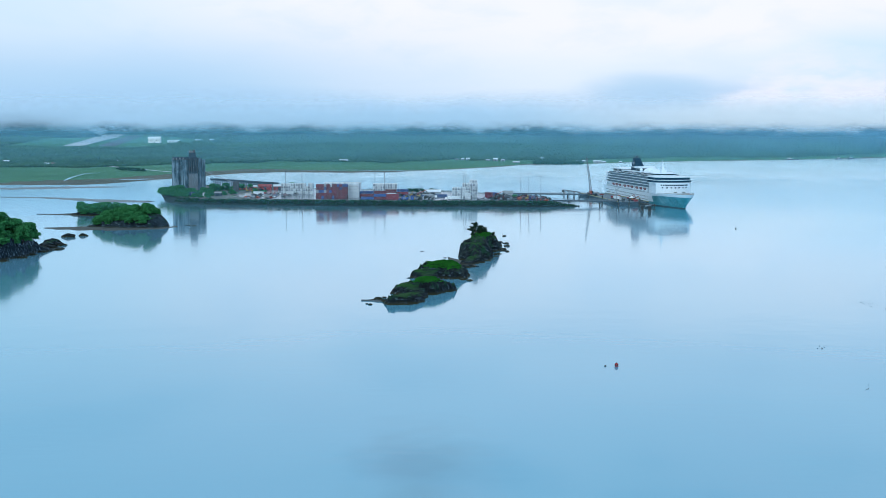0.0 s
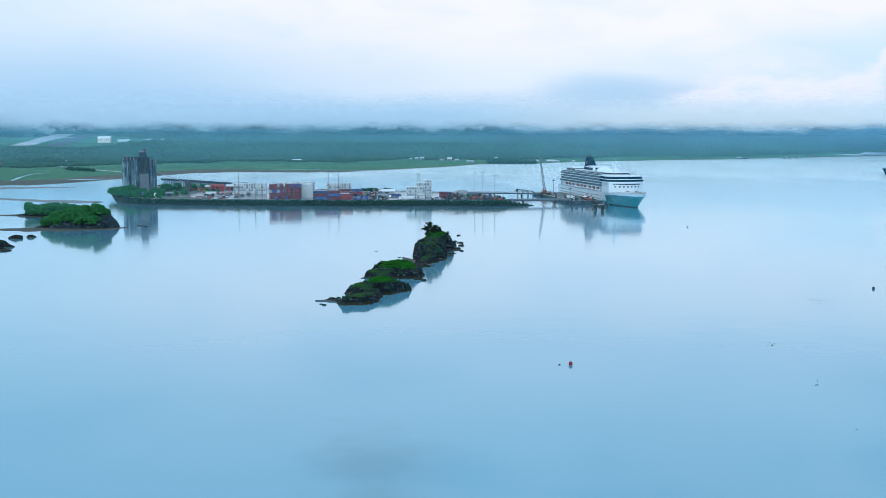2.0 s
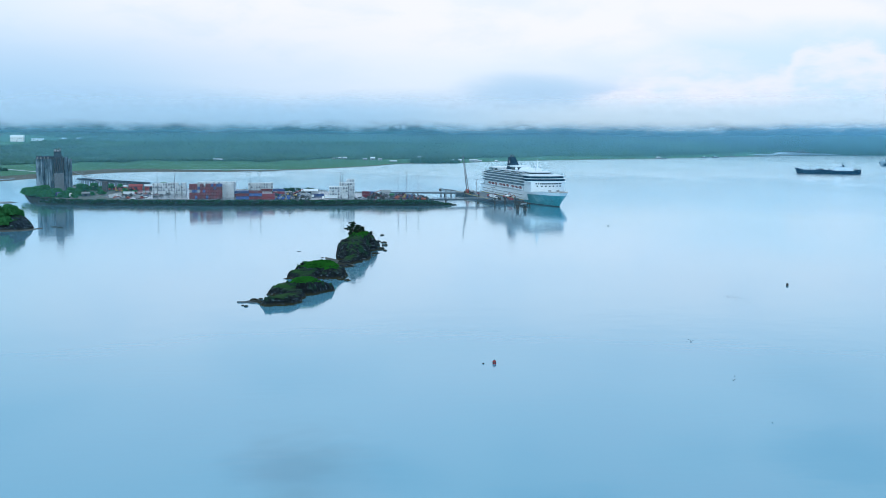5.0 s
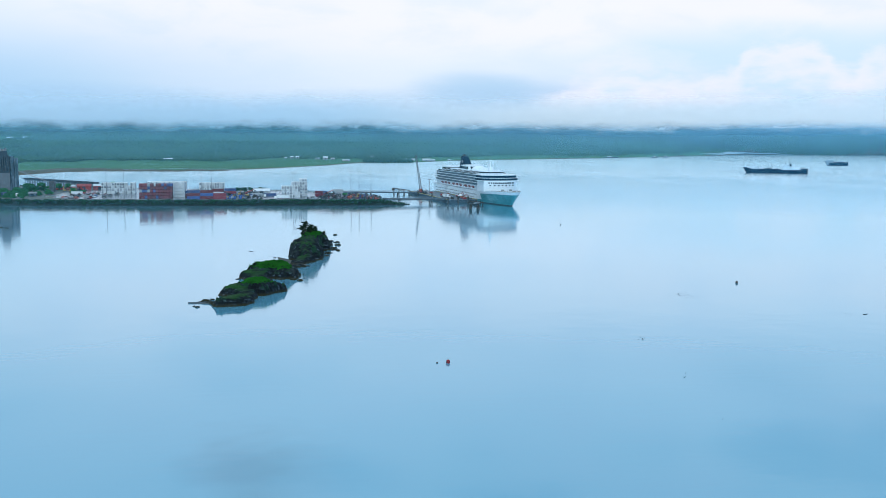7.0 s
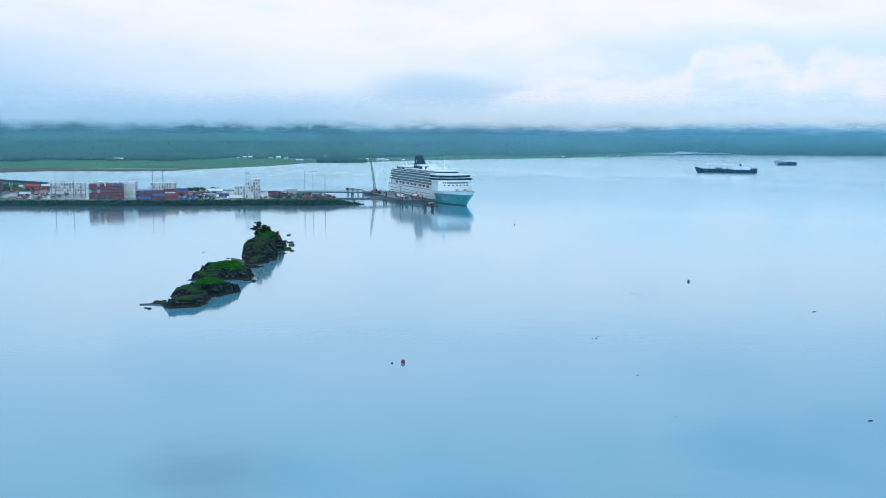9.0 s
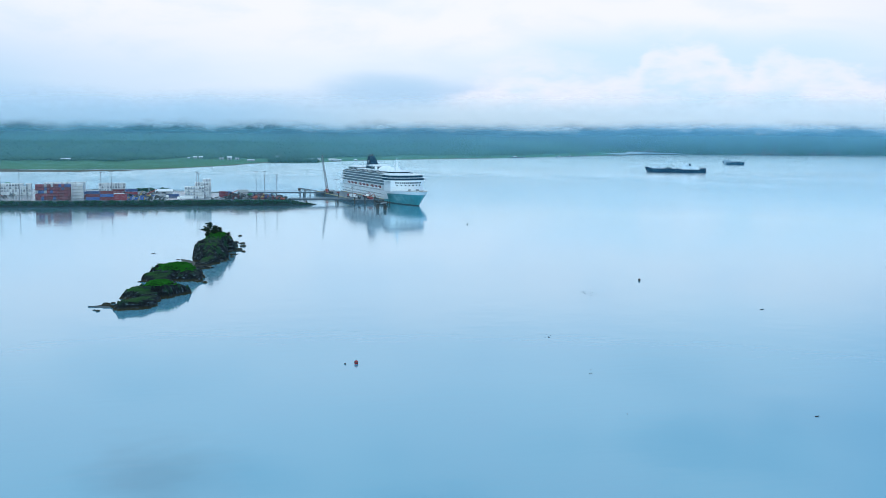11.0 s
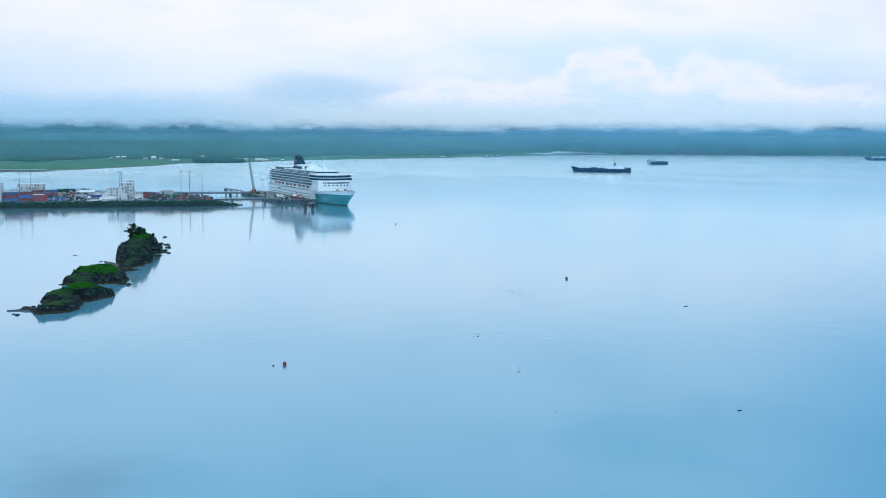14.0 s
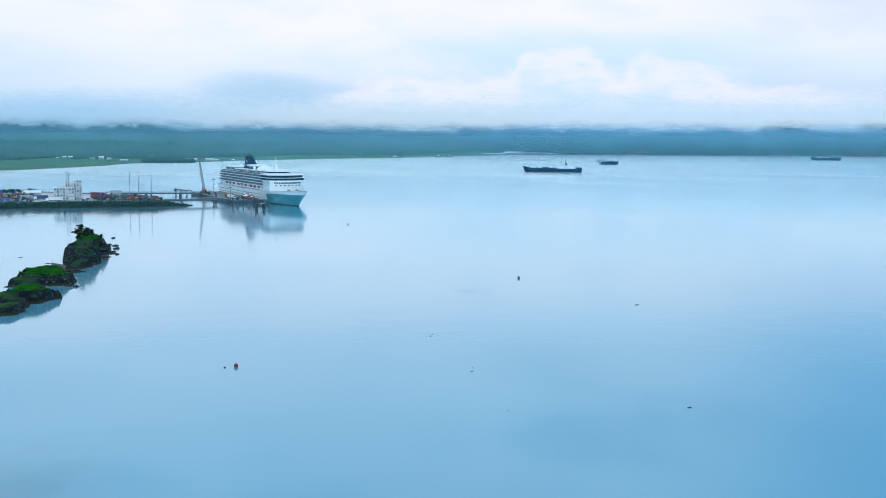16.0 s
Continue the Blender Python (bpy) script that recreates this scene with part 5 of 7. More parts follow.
def excavator(paint, m, label="tracked excavator with its boom folded"):
    ob = thing("excavator", m, label, "excavator", "yard machines")
    for s in (-1, 1):
        part("track", a_box(s * 1.2 - 0.35, s * 1.2 + 0.35, -2, 2, 0, 0.9, bevel=0.25), M["tyre"], ob)
    part("turret", a_box(-1.4, 1.4, -1.6, 2.2, 1.0, 2.3, bevel=0.15), M[paint], ob)
    part("cab", a_box(-1.35, -0.3, -1.7, 0.2, 2.3, 3.4, bevel=0.1), M["glass"], ob)
    bm = rod(bmesh.new(), (0.4, -1.0, 2.2), (0.4, -4.5, 5.2), 0.35, 0.28, 6)
    part("boom", bm, M[paint], ob)
    part("arm", a_rod((0.4, -4.4, 5.2), (0.4, -6.2, 2.0), 0.25, 0.2, 6), M[paint], ob)
    part("bucket", a_box(-0.1, 0.9, -6.7, -5.8, 1.1, 2.1, bevel=0.2), M["dark_steel"], ob)
    return ob


def stacker(paint, m):
    ob = thing("reach_stacker", m, "large container reach stacker with raised boom", "reach stacker", "yard machines")
    part("chassis", a_box(-1.8, 1.8, 0, 7.5, 0.8, 2.0, bevel=0.15), M[paint], ob)
    part("cab", a_box(-0.8, 0.8, 4.2, 6.0, 2.0, 3.7, bevel=0.12), M["glass"], ob)
    part("boom", a_rod((0, 7.0, 3.0), (0, -3.0, 7.5), 0.5, 0.4, 6), M[paint], ob)
    part("spreader", a_box(-3.2, 3.2, -3.6, -2.4, 5.2, 5.9), M["dark_steel"], ob)
    wheels(ob, [(s * 1.6, y) for s in (-1, 1) for y in (1.2, 6.2)], 0.85, 0.7)
    return ob


def shed(x, y, w, d, h, rz, wall, roof, label, z=YARD, name="shed", group="", category="shed"):
    """A gabled shed with a door and windows."""
    ob = thing(name, pose(x, y, z, 0, 0, rz), label, category, group)
    part("wall", a_box(-w / 2, w / 2, -d / 2, d / 2, -0.5, h), M[wall], ob)
    bm = bmesh.new()
    e, r = 0.5, h + 0.28 * d
    pts = [(-d / 2 - e, h - 0.1), (d / 2 + e, h - 0.1), (0, r)]
    a = [bm.verts.new((-w / 2 - e, p, q)) for p, q in pts]
    b = [bm.verts.new((w / 2 + e, p, q)) for p, q in pts]
    for k in range(3):
        bm.faces.new([a[k], a[(k + 1) % 3], b[(k + 1) % 3], b[k]])
    bm.faces.new(a[::-1])
    bm.faces.new(b)
    bmesh.ops.recalc_face_normals(bm, faces=bm.faces)
    part("roof", bm, M[roof], ob)
    part("door", a_box(-1.8, 1.8, -d / 2 - 0.06, -d / 2 + 0.02, 0, min(3.6, h * 0.8)), M["shade"], ob)
    for k in range(int(w / 6)):
        x0 = -w / 2 + 2 + k * 6
        if abs(x0 + 0.7) > 3:
            part("window", a_box(x0, x0 + 1.4, -d / 2 - 0.05, -d / 2 + 0.02, h * 0.45, h * 0.75), M["glass"], ob)
    return ob


lorry("white", pose(-100, 1200, YARD + 0.06, 0, 0, 70), "white semi-trailer truck parked in the yard")
lorry("red", pose(-190, 1130, YARD + 0.06, 0, 0, 80), "red truck with a white trailer in the yard")
lorry("white", pose(-24, 1075, YARD + 0.06, 0, 0, -80), "white truck with a grey trailer in the yard", "box_grey")
lorry("blue", pose(-46, 1096, YARD + 0.06, 0, 0, 95), "blue truck with a white trailer in the yard")
lorry("white", pose(-6, 1062, YARD + 0.06, 0, 0, 100), "white truck with a grey trailer in the yard", "box_grey")
lorry("white", pose(2, 1030, YARD + 0.06, 0, 0, -88), "white truck with a white trailer by the bank")
lorry("red", pose(-172, 1052, YARD + 0.06, 0, 0, 30), "red truck with a grey trailer by the bank", "box_grey")
for k in range(9):
    t = [-44, -36, -28, -20, -52, -60, -14, -33, -8][k]
    put_box(["blue", "grey", "red", "white", "blue", "red", "grey", "red", "blue"][k], t, 1048 + 5 * (k % 3) + (30 if k > 5 else 0), YARD + 0.07, [-90, -75, -90, 10, 0, -60, 20, -95, -84][k])
stacker("yellow", pose(-31, 1060, YARD + 0.06, 0, 0, 20))
stacker("red", pose(-20, 1088, YARD + 0.06, 0, 0, 100))
excavator("orange", pose(-252, 1238, YARD, 0, 0, 60))
excavator("orange", pose(-246, 1234, YARD, 0, 0, 120), "orange tracked excavator with its boom folded")
excavator("orange", pose(-240, 1240, YARD, 0, 0, 250), "orange tracked excavator with its boom folded")
excavator("red", pose(-234, 1242, YARD, 0, 0, 30))
excavator("yellow", pose(-226, 1212, YARD, 0, 0, 200), "yellow tracked excavator with its boom folded")
excavator("yellow", pose(-216, 1196, YARD, 0, 0, 80), "yellow tracked excavator with its boom folded")
shed(-212, 1254, 15, 8, 4.5, 4, "red", "red", "low red shed behind the machines")
shed(-228, 1262, 9, 6, 3.6, 0, "orange", "roof", "small orange site office with a grey roof")
shed(-196, 1262, 14, 8, 4, 5, "red", "roof", "dark red store with a grey roof")
shed(-238, 1112, 7, 5, 3.2, 0, "hull_blue", "steel", "small blue-grey site hut")
shed(-11, 1136, 17, 8, 3.4, 2, "box_grey", "roof", "long low pale workshop behind the lorries")
for k in range(26):
    x, y = -205 + 48 * rng.random() + 4 * (k % 4), 1070 + 85 * rng.random()
    pickup(["white", "dark_steel", "blue", "steel", "red", "dark_steel"][int(rng.integers(6))], pose(x, y, YARD + 0.06, 0, 0, 60 + 40 * rng.random()))


def tank(x, y, r, h, mat, label):
    ob = thing("storage_tank", pose(x, y, YARD), label, "tank")
    part("shell", lathe(bmesh.new(), [(r, -0.3), (r, h), (r * 0.95, h + 0.2), (0.3, h + 0.6)], sides=20), M[mat], ob)
    part("ladder", a_box(-0.3, 0.3, -r - 0.15, -r, 0, h), M["steel"], ob)


tank(-262, 1098, 2.6, 4.6, "box_blue", "blue round storage tank near the silos")
tank(-250, 1100, 1.6, 3.5, "white", "white round storage tank near the silos")


def scrap_heap(x, y, w, d, h, n, cols, label, seed):
    """Loose machine parts, skips and pallets heaped together, joined as one heap."""
    r_ = np.random.default_rng(seed)
    bm = bmesh.new()
    for _ in range(n):
        a, q = r_.random() * 6.28, r_.random() ** 0.5
        px, py = w * q * math.cos(a), d * q * math.sin(a)
        top = h * (1 - q * 0.75)
        s = 0.5 + 1.3 * r_.random()
        m = pose(px, py, top * r_.random(), 40 * r_.normal(), 40 * r_.normal(), 360 * r_.random())
        k = len(bm.verts)
        box(bm, -s, s, -0.5 * s, 0.5 * s, -0.3 * s, 0.5 * s)
        bm.verts.ensure_lookup_table()
        for v in bm.verts[k:]:
            v.co = m @ v.co
        bm.faces.ensure_lookup_table()
        c = int(r_.integers(len(cols)))
        for f in bm.faces[-6:]:
            f.material_index = c
    ob = part("scrap_heap", bm, [M[c] for c in cols])
    ob.location = (x, y, YARD)
    return tagged(ob, label, "scrap heap", kind="stuff")


scrap_heap(62, 1046, 9, 6, 5.5, 90, ["box_red", "dark_steel", "pile", "steel"], "heap of red and dark machine parts", 1)
scrap_heap(76, 1042, 7, 5, 4.5, 60, ["box_red", "pile", "dark_steel", "orange"], "heap of red and orange machine parts", 2)
scrap_heap(90, 1036, 9, 5, 4.5, 80, ["box_blue", "dark_steel", "box_red", "steel"], "heap of blue and dark machine parts", 3)
scrap_heap(100, 1030, 6, 4, 3.0, 40, ["pile", "dark_steel", "orange"], "heap of orange and dark machine parts", 4)
scrap_heap(-36, 1042, 10, 5, 4.2, 90, ["dark_steel", "blue", "box_blue", "steel", "yellow"], "heap of dark and blue machine parts", 7)
scrap_heap(-18, 1046, 9, 5, 3.6, 70, ["dark_steel", "box_grey", "pile", "tyre"], "heap of dark and grey machine parts", 8)
scrap_heap(-196, 1072, 8, 5, 1.8, 36, ["dark_steel", "tyre", "box_grey", "orange"], "heap of dark machine parts and tyres", 9)
scrap_heap(-230, 1250, 12, 8, 3.4, 80, ["red", "dark_steel", "pile", "orange"], "heap of red and dark machine parts", 11)
scrap_heap(40, 1030, 8, 3, 2.2, 40, ["dark_steel", "tyre", "box_grey"], "heap of dark machine parts by the bank", 12)
scrap_heap(-20, 1120, 14, 6, 4.0, 70, ["dark_steel", "tyre", "steel"], "dark heap of machine parts by the water", 5)
scrap_heap(-52, 1112, 10, 6, 4.5, 60, ["dark_steel", "tyre", "box_red"], "dark heap of machine parts by the water", 6)
scrap_heap(54, 1052, 8, 6, 6.0, 110, ["dark_steel", "pile", "box_red", "tyre"], "tall heap of rusty and dark machine parts", 13)
scrap_heap(84, 1048, 10, 6, 6.0, 120, ["dark_steel", "pile", "box_blue", "box_red", "tyre"], "tall heap of dark and red machine parts", 14)
scrap_heap(96, 1042, 8, 5, 4.5, 80, ["dark_steel", "pile", "tyre", "box_red"], "heap of dark machine parts and tyres", 15)
scrap_heap(-28, 1054, 14, 7, 5.0, 130, ["dark_steel", "pile", "yellow", "box_blue", "tyre"], "wide heap of dark and yellow machine parts", 16)
scrap_heap(-64, 1050, 8, 6, 4.5, 80, ["dark_steel", "box_red", "box_blue", "tyre"], "heap of red, blue and dark machine parts", 17)
scrap_heap(-218, 1236, 12, 8, 2.6, 90, ["dark_steel", "tyre", "red", "pile"], "heap of red and dark machine parts", 18)
scrap_heap(-192, 1122, 12, 8, 2.0, 50, ["dark_steel", "tyre", "box_grey", "pile"], "heap of dark machine parts and tyres", 19)
v, f = leaf_cloud(rng, [(x + 3 * rng.normal(), 1176 + 4 * rng.normal(), YARD + 1.5 + 2.5 * rng.random(), 1.5 + 1.4 * rng.random()) for x in [-44 + 1.2 * k for k in range(18)] + [-18 + 1.4 * k for k in range(11)]], 0.6, 14)
tagged(link("yard_scrub", v, f, M["scrub"]), "dark row of scrub on the yard's far side", "scrub", kind="stuff")
shed(66, 1062, 9, 8, 5.6, 0, "box_grey", "steel", "small grey workshop with an arched door")
excavator("yellow", pose(83, 1036, YARD, 0, 0, 160), "yellow tracked excavator beside scrap heaps")
stacker("orange", pose(58, 1058, YARD + 0.06, 0, 0, 70))
for k in range(9):
    pickup(["dark_steel", "blue", "white", "steel"][k % 4], pose(52 + 6 * k, 1090 + 8 * (k % 3), YARD + 0.06, 0, 0, 90 + 10 * rng.normal()))
# fence line along the far side of the yard
fence = thing("fence", pose(0, 0, YARD), "low dark fence along the yard's far edge", "fence")
fp = [(70, 1130), (30, 1180), (-20, 1222), (-90, 1252)]
for (ax, ay), (bx, by) in zip(fp, fp[1:]):
    for s in (0.6, 1.6):
        part("rail", a_rod((ax, ay, s), (bx, by, s), 0.12, 0.12, 5), M["dark_steel"], fence)
    for k in range(8):
        t = k / 8
        part("post", a_rod((ax + t * (bx - ax), ay + t * (by - ay), -0.2), (ax + t * (bx - ax), ay + t * (by - ay), 1.9), 0.14, 0.14, 5), M["dark_steel"], fence)

# ---- cruise ship at the floating dock ----
SHIP = pose(223.5, 972, 0, 0, 0, 4.3)
ship = thing("cruise_ship", SHIP, "large white cruise ship with a teal-painted bow and navy funnel", "cruise ship")
SL = 262.0


def half(y, z):
    """Half breadth of the hull: fine at the water, flared above."""
    k = smoothstep(z, -1, 13.5)
    fine = min(1.0, max(0.02, (y + 0.5) / 78)) ** 0.72
    full = min(1.0, max(0.03, (y + 1.0) / 34)) ** 0.52
    hb = 16.1 * (fine * (1 - k) + full * k)
    if y > SL - 40:
        hb *= 1 - 0.16 * ((y - SL + 40) / 40) ** 2 * (1 - 0.6 * k)
    return hb


STN = [0, 2, 5, 9, 14, 20, 27, 35, 45, 56, 68, 80, 95, 115, 140, 170, 200, 225, 240, 252, SL]
ZL = [-1.5, 0.9, 3.5, 6.5, 9.5, 12.0]


def hull_top(y):
    return 1.0 + 0.13 * (1 - smoothstep(y, 20, 60))


vs, fs, ms = [], [], []
for side in (-1, 1):
    o = len(vs)
    for y in STN:
        for z in ZL:
            zz = z * hull_top(y) if z > 9 else z
            rake = 13.0 * max(0.0, zz) / 13.5 * max(0.0, 1 - y / 60)
            vs.append((side * half(y, zz), y - rake, zz))
    nz = len(ZL)
    for i in range(len(STN) - 1):
        for j in range(nz - 1):
            q = (o + i * nz + j, o + (i + 1) * nz + j, o + (i + 1) * nz + j + 1, o + i * nz + j + 1)
            fs.append(q if side > 0 else q[::-1])
            y, z = STN[i], ZL[j]
            ms.append(2 if z < 0 else (1 if y < 62 - 2.6 * z and z < 9 else 0))
nz, ns = len(ZL), len(STN)
o2 = ns * nz
for j in range(nz - 1):
    fs.append(((ns - 1) * nz + j, o2 + (ns - 1) * nz + j, o2 + (ns - 1) * nz + j + 1, (ns - 1) * nz + j + 1)[::-1])
    ms.append(0)
for j in range(nz - 1):
    fs.append((j, o2 + j, o2 + j + 1, j + 1))
    ms.append(2 if ZL[j] < 0 else (1 if ZL[j] < 9 else 0))
for i in range(ns - 1):
    fs.append((i * nz + nz - 1, (i + 1) * nz + nz - 1, o2 + (i + 1) * nz + nz - 1, o2 + i * nz + nz - 1))
    ms.append(3)
hull = link("hull", vs, fs, [M["ship_white"], M["teal"], M["boot"], M["teak"]], ship)
hull.data.polygons.foreach_set("material_index", ms)


def deck_outline(y0, y1, hb, nose=0.0, tail=0.0):
    """A deck's plan, anticlockwise, with a rounded front of the given depth."""
    front = [(hb * s, y0 + nose * (abs(s) ** 2.2)) for s in (-1, -0.85, -0.6, -0.3, 0, 0.3, 0.6, 0.85, 1)]
    back = [(hb, y1 - tail), (hb * 0.7, y1), (-hb * 0.7, y1), (-hb, y1 - tail)]
    return front + back


# promenade recess with the lifeboats, then four balcony decks between white slabs
# the core's dark colour carries the shade of the balcony recesses
part("superstructure", prism(bmesh.new(), deck_outline(38, SL - 5, 13.6, 5, 6), 11.8, 27.6), M["shade"], ship, "deck core behind balconies, coloured dark for recess shade")
part("promenade_wall", prism(bmesh.new(), deck_outline(60, SL - 10, 14.0, 1, 6), 12.0, 16.3), M["ship_white"], ship, "white promenade wall behind the lifeboats")
DECKS = [11.8, 16.6, 19.4, 22.2, 25.0, 27.7]
for k, z in enumerate(DECKS):
    front = 36 - 0.0 * k
    part("deck_slab", prism(bmesh.new(), deck_outline(front + 0.8 * k, SL - 3 - 1.2 * k, 16.1, 5, 5), z - 0.25, z + 0.2), M["ship_white"], ship)
    if 1 <= k <= 4:
        for s in (-1, 1):
            part("balcony_front", a_box(s * 16.05 - 0.12, s * 16.05 + 0.12, 62, SL - 9 - 1.2 * k, z + 0.2, z + 0.45), M["ship_white"], ship)
            bm = bmesh.new()
            n = 40
            for q in range(n):
                y = 63 + q * (SL - 76 - 1.2 * k) / n
                box(bm, s * 14.4 - 0.5, s * 14.4 + 0.5, y - 0.08, y + 0.08, z + 0.2, DECKS[k + 1] - 0.35)
            part("balcony_partitions", bm, M["haze_grey"], ship)["kind"] = "stuff"
# forward block below the bridge: plain white with two rows of windows
part("forward_house", prism(bmesh.new(), deck_outline(29, 62, 16.6, 8, 0.5), 12.0, 22.4), M["ship_white"], ship)
part("bridge_house", prism(bmesh.new(), deck_outline(33, 66, 16.2, 8, 0.5), 22.0, 27.8), M["ship_white"], ship)
part("bridge_glazing", prism(bmesh.new(), deck_outline(31.6, 63, 18.6, 8, 0.5), 22.9, 25.0), M["navy_glass"], ship, "dark band of bridge windows")
part("lounge_glazing", prism(bmesh.new(), deck_outline(32.2, 66, 17.2, 8, 0.5), 25.3, 27.7), M["navy_glass"], ship, "dark band of lounge windows")
part("bridge_wing", prism(bmesh.new(), deck_outline(31.0, 62, 19.4, 8, 0.5), 22.3, 22.9), M["ship_white"], ship)
part("bridge_roof", prism(bmesh.new(), deck_outline(31.0, 68, 19.0, 8, 0.5), 25.0, 25.5), M["ship_white"], ship)
part("sun_deck", prism(bmesh.new(), deck_outline(31.6, 72, 18.0, 8, 0.5), 27.7, 28.4), M["ship_white"], ship)
for row, z, wide in ((0, 20.0, 14), (1, 17.6, 7)):
    for k in range(wide):
        a = (k - (wide - 1) / 2) / (wide / 2)
        x = a * 13.2
        y = 29 + 8 * abs(x / 16.6) ** 2.2
        part("front_window", a_box(x - 0.75, x + 0.75, y - 0.25, y + 0.4, z, z + 1.2), M["navy_glass"], ship)
for s in (-1, 1):
    for z, y0, y1, n in ((4.6, 70, SL - 14, 60), (7.6, 62, SL - 12, 64)):
        bm = bmesh.new()
        for k in range(n):
            y = y0 + k * (y1 - y0) / n
            hx = half(y, z) + 0.03
            box(bm, s * hx - 0.06, s * hx + 0.06, y, y + 1.0, z, z + 0.9)
        part("portholes", bm, M["glass"], ship)["kind"] = "stuff"
    # three groups of covered boats, hung between pale davits
    for y in (80, 95, 110, 131, 146, 161, 182, 197, 212):
        bm = bmesh.new()
        ring = []
        for hb, dy in ((0.1, -6.4), (1.0, -5.6), (1.5, -3.2), (1.6, 0), (1.5, 3.2), (1.0, 5.6), (0.1, 6.4)):
            ring.append([bm.verts.new((s * 15.7 + hx * hb, y + dy, z)) for hx, z in ((-0.4, 12.3), (-1, 13.2), (-1, 13.9), (1, 13.9), (1, 13.2), (0.4, 12.3))])
        for p, q in zip(ring, ring[1:]):
            for i in range(6):
                bm.faces.new([p[i], p[(i + 1) % 6], q[(i + 1) % 6], q[i]])
        bmesh.ops.recalc_face_normals(bm, faces=bm.faces)
        boat = part("lifeboat", bm, M["ship_white"], ship, "white lifeboat with a dull red canopy")
        bm = bmesh.new()
        ring = []
        for hb, dy, up in ((0.3, -6.2, 0.5), (1.1, -5.0, 1.5), (1.5, -2.8, 2.2), (1.55, 0, 2.4), (1.5, 2.8, 2.2), (1.1, 5.0, 1.5), (0.3, 6.2, 0.5)):
            ring.append([bm.verts.new((s * 15.7 + hx * hb, y + dy, 13.85 + uz * up)) for hx, uz in ((-1, 0), (-0.9, 0.6), (-0.45, 1), (0.45, 1), (0.9, 0.6), (1, 0))])
        for p, q in zip(ring, ring[1:]):
            for i in range(6):
                bm.faces.new([p[i], p[(i + 1) % 6], q[(i + 1) % 6], q[i]])
        bm.faces.new(ring[0])
        bm.faces.new(ring[-1][::-1])
        bmesh.ops.recalc_face_normals(bm, faces=bm.faces)
        part("canopy", bm, M["orange_dull"], boat, "dull red canopy")
        part("hatch_stripe", a_box(s * 15.7 - 1.63, s * 15.7 + 1.63, y - 2.2, y + 2.2, 13.6, 14.7, bevel=0.1), M["ship_white"], boat)
        for dy in (-6.9, 6.9):
            part("davit", box(a_box(s * 15.2 - 0.9, s * 15.2 + 0.9, y + dy - 0.3, y + dy + 0.3, 12.0, 16.3), s * 15.7 - 0.6, s * 15.7 + 0.6, y + dy - 0.3, y + dy + 0.3, 15.4, 16.4), M["ship_white"], ship)
# open decks, funnel, domes and mast
part("pool_house", prism(bmesh.new(), deck_outline(92, 200, 11.0, 3, 3), 27.8, 31.2), M["ship_white"], ship)
part("pool_glazing", prism(bmesh.new(), deck_outline(91.5, 200.5, 11.15, 3, 3), 28.8, 30.2), M["shade"], ship)
part("aft_house", prism(bmesh.new(), deck_outline(196, 232, 12.0, 2, 3), 27.8, 33.0), M["ship_white"], ship)
part("aft_glazing", prism(bmesh.new(), deck_outline(195.6, 232.4, 12.15, 2, 3), 29.2, 31.8), M["shade"], ship)
bm = bmesh.new()
lo = [(-4.6, 146), (4.6, 146), (4.6, 180), (-4.6, 180)]
hi = [(-2.8, 170), (2.8, 170), (2.8, 178.5), (-2.8, 178.5)]
a = [bm.verts.new((x, y, 31.2)) for x, y in lo]
m_ = [bm.verts.new((x * 0.85, y, 37.5)) for x, y in [(-4.4, 161), (4.4, 161), (4.4, 179), (-4.4, 179)]]
b = [bm.verts.new((x, y, 44.5)) for x, y in hi]
for p, q in ((a, m_), (m_, b)):
    for k in range(4):
        bm.faces.new([p[k], p[(k + 1) % 4], q[(k + 1) % 4], q[k]])
bm.faces.new(b)
funnel = part("funnel", bm, M["navy"], ship, "raked navy blue funnel")
for k in range(3):
    part("exhaust_pipe", a_rod((-1.6 + 1.6 * k, 174, 44.3), (-1.6 + 1.6 * k, 175, 46.8), 0.6, 0.55, 8), M["dark_steel"], funnel)
part("funnel_badge", a_box(-3.95, -3.6, 169, 172, 37.5, 40.5), M["steel"], funnel, "pale badge")
part("stage_canopy", prism(bmesh.new(), deck_outline(128, 147, 9.5, 3, 1), 34.2, 36.0), M["ship_white"], ship)
part("stage_house", prism(bmesh.new(), deck_outline(130, 146, 8.0, 2, 1), 31.0, 34.2), M["shade"], ship)
for y, r in ((114, 8.0),):
    part("pool_dome", lathe(bmesh.new(), [(r, 31.0), (r, 31.8), (r * 0.86, 33.4), (r * 0.5, 34.8), (0.2, 35.4)], (0, y, 0), 20), M["ship_white"], ship)
part("sun_canopy", lathe(bmesh.new(), [(10.0, 31.0), (9.6, 31.6), (6.0, 33.0), (2.5, 33.9), (0.2, 34.2)], (0, 90, 0), 20), M["ship_white"], ship)
part("observation_house", prism(bmesh.new(), deck_outline(58, 84, 11.0, 5, 3), 28.4, 31.4), M["ship_white"], ship)
part("observation_glazing", prism(bmesh.new(), deck_outline(57.7, 84.3, 11.2, 5, 3), 29.3, 30.5), M["glass"], ship)
part("mast", box(a_box(-1.8, 1.8, 70, 76, 31.4, 35.0, bevel=0.4), -0.7, 0.7, 72, 75, 35.0, 39.0), M["ship_white"], ship)
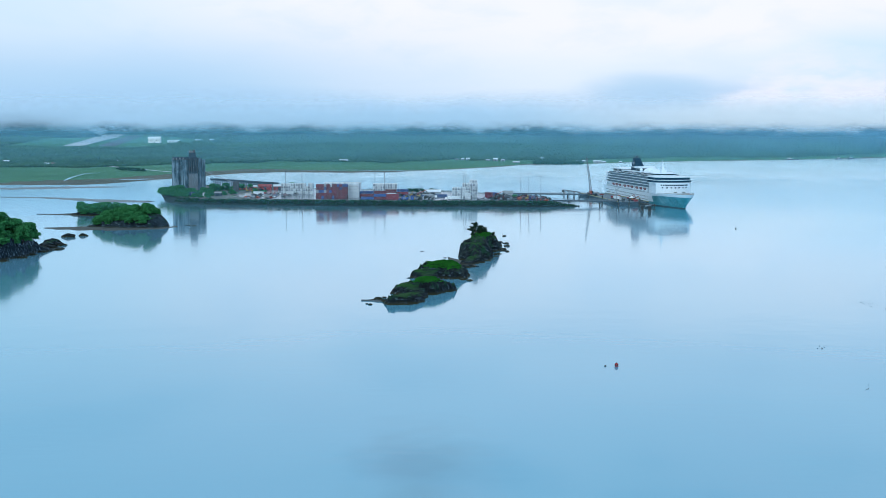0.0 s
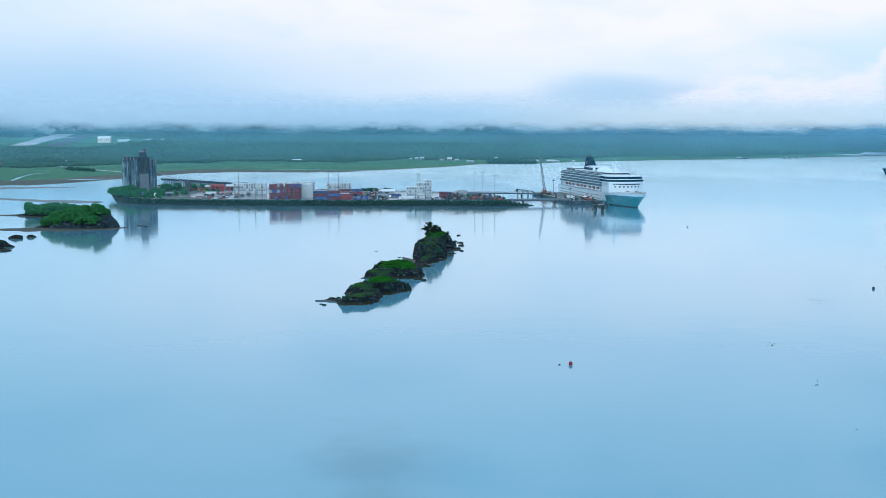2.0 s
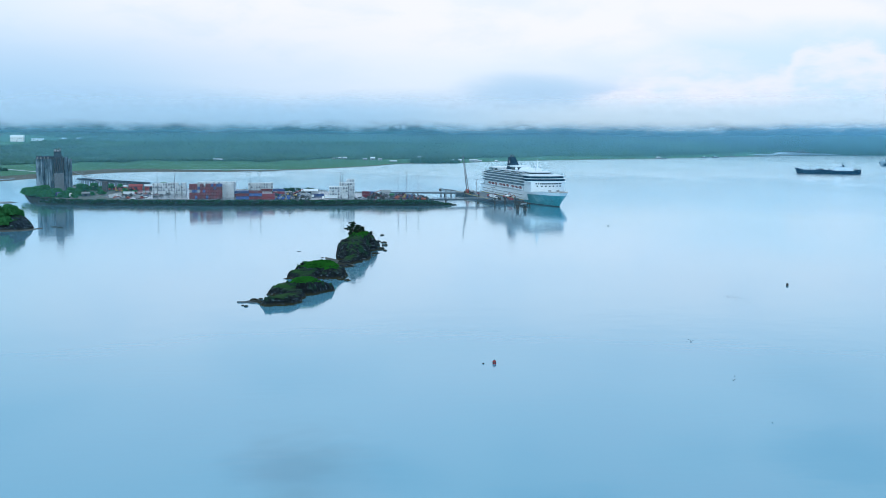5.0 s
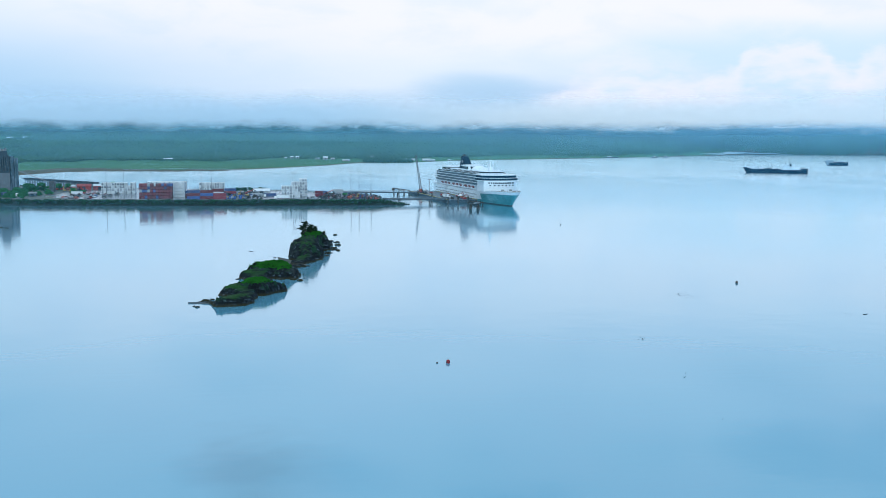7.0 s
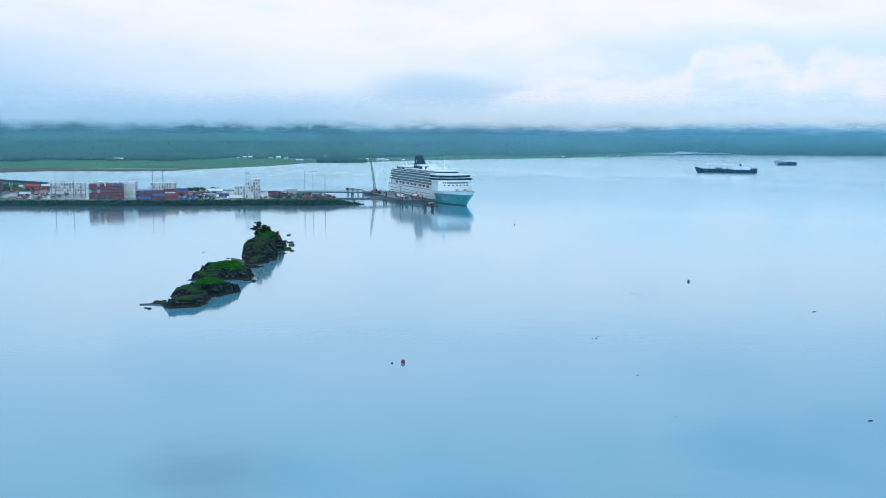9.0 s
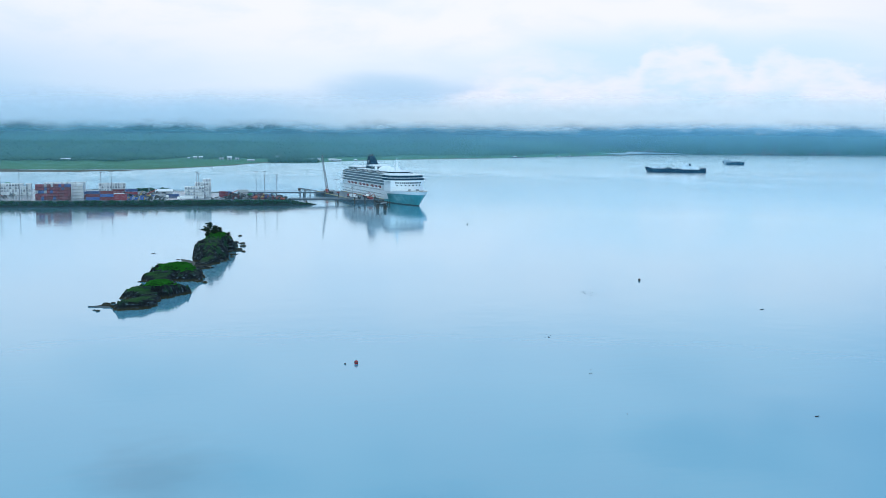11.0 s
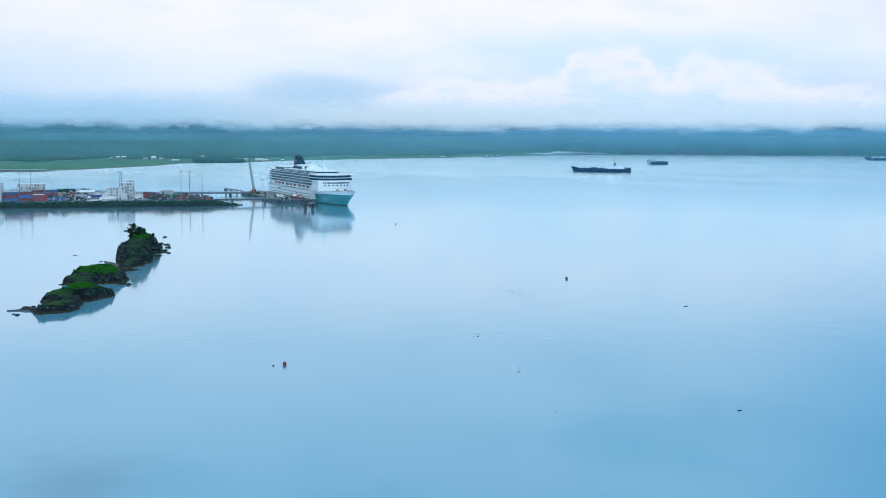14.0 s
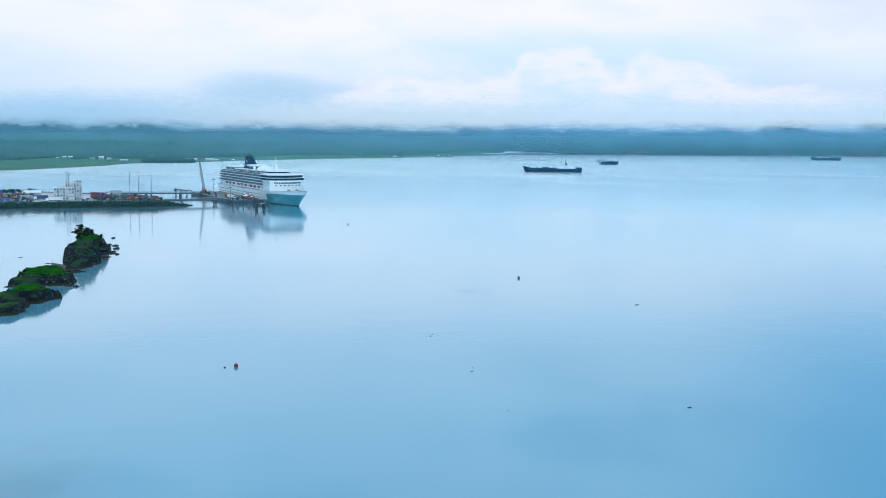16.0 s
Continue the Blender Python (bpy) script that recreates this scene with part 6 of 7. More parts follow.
part("mast_pole", a_rod((0, 73.5, 39.5), (0, 73.5, 44.5), 0.35, 0.15, 6), M["ship_white"], ship)
for x, z in ((-2.8, 37), (2.8, 37), (0, 41)):
    part("radome", lathe(bmesh.new(), [(0.25, z - 0.8), (0.7, z - 0.3), (0.85, z + 0.3), (0.55, z + 0.9), (0.1, z + 1.1)], (x, 71.5, 0), 12), M["ship_white"], ship)
for x, y in ((-6.5, 88), (6.5, 88), (-7, 128), (7, 132)):
    part("satellite_dome", lathe(bmesh.new(), [(1.0, 31.0), (1.6, 32.0), (1.6, 33.0), (1.0, 34.0), (0.1, 34.4)], (x, y, 0), 12), M["ship_white"], ship)
for s in (-1, 1):
    part("deck_rail", a_box(s * 15.7 - 0.06, s * 15.7 + 0.06, 70, SL - 26, 27.9, 29.0), M["shade"], ship)
    part("bow_bulwark", a_rod((s * 2.2, -9.5, 14.2), (s * 12.6, 14, 14.0), 0.25, 0.25, 6), M["ship_white"], ship)
for k, (z, y) in enumerate(((16.8, 250), (19.6, 247), (22.4, 244), (25.2, 241))):
    part("terrace", prism(bmesh.new(), deck_outline(y - 10, y + 9 - 1.5 * k, 15.4, 0.5, 4), z, z + 0.5), M["ship_white"], ship)
    part("terrace_glazing", prism(bmesh.new(), deck_outline(y - 12, y + 4 - 1.5 * k, 14.6, 0.5, 3), z + 0.5, z + 2.3), M["shade"], ship)
for y in (84, 104, 138, 152, 186, 206, 222):
    part("deck_locker", a_box(-12.5, -9.5, y - 3, y + 3, 28.3, 30.0 + 0.6 * (y % 3), bevel=0.2), M["box_grey"], ship)
for y in (158, 164):
    part("funnel_wing", a_box(-7.5, 7.5, y - 0.5, y + 0.5, 34.6, 35.2), M["ship_white"], ship)
part("foremast", a_rod((0, 8, 13.5), (0, 7, 21.0), 0.3, 0.15, 6), M["ship_white"], ship)
for x in (-4, 4):
    part("winch", a_box(x - 1.2, x + 1.2, 14, 17, 13.5, 15.0, bevel=0.2), M["steel"], ship)

# ---- floating dock beside the ship, with two ramps from the yard ----
DOCK = SHIP @ pose(-34.0, 22, 0)
dock = thing("floating_dock", DOCK, "long grey concrete floating dock on steel piles", "dock")
part("pontoon", a_box(-15, 15, 30, 215, -0.8, 3.4, bevel=0.2), M["concrete_dark"], dock)
part("dock_deck", a_box(-14.8, 14.8, 30.2, 214.8, 3.42, 3.6), M["deck_dark"], dock)
for s in (-14.9, 14.6):
    part("kerb", a_box(s, s + 0.3, 30.2, 214.8, 3.6, 4.1), M["yellow_worn"], dock)
for k in range(12):
    part("fender", a_box(15.02, 15.9, 36 + 14.5 * k, 39 + 14.5 * k, -0.5, 3.6, bevel=0.2), M["tyre"], dock)
for x, y in ((-16.2, 25), (-16.2, 95), (-16.2, 165), (-5, 28.5), (5, 28.5)):
    part("guide_pile", a_rod((x, y, -2), (x, y, 6.8), 0.7, 0.7, 10), M["pile"], dock)
part("finger", a_box(6, 13.5, 0, 29.8, 1.6, 2.6, bevel=0.1), M["pile"], dock, "dark timber finger pier")
for k in range(4):
    for x in (6.8, 12.7):
        part("finger_pile", a_rod((x, 2 + 8 * k, -2), (x, 2 + 8 * k, 3.4), 0.4, 0.4, 8), M["pile"], dock)
# mooring dolphins off the dock's end
for k, (x, y) in enumerate(((178, 938), (184, 934))):
    d = thing("mooring_dolphin", pose(x, y, 0), "dark pile cluster of a mooring dolphin", "dolphin", "mooring dolphins")
    for q in range(4):
        part("pile", a_rod((1.4 * math.cos(q * 1.57), 1.4 * math.sin(q * 1.57), -2), (0.7 * math.cos(q * 1.57), 0.7 * math.sin(q * 1.57), 4.6), 0.4, 0.4, 8), M["pile"], d)
    part("cap", a_box(-1.5, 1.5, -1.5, 1.5, 4.5, 5.3, bevel=0.15), M["dark_steel"], d)


walkway = thing("catwalk", pose(0, 0, 0), "narrow grey steel catwalk out to the mooring dolphins", "catwalk")
cw = DOCK @ Vector((9, 0, 3.8))
part("walkway", a_rod((cw.x, cw.y, 2.4), (181, 938, 4.9), 0.5, 0.7, 4), M["steel"], walkway)


def ramp_bridge(name, a, b, w, label, bents):
    a, b = Vector(a), Vector(b)
    ob = thing(name, pose(a.x, a.y, 0, 0, 0, math.degrees(math.atan2(b.y - a.y, b.x - a.x))), label, "bridge", "dock ramps")
    ln = (b - a).to_2d().length
    bm = bmesh.new()
    vs = [bm.verts.new((x, y, z + dz)) for x, z in ((0, a.z), (ln, b.z)) for y in (-w, w) for dz in (-1.4, 0)]
    for f in ((0, 2, 3, 1), (4, 5, 7, 6), (0, 1, 5, 4), (2, 6, 7, 3), (1, 3, 7, 5), (0, 4, 6, 2)):
        bm.faces.new([vs[i] for i in f])
    bmesh.ops.recalc_face_normals(bm, faces=bm.faces)
    part("bridge_deck", bm, M["deck_dark"], ob)
    for s in (-w, w):
        part("handrail", a_rod((0, s, a.z + 1.1), (ln, s, b.z + 1.1), 0.12, 0.12, 6), M["steel"], ob)
    for k in range(bents):
        t = (k + 0.5) / bents
        z = a.z + t * (b.z - a.z) - 1.4
        bm = bmesh.new()
        for s in (-0.7 * w, 0.7 * w):
            rod(bm, (t * ln, s, -2), (t * ln, s, z - 0.6), 0.45, 0.45, 8)
        box(bm, t * ln - 0.5, t * ln + 0.5, -w, w, z - 0.6, z)
        part("bent", bm, M["pile"], ob)
    return ob


dk = lambda x, y: (DOCK @ Vector((x, y, 0)))
p, q = dk(-15, 174), dk(-15, 42)
ramp_bridge("ramp_bridge", (72, 1166, 5.6), (p.x, p.y, 4.6), 3.8, "long steel ramp bridge from yard to floating dock", 2)
ramp_bridge("ramp_bridge", (108, 1024, 5.6), (q.x, q.y, 4.6), 3.8, "long steel ramp bridge from yard to floating dock", 2)

# hoist frame over the far ramp's outer end
hoist = thing("ramp_hoist", pose(144, 1178, 0, 0, 0, -1), "dark steel hoist frame over the end of a dock ramp", "hoist frame")
for x in (-8.5, -3, 3, 8.5):
    for y in (-5.0, 5.0):
        part("leg", a_rod((x, y, -2), (x, y, 8.6 - 0.14 * (x + 8.5)), 0.4, 0.35, 8), M["dark_steel"], hoist)
    part("crossbeam", a_box(x - 0.4, x + 0.4, -5.4, 5.4, 7.4 - 0.14 * (x + 8.5), 8.4 - 0.14 * (x + 8.5)), M["dark_steel"], hoist)
for y in (-5.0, 5.0):
    part("brace", a_rod((-8.5, y, 8.2), (8.5, y, 5.8), 0.3, 0.3, 6), M["dark_steel"], hoist)
    part("brace", a_rod((-8.5, y, 5.2), (-3, y, 7.6), 0.22, 0.22, 6), M["dark_steel"], hoist)
    part("brace", a_rod((-3, y, 5.0), (3, y, 6.6), 0.22, 0.22, 6), M["dark_steel"], hoist)
part("winch_cabin", a_box(-10.5, -7.8, -2.0, 2.0, 5.6, 8.4, bevel=0.15), M["pile"], hoist)

# mobile crane on the dock
c0 = DOCK @ pose(-11.5, 172, 3.6)
crane = thing("mobile_crane", c0, "red mobile crane with a tall lattice boom on the dock", "crane")
part("carrier", a_box(-1.5, 1.5, -6, 6, 0.8, 1.9, bevel=0.15), M["red"], crane)
part("upper_works", a_box(-1.6, 1.6, -2.6, 3.4, 2.0, 4.6, bevel=0.2), M["orange"], crane)
part("cab", a_box(0.5, 1.7, -3.6, -2.6, 2.1, 4.2, bevel=0.1), M["glass"], crane)
wheels(crane, [(s * 1.3, y) for s in (-1, 1) for y in (-4.8, -2.4, 2.4, 4.8)], 0.7, 0.5)
tip, foot = Vector((-5.0, 1.5, 42)), Vector((0, -1.0, 3.4))
bm = bmesh.new()
ax = (tip - foot).normalized()
sx = ax.cross(Vector((0, 1, 0))).normalized()
sy = ax.cross(sx)
for u, w in ((-1, -1), (1, -1), (1, 1), (-1, 1)):
    rod(bm, foot + 1.1 * (u * sx + w * sy), tip + 0.4 * (u * sx + w * sy), 0.26, 0.2, 5)
part("boom_chords", bm, M["steel_mast"], crane)
bm = bmesh.new()
N = 18
for k in range(N):
    t0, t1 = k / N, (k + 1) / N
    w0, w1 = 0.85 - 0.45 * t0, 0.85 - 0.45 * t1
    p0, p1 = foot.lerp(tip, t0), foot.lerp(tip, t1)
    for (u0, v0), (u1, v1) in (((-1, -1), (1, -1)), ((1, -1), (1, 1)), ((1, 1), (-1, 1)), ((-1, 1), (-1, -1))):
        rod(bm, p0 + w0 * (u0 * sx + v0 * sy), p1 + w1 * (u1 * sx + v1 * sy), 0.09, 0.09, 4)
part("boom_lacing", bm, M["steel_mast"], crane)
part("hoist_cable", a_rod(tip, (tip.x + 0.5, tip.y + 0.4, 12), 0.06, 0.06, 4), M["dark_steel"], crane)
part("pendant", a_rod(tip, (0, 3.0, 7.5), 0.07, 0.07, 4), M["dark_steel"], crane)
part("gantry", a_rod((0, 2.6, 4.4), (0, 3.0, 7.5), 0.25, 0.2, 6), M["red"], crane)

zd = 3.62
lorry("orange", DOCK @ pose(2, 96, zd, 0, 0, 5), "orange truck with a grey trailer on the dock", "box_grey")
lorry("white", DOCK @ pose(-6, 60, zd, 0, 0, 12), "white truck with a white trailer on the dock")
excavator("orange", DOCK @ pose(4, 46, zd, 0, 0, 60), "orange loading machine on the dock")
excavator("red", DOCK @ pose(8, 78, zd, 0, 0, 60), "red loading machine on the dock")
for k, (x, y, c) in enumerate(((-2, 66, "white"), (3, 52, "dark_steel"), (-4, 84, "red"), (6, 110, "white"), (-8, 150, "dark_steel"), (0, 160, "red"), (5, 120, "dark_steel"))):
    pickup(c, DOCK @ pose(x, y, zd, 0, 0, 20 * k))
for k, (x, y) in enumerate(((-10, 160), (-11, 172), (-6, 168), (-9, 180), (-12, 150), (-4, 182))):
    b = part("cargo_crate", a_box(-2.2, 2.2, -1.5, 1.5, 0, 2.2 + 0.4 * (k % 3), bevel=0.1), M[("dark_steel", "pile", "box_grey")[k % 3]])
    b.matrix_world = DOCK @ pose(x, y, zd - 0.02, 0, 0, 13 * k)
    tagged(b, "dark cargo crate standing on the dock", "crate", "dock cargo")
scrap = [(9, 36), (4, 38), (-8, 40), (10, 88), (-10, 74), (-3, 104), (8, 132)]
for k, (x, y) in enumerate(scrap):
    b = part("cargo_crate", a_box(-1.8, 1.8, -1.2, 1.2, 0, 1.6 + 0.4 * (k % 3), bevel=0.1), M[("dark_steel", "red", "pile", "steel")[k % 4]])
    b.matrix_world = DOCK @ pose(x, y, zd - 0.02, 0, 0, 31 * k)
    tagged(b, "dark cargo crate standing on the dock", "crate", "dock cargo")
gang = thing("gangway", SHIP @ pose(-20, 120, 3.6), "covered grey gangway between dock and ship", "gangway")
part("ramp", a_box(0, 4.5, -1, 1, 0.0, 2.6, bevel=0.1), M["box_grey"], gang)
tent = thing("canopy_tent", DOCK @ pose(6, 62, zd), "white canopy tent on the dock", "tent")
part("tent_roof", lathe(bmesh.new(), [(3.2, 2.4), (3.0, 2.7), (0.2, 4.2)], sides=4), M["white"], tent)
for x, y in ((-2.2, 0), (2.2, 0), (0, 2.2), (0, -2.2)):
    part("tent_pole", a_rod((x, y, 0), (x, y, 2.5), 0.08, 0.08, 5), M["steel"], tent)
for x, y, h in ((-13.5, 118, 17), (-13.5, 44, 12)):
    w = DOCK @ Vector((x, y, 3.6))
    tagged(lamp_mast(w.x, w.y, h, 3.6), "tall slim grey floodlight mast on the dock", "lamp mast", "dock lamp masts")

# ---- ships at anchor ----


def wedge_block(x0, x1, y0, y1, z0, z1, slope):
    """A deck block whose fore and after ends lean inwards."""
    bm = a_box(x0, x1, y0, y1, z0, z1)
    for v in bm.verts:
        if v.co.z > (z0 + z1) / 2:
            v.co.y += slope if v.co.y < (y0 + y1) / 2 else -slope
    return bm


def cargo_ship(name, m, ln, beam, free, label, house_at, mats=("hull_dark", "deck_white")):
    """A tanker or barge: a bluff dark hull with deck gear and a white deckhouse. Bow towards local -y."""
    ob = thing(name, m, label, "ship", "ships at anchor")
    vs, fs = [], []
    st = [0, 0.02, 0.06, 0.12, 0.3, 0.6, 0.88, 0.96, 1.0]
    wd = [0.05, 0.42, 0.75, 0.97, 1, 1, 1, 0.93, 0.8]
    zs = [-2, 1, free]
    for s in (-1, 1):
        for t, w in zip(st, wd):
            for z in zs:
                sheer = (3.4 * max(0, 1 - t / 0.12) + 1.2 * max(0, (t - 0.6) / 0.4)) if z == free else 0
                fl = w if z > 1 else w * (0.86 if t < 0.1 or t > 0.9 else 1)
                vs.append((s * fl * beam / 2, t * ln - (5.5 * (z > 1) * (t < 0.01)) - 2.0 * (z > 1) * (t == 0.02), z + sheer))
    n, k = len(st), 3
    for s in (0, 1):
        for i in range(n - 1):
            for j in range(2):
                q = (s * n * k + i * k + j, s * n * k + (i + 1) * k + j, s * n * k + (i + 1) * k + j + 1, s * n * k + i * k + j + 1)
                fs.append(q if s else q[::-1])
    for i in range(n - 1):
        fs.append((i * k + 2, (i + 1) * k + 2, n * k + (i + 1) * k + 2, n * k + i * k + 2))
    for j in range(2):
        fs.append(((n - 1) * k + j, (n - 1) * k + j + 1, n * k + (n - 1) * k + j + 1, n * k + (n - 1) * k + j))
    link("hull", vs, fs, M[mats[0]], ob)
    h = house_at * ln
    b = beam / 2
    house = part("deckhouse", a_box(-b * 0.8, b * 0.8, h, h + 0.12 * ln, free - 0.2, free + 5.5, bevel=0.3), M[mats[1]], ob)
    part("bridge", a_box(-b * 0.95, b * 0.95, h + 0.01 * ln, h + 0.08 * ln, free + 5.5, free + 8.2, bevel=0.2), M[mats[1]], house)
    part("bridge_window", a_box(-b * 0.85, b * 0.85, h + 0.01 * ln - 0.1, h + 0.05 * ln, free + 6.4, free + 7.4), M["glass"], house)
    part("stack", a_box(-1.6, 1.6, h + 0.1 * ln, h + 0.13 * ln, free + 5, free + 10, bevel=0.3), M["navy"], ob)
    part("mast", a_rod((0, h + 0.03 * ln, free + 8), (0, h + 0.03 * ln, free + 15), 0.5, 0.25, 6), M["steel_mast"], ob)
    for q in range(6):
        y = (0.14 + 0.1 * q) * ln
        part("hatch", a_box(-b * 0.55, b * 0.55, y, y + 0.07 * ln, free - 0.1, free + 2.2 + 1.2 * (q % 2), bevel=0.2), M[("deck_white", "deck_white", "hull_blue")[q % 3]], ob)
    for s in (-0.5, 0, 0.5):
        part("deck_pipe", a_rod((s * b, 0.1 * ln, free + 1.4), (s * b, h, free + 1.4), 0.45, 0.45, 6), M["steel"], ob)
    part("derrick", a_rod((0, 0.45 * ln, free), (0, 0.42 * ln, free + 9), 0.5, 0.3, 6), M["steel_mast"], ob)
    for q in range(5):
        y = (0.09 + 0.17 * q) * ln
        part("vent_house", a_box(b * (0.1 - 0.2 * (q % 3)) - 2.2, b * (0.1 - 0.2 * (q % 3)) + 2.2, y, y + 0.035 * ln, free, free + 3.4 + (q % 2), bevel=0.2), M[mats[1]], ob)
    part("bulwark", a_box(-b * 0.97, -b * 0.93, 0.12 * ln, 0.88 * ln, free - 0.2, free + 0.5), M[mats[0]], ob)
    part("forecastle", a_box(-b * 0.4, b * 0.4, 0.03 * ln, 0.08 * ln, free + 0.5, free + 3.6, bevel=0.3), M[mats[1]], ob)
    part("fore_mast", a_rod((0, 0.05 * ln, free + 3), (0, 0.05 * ln, free + 9), 0.35, 0.2, 6), M["steel_mast"], ob)
    if ln < 60:
        part("accommodation", a_box(-b * 0.96, b * 0.96, -1.0, 0.32 * ln, 1.0, free + 6.5, bevel=0.5), M["haze_grey"], ob, "blue-grey accommodation block")
        part("deck_cargo", a_box(-b * 0.7, b * 0.7, 0.45 * ln, 0.8 * ln, free, free + 1.8, bevel=0.2), M["hull_dark"], ob)
    if ln > 100:
        part("poop", wedge_block(-b * 1.01, b * 1.01, 0.60 * ln, 0.93 * ln, free - 1.2, free + 2.6, 5.0), M[mats[1]], ob)
        part("side_house", wedge_block(-b * 0.7, b * 0.7, 0.70 * ln, 0.86 * ln, free + 2.5, free + 4.6, 2.0), M[mats[1]], ob)
        part("winch_house", wedge_block(-b * 0.8, b * 0.8, 0.09 * ln, 0.22 * ln, free - 0.1, free + 4.6, 4.0), M[mats[1]], ob)
        part("boat_deck", a_box(-b * 0.8, b * 0.8, 0.9 * ln, 0.95 * ln, free - 0.1, free + 2.6, bevel=0.3), M["box_grey"], ob)
        part("aerial", a_rod((0, 0.72 * ln, free + 8), (0, 0.72 * ln, free + 17), 0.45, 0.2, 6), M["dark_steel"], ob)
    return ob


cargo_ship("tanker", pose(912, 1932, 0, 0, 0, -128), 114, 24, 8.0, "dark-hulled tanker with white deck gear at anchor", 0.62)
cargo_ship("supply_ship", pose(1381, 2467, 0, 0, 0, -122), 50, 20, 7.5, "small dark-hulled supply ship with a pale house", 0.08)
cargo_ship("barge", pose(2431, 2889, 0, 0, 0, -133), 92, 26, 9.0, "long dark cargo barge at anchor far off", 0.05, ("hull_dark", "hull_blue"))

# ---- buoys and drifting things on the water ----


def buoy(x, y, paint, label, s=1.0):
    ob = thing("mooring_buoy", pose(x, y, 0), label, "buoy", "mooring buoys")
    part("float", lathe(bmesh.new(), [(0.5 * s, -0.6 * s), (0.95 * s, -0.2 * s), (1.0 * s, 0.4 * s), (1.0 * s, 1.2 * s), (0.7 * s, 1.7 * s), (0.2 * s, 1.85 * s)], sides=16), M[paint], ob)
    part("band", lathe(bmesh.new(), [(1.03 * s, 0.55 * s), (1.05 * s, 0.6 * s), (1.05 * s, 0.85 * s), (1.03 * s, 0.9 * s)], sides=16), M["dark_steel"], ob)
    part("ring", a_rod((0, 0, 1.8 * s), (0, 0, 2.2 * s), 0.14 * s, 0.14 * s, 6), M["dark_steel"], ob)


buoy(48.1, 286.5, "buoy_red", "red mooring buoy floating on calm water", 0.52)
buoy(209.5, 749, "pile", "dark round mooring buoy on calm water", 0.45)
buoy(200, 430, "pile", "dark round mooring buoy on calm water", 0.52)
part_f = part("small_float", lathe(bmesh.new(), [(0.15, -0.2), (0.3, 0.0), (0.25, 0.25), (0.05, 0.32)], sides=10), M["pile"])
part_f.location = (45.0, 286.5, 0)
tagged(part_f, "small dark float tethered beside the red buoy", "float")


def drift(x, y, n, spread, seed):
    """A few dark fronds and sticks floating together."""
    r_ = np.random.default_rng(seed)
    bm = bmesh.new()
    for _ in range(n):
        px, py, a, l = spread * r_.normal(), 2.4 * spread * r_.normal(), r_.random() * 6.28, 0.1 + 0.25 * r_.random()
        rod(bm, (px, py, -0.02), (px + 1.2 * l * math.cos(a), py + 1.2 * l * math.sin(a), 0.12), 0.11, 0.06, 5)
    ob = part("kelp_patch", bm, M["wood"])
    ob.location = (x, y, 0)
    return tagged(ob, "scattered dark kelp and driftwood floating on calm water", "kelp", kind="stuff")


drift(163, 400, 20, 2.6, 0)
drift(114, 312, 6, 1.6, 1)
drift(107, 261, 4, 1.0, 2)
drift(162, 372, 1, 0.5, 3)
drift(198, 350, 1, 0.5, 4)
drift(277, 399, 1, 0.4, 5)
drift(290, 395, 1, 0.4, 6)
drift(99, 218, 1, 0.4, 7)
drift(206, 348, 2, 1.0, 8)
for x, y, ln, a in ((210, 345, 2.0, 8), (140, 206, 1.0, -20), (-11.9, 594, 2.2, 5)):
    ob = part("drift_log", a_rod((-ln / 2, 0, 0.05), (ln / 2, 0.3, 0.12), 0.13, 0.09, 7), M["wood"])
    ob.matrix_world = pose(x, y, 0, 0, 0, a)
    tagged(ob, "dark drift log floating on calm water", "log", "drift logs")

# ---- airfield and houses on the far shore ----


def ground_at(x, y):
    az, r = math.degrees(math.atan2(x, y)), math.hypot(x, y)
    return land_height(az, r, shore_at(az))


def strip(name, line, mat, label, category, lift=0.5):
    """A band of ground laid along a line of (x, y, half width), following the land."""
    rows = []
    for (ax, ay, aw), (bx, by, bw) in zip(line, line[1:]):
        for k in range(12):
            t = k / 12
            rows.append((ax + t * (bx - ax), ay + t * (by - ay), aw + t * (bw - aw)))
    rows.append(line[-1])
    rows = rows[::4] if len(rows) > 80 else rows
    verts, faces = [], []
    for k, (x, y, w) in enumerate(rows):
        dx, dy = rows[min(k + 1, len(rows) - 1)][0] - rows[max(k - 1, 0)][0], rows[min(k + 1, len(rows) - 1)][1] - rows[max(k - 1, 0)][1]
        n = math.hypot(dx, dy)
        for q in (-1, -0.5, 0, 0.5, 1):
            px, py = x - dy / n * q * w, y + dx / n * q * w
            verts.append((px, py, ground_at(px, py) + lift))
    for k in range(len(rows) - 1):
        for j in range(4):
            a = 5 * k + j
            faces.append((a, a + 5, a + 6, a + 1))
    return tagged(link(name, verts, faces, mat), label, category, kind="structure")


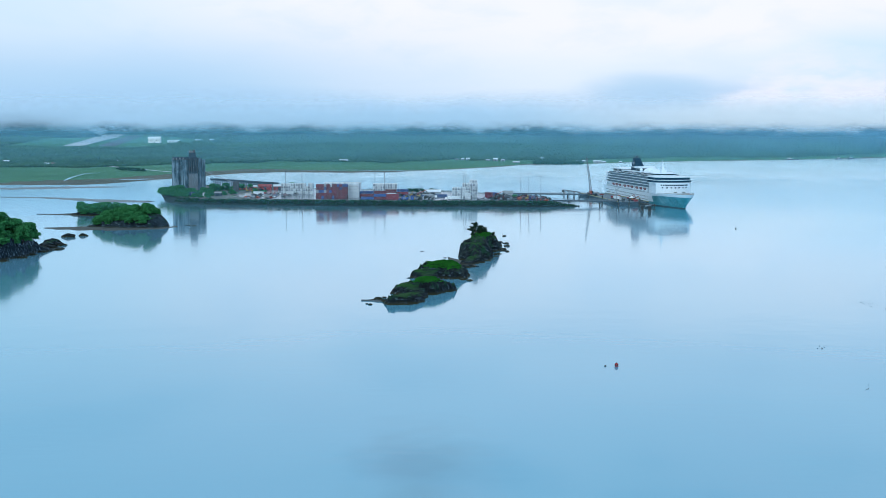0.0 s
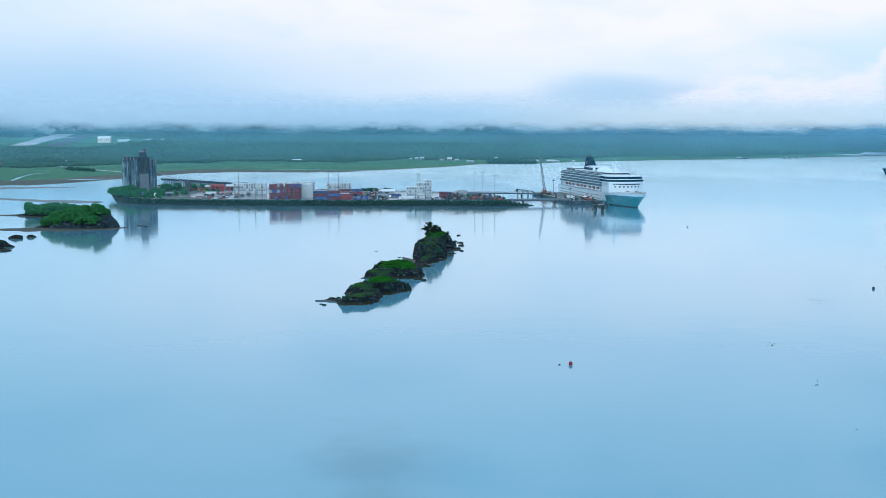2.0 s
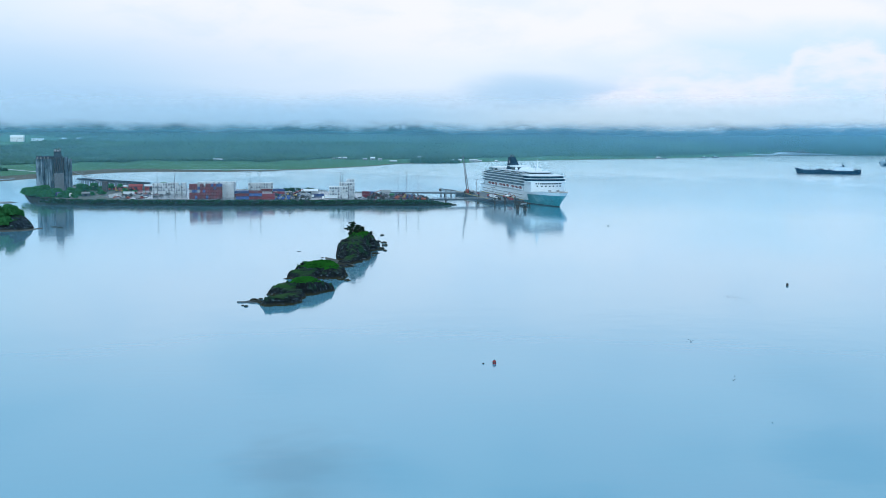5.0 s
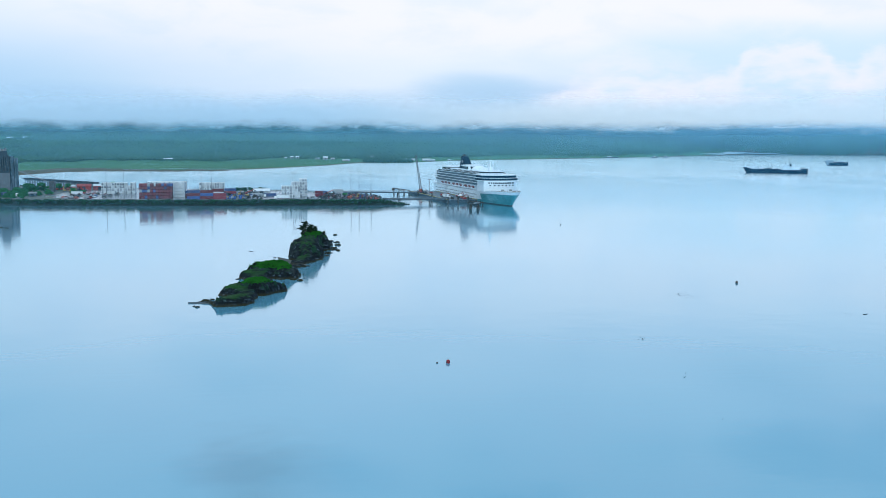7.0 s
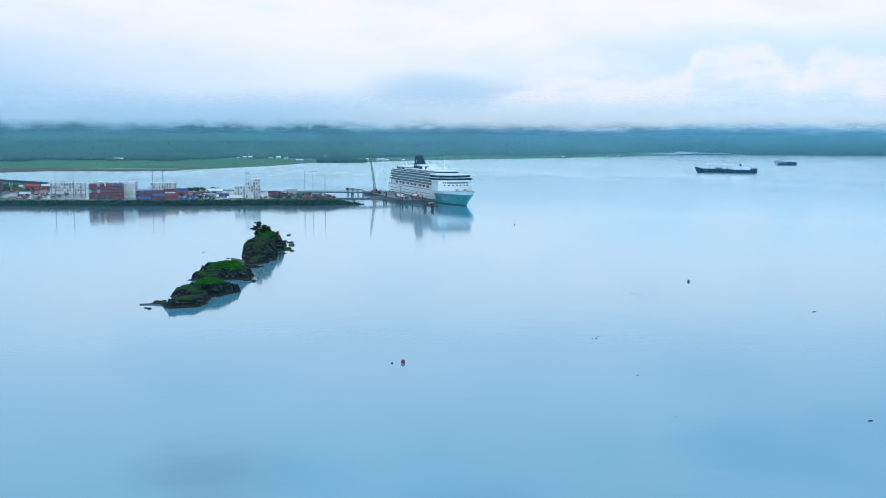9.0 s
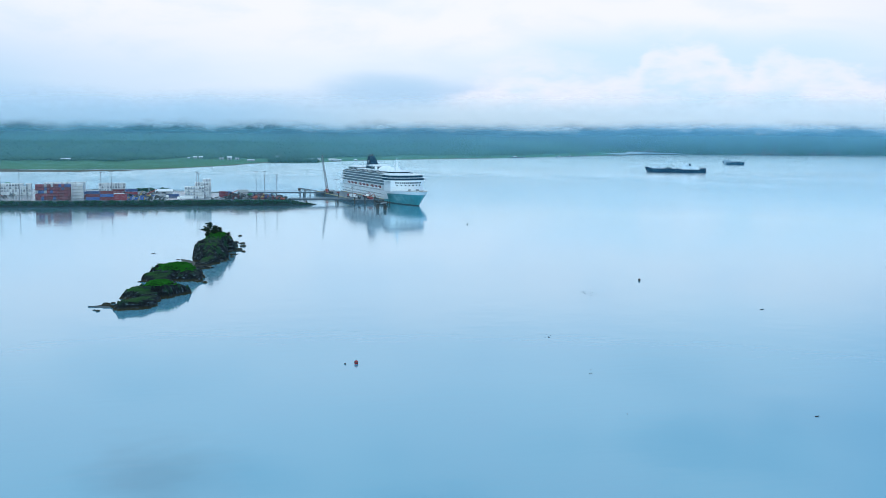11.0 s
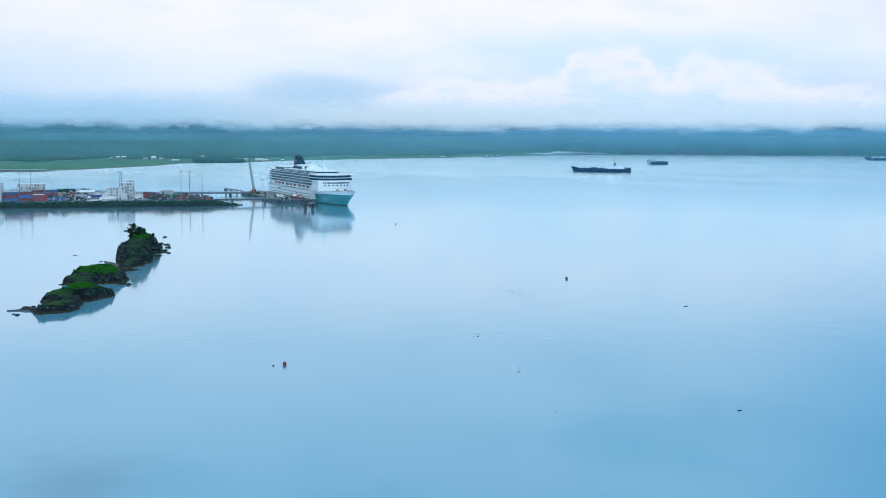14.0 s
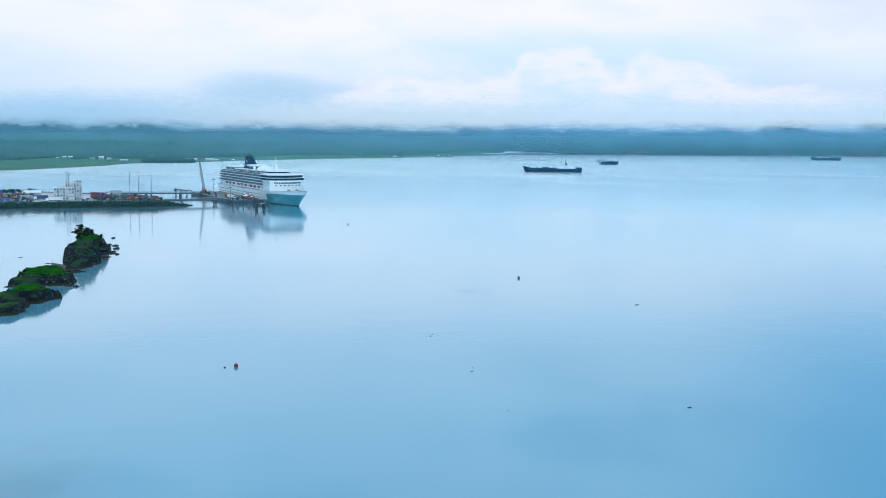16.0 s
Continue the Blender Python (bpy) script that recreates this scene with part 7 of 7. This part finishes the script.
strip("runway", [(-1312, 3740, 34), (-1370, 4160, 38), (-1424, 4600, 46)], M["runway"], "pale grey asphalt runway of a small airfield", "runway", 1.4)
strip("taxiway", [(-1200, 3760, 30), (-1260, 4160, 30), (-1320, 4540, 30)], M["asphalt_far"], "dark grey taxiway beside the runway", "taxiway", 1.2)
strip("apron", [(-1385, 4330, 14), (-1300, 4340, 14)], M["runway"], "pale asphalt link to the runway", "taxiway", 1.8)
strip("road", [(-658, 2307, 4), (-600, 2200, 5), (-535, 2091, 5), (-480, 2060, 4)], M["runway"], "pale gravel road across the meadow", "road", 0.4)
strip("road", [(-943, 2677, 5), (-862, 2660, 6), (-775, 2514, 6), (-720, 2420, 4)], M["runway"], "pale gravel track below the woods", "road", 0.4)
strip("stream", [(-590, 1640, 1), (-604, 1690, 3), (-634, 1800, 3.5), (-648, 1860, 1)], M["water"], "narrow tidal stream in the meadow", "stream", 0.35)
strip("stream", [(-648, 1860, 2), (-676, 1986, 3), (-671, 2057, 2)], M["water"], "thin tidal creek in the meadow", "stream", 0.35)
strip("stream", [(-520, 1690, 3), (-497, 1722, 7), (-482, 1750, 4)], M["water"], "tidal pool in the meadow", "stream", 0.5)
strip("stream", [(-420, 1690, 3), (-400, 1750, 4), (-380, 1800, 2)], M["water"], "tidal pool at the marsh edge", "stream", 0.5)
strip("stream", [(-300, 2230, 3), (-200, 2240, 9), (-90, 2235, 6), (-40, 2260, 2)], M["water"], "shallow tidal channel behind the mud flat", "stream", 0.5)
hedge = [(-708 + 84 * q + 5 * rng.normal(), 2308 - 148 * q + 12 * rng.normal(), 2.0 + 2.5 * rng.random(), 3.0 + 2.5 * rng.random()) for q in np.linspace(0, 1, 26)]
v, f = leaf_cloud(rng, hedge, 1.1, 5)
tagged(link("hedge", v, f, M["scrub"]), "dark hedge of scrub standing in the meadow", "scrub", kind="stuff")
# braided channels, and pale strips standing in for far water, where the river meets the head of the bay


def shoreline(az0, az1, inland, width, ragged=0.0):
    rows = []
    for k in range(int((az1 - az0) / 0.4) + 1):
        az = az0 + 0.4 * k
        near, far = inland if isinstance(inland, tuple) else (inland, inland)
        r = shore_at(az) + near + (far - near) * k * 0.4 / (az1 - az0) + ragged * rough(az * 1.7, 8.0)
        end = min(1.0, (az - az0) / 1.2 + 0.08, (az1 - az) / 1.2 + 0.08)
        rows.append((r * math.sin(radians(az)), r * math.cos(radians(az)), width * end * (0.8 + 0.5 * abs(rough(az * 2.3, 4.0)))))
    return rows


for az0, az1, inland, width, ragged in ((18.0, 23.0, 10, 8, 10), (22.4, 27.2, 20, 6, 4), (25.0, 46.0, 14, 9, 4)):
    strip("stream", shoreline(az0, az1, inland, width, ragged), M["water"], "shallow braided channel on the tidal flats", "stream", 0.8)


# pale strips replace far bright water; its sky reflection is in their colour
for az0, az1, inland, width, ragged in ((22.8, 27.8, (120, 20), 9, 10), (23.4, 26.4, (74, 40), 6, 8), (27.4, 46.0, 12, 8, 4)):
    strip("tidal_flat", shoreline(az0, az1, inland, width, ragged), M["pale_water"], "pale strips standing in for bright water at the head of the bay", "tidal flat", 1.6)


def far_house(x, y, w, d, h, rz, wall, roof, label, group="shore houses"):
    return shed(x, y, w, d, h, rz, wall, roof, label, ground_at(x, y) + 0.2, "house", group, "house")


far_house(-1092, 4000, 46, 24, 17, 4, "white", "white", "large white aircraft hangar at the airfield", "airfield buildings")
far_house(-1034, 4050, 44, 14, 6, 4, "white", "roof", "long white airfield terminal building", "airfield buildings")
far_house(-985, 4240, 22, 12, 4, 0, "white", "roof", "white airfield store beside the trees", "airfield buildings")
far_house(-930, 4250, 16, 10, 4, 20, "white", "roof", "white airfield store beside the trees", "airfield buildings")
for x, y, w, d, h, rz, roof in [(-1168, 2820, 22, 12, 7, 5, "white"), (-1160, 2800, 14, 10, 6, 5, "roof"), (-1030, 2740, 16, 10, 6, 10, "white"), (-1018, 2752, 12, 9, 6, 0, "red"), (-905, 2915, 16, 9, 6, -8, "white"), (-880, 2930, 12, 8, 5, 20, "roof"),
                                  (-640, 2500, 7, 6, 4, 0, "white"), (-284, 3010, 38, 12, 6, 4, "white"), (58, 3100, 14, 10, 7, 0, "white"), (74, 3104, 16, 10, 7, 4, "white"), (40, 3090, 9, 8, 5, 0, "roof"),
                                  (152, 3040, 20, 16, 10, 0, "white"), (172, 3030, 16, 10, 6, 8, "roof"), (130, 3050, 18, 9, 5, 0, "roof"), (205, 2950, 30, 10, 4.5, -4, "roof"), (296, 3140, 15, 10, 7, 0, "white"),
                                  (386, 3020, 12, 10, 6, 0, "white"), (402, 3024, 18, 10, 6, 5, "white"), (448, 3060, 36, 14, 7, -3, "roof"), (522, 3100, 12, 10, 5, 0, "white"), (470, 3075, 16, 10, 5, 0, "roof")]:
    far_house(x, y, 0.65 * w, 0.7 * d, 0.6 * h, rz, "box_grey", roof, "pale house with a metal roof on the far shore")
# small jetty and work boats under the far bank
for x, y, ln, rz in ((1190, 3615, 60, -20), (1385, 3690, 34, 30), (1440, 3720, 26, 10)):
    b = thing("work_boat", pose(x, y, 0, 0, 0, 90 + rz), "dark work boat moored below the far bank", "boat", "far boats")
    part("hull", a_box(-4, 4, -ln / 2, ln / 2, -1, 3, bevel=0.8), M["hull_dark"], b)
    part("cabin", a_box(-2.5, 2.5, -ln * 0.1, ln * 0.15, 3, 6.5, bevel=0.3), M["white"], b)
    part("mast", a_rod((0, 0, 6), (0, 0, 16), 0.3, 0.2, 6), M["steel_mast"], b)
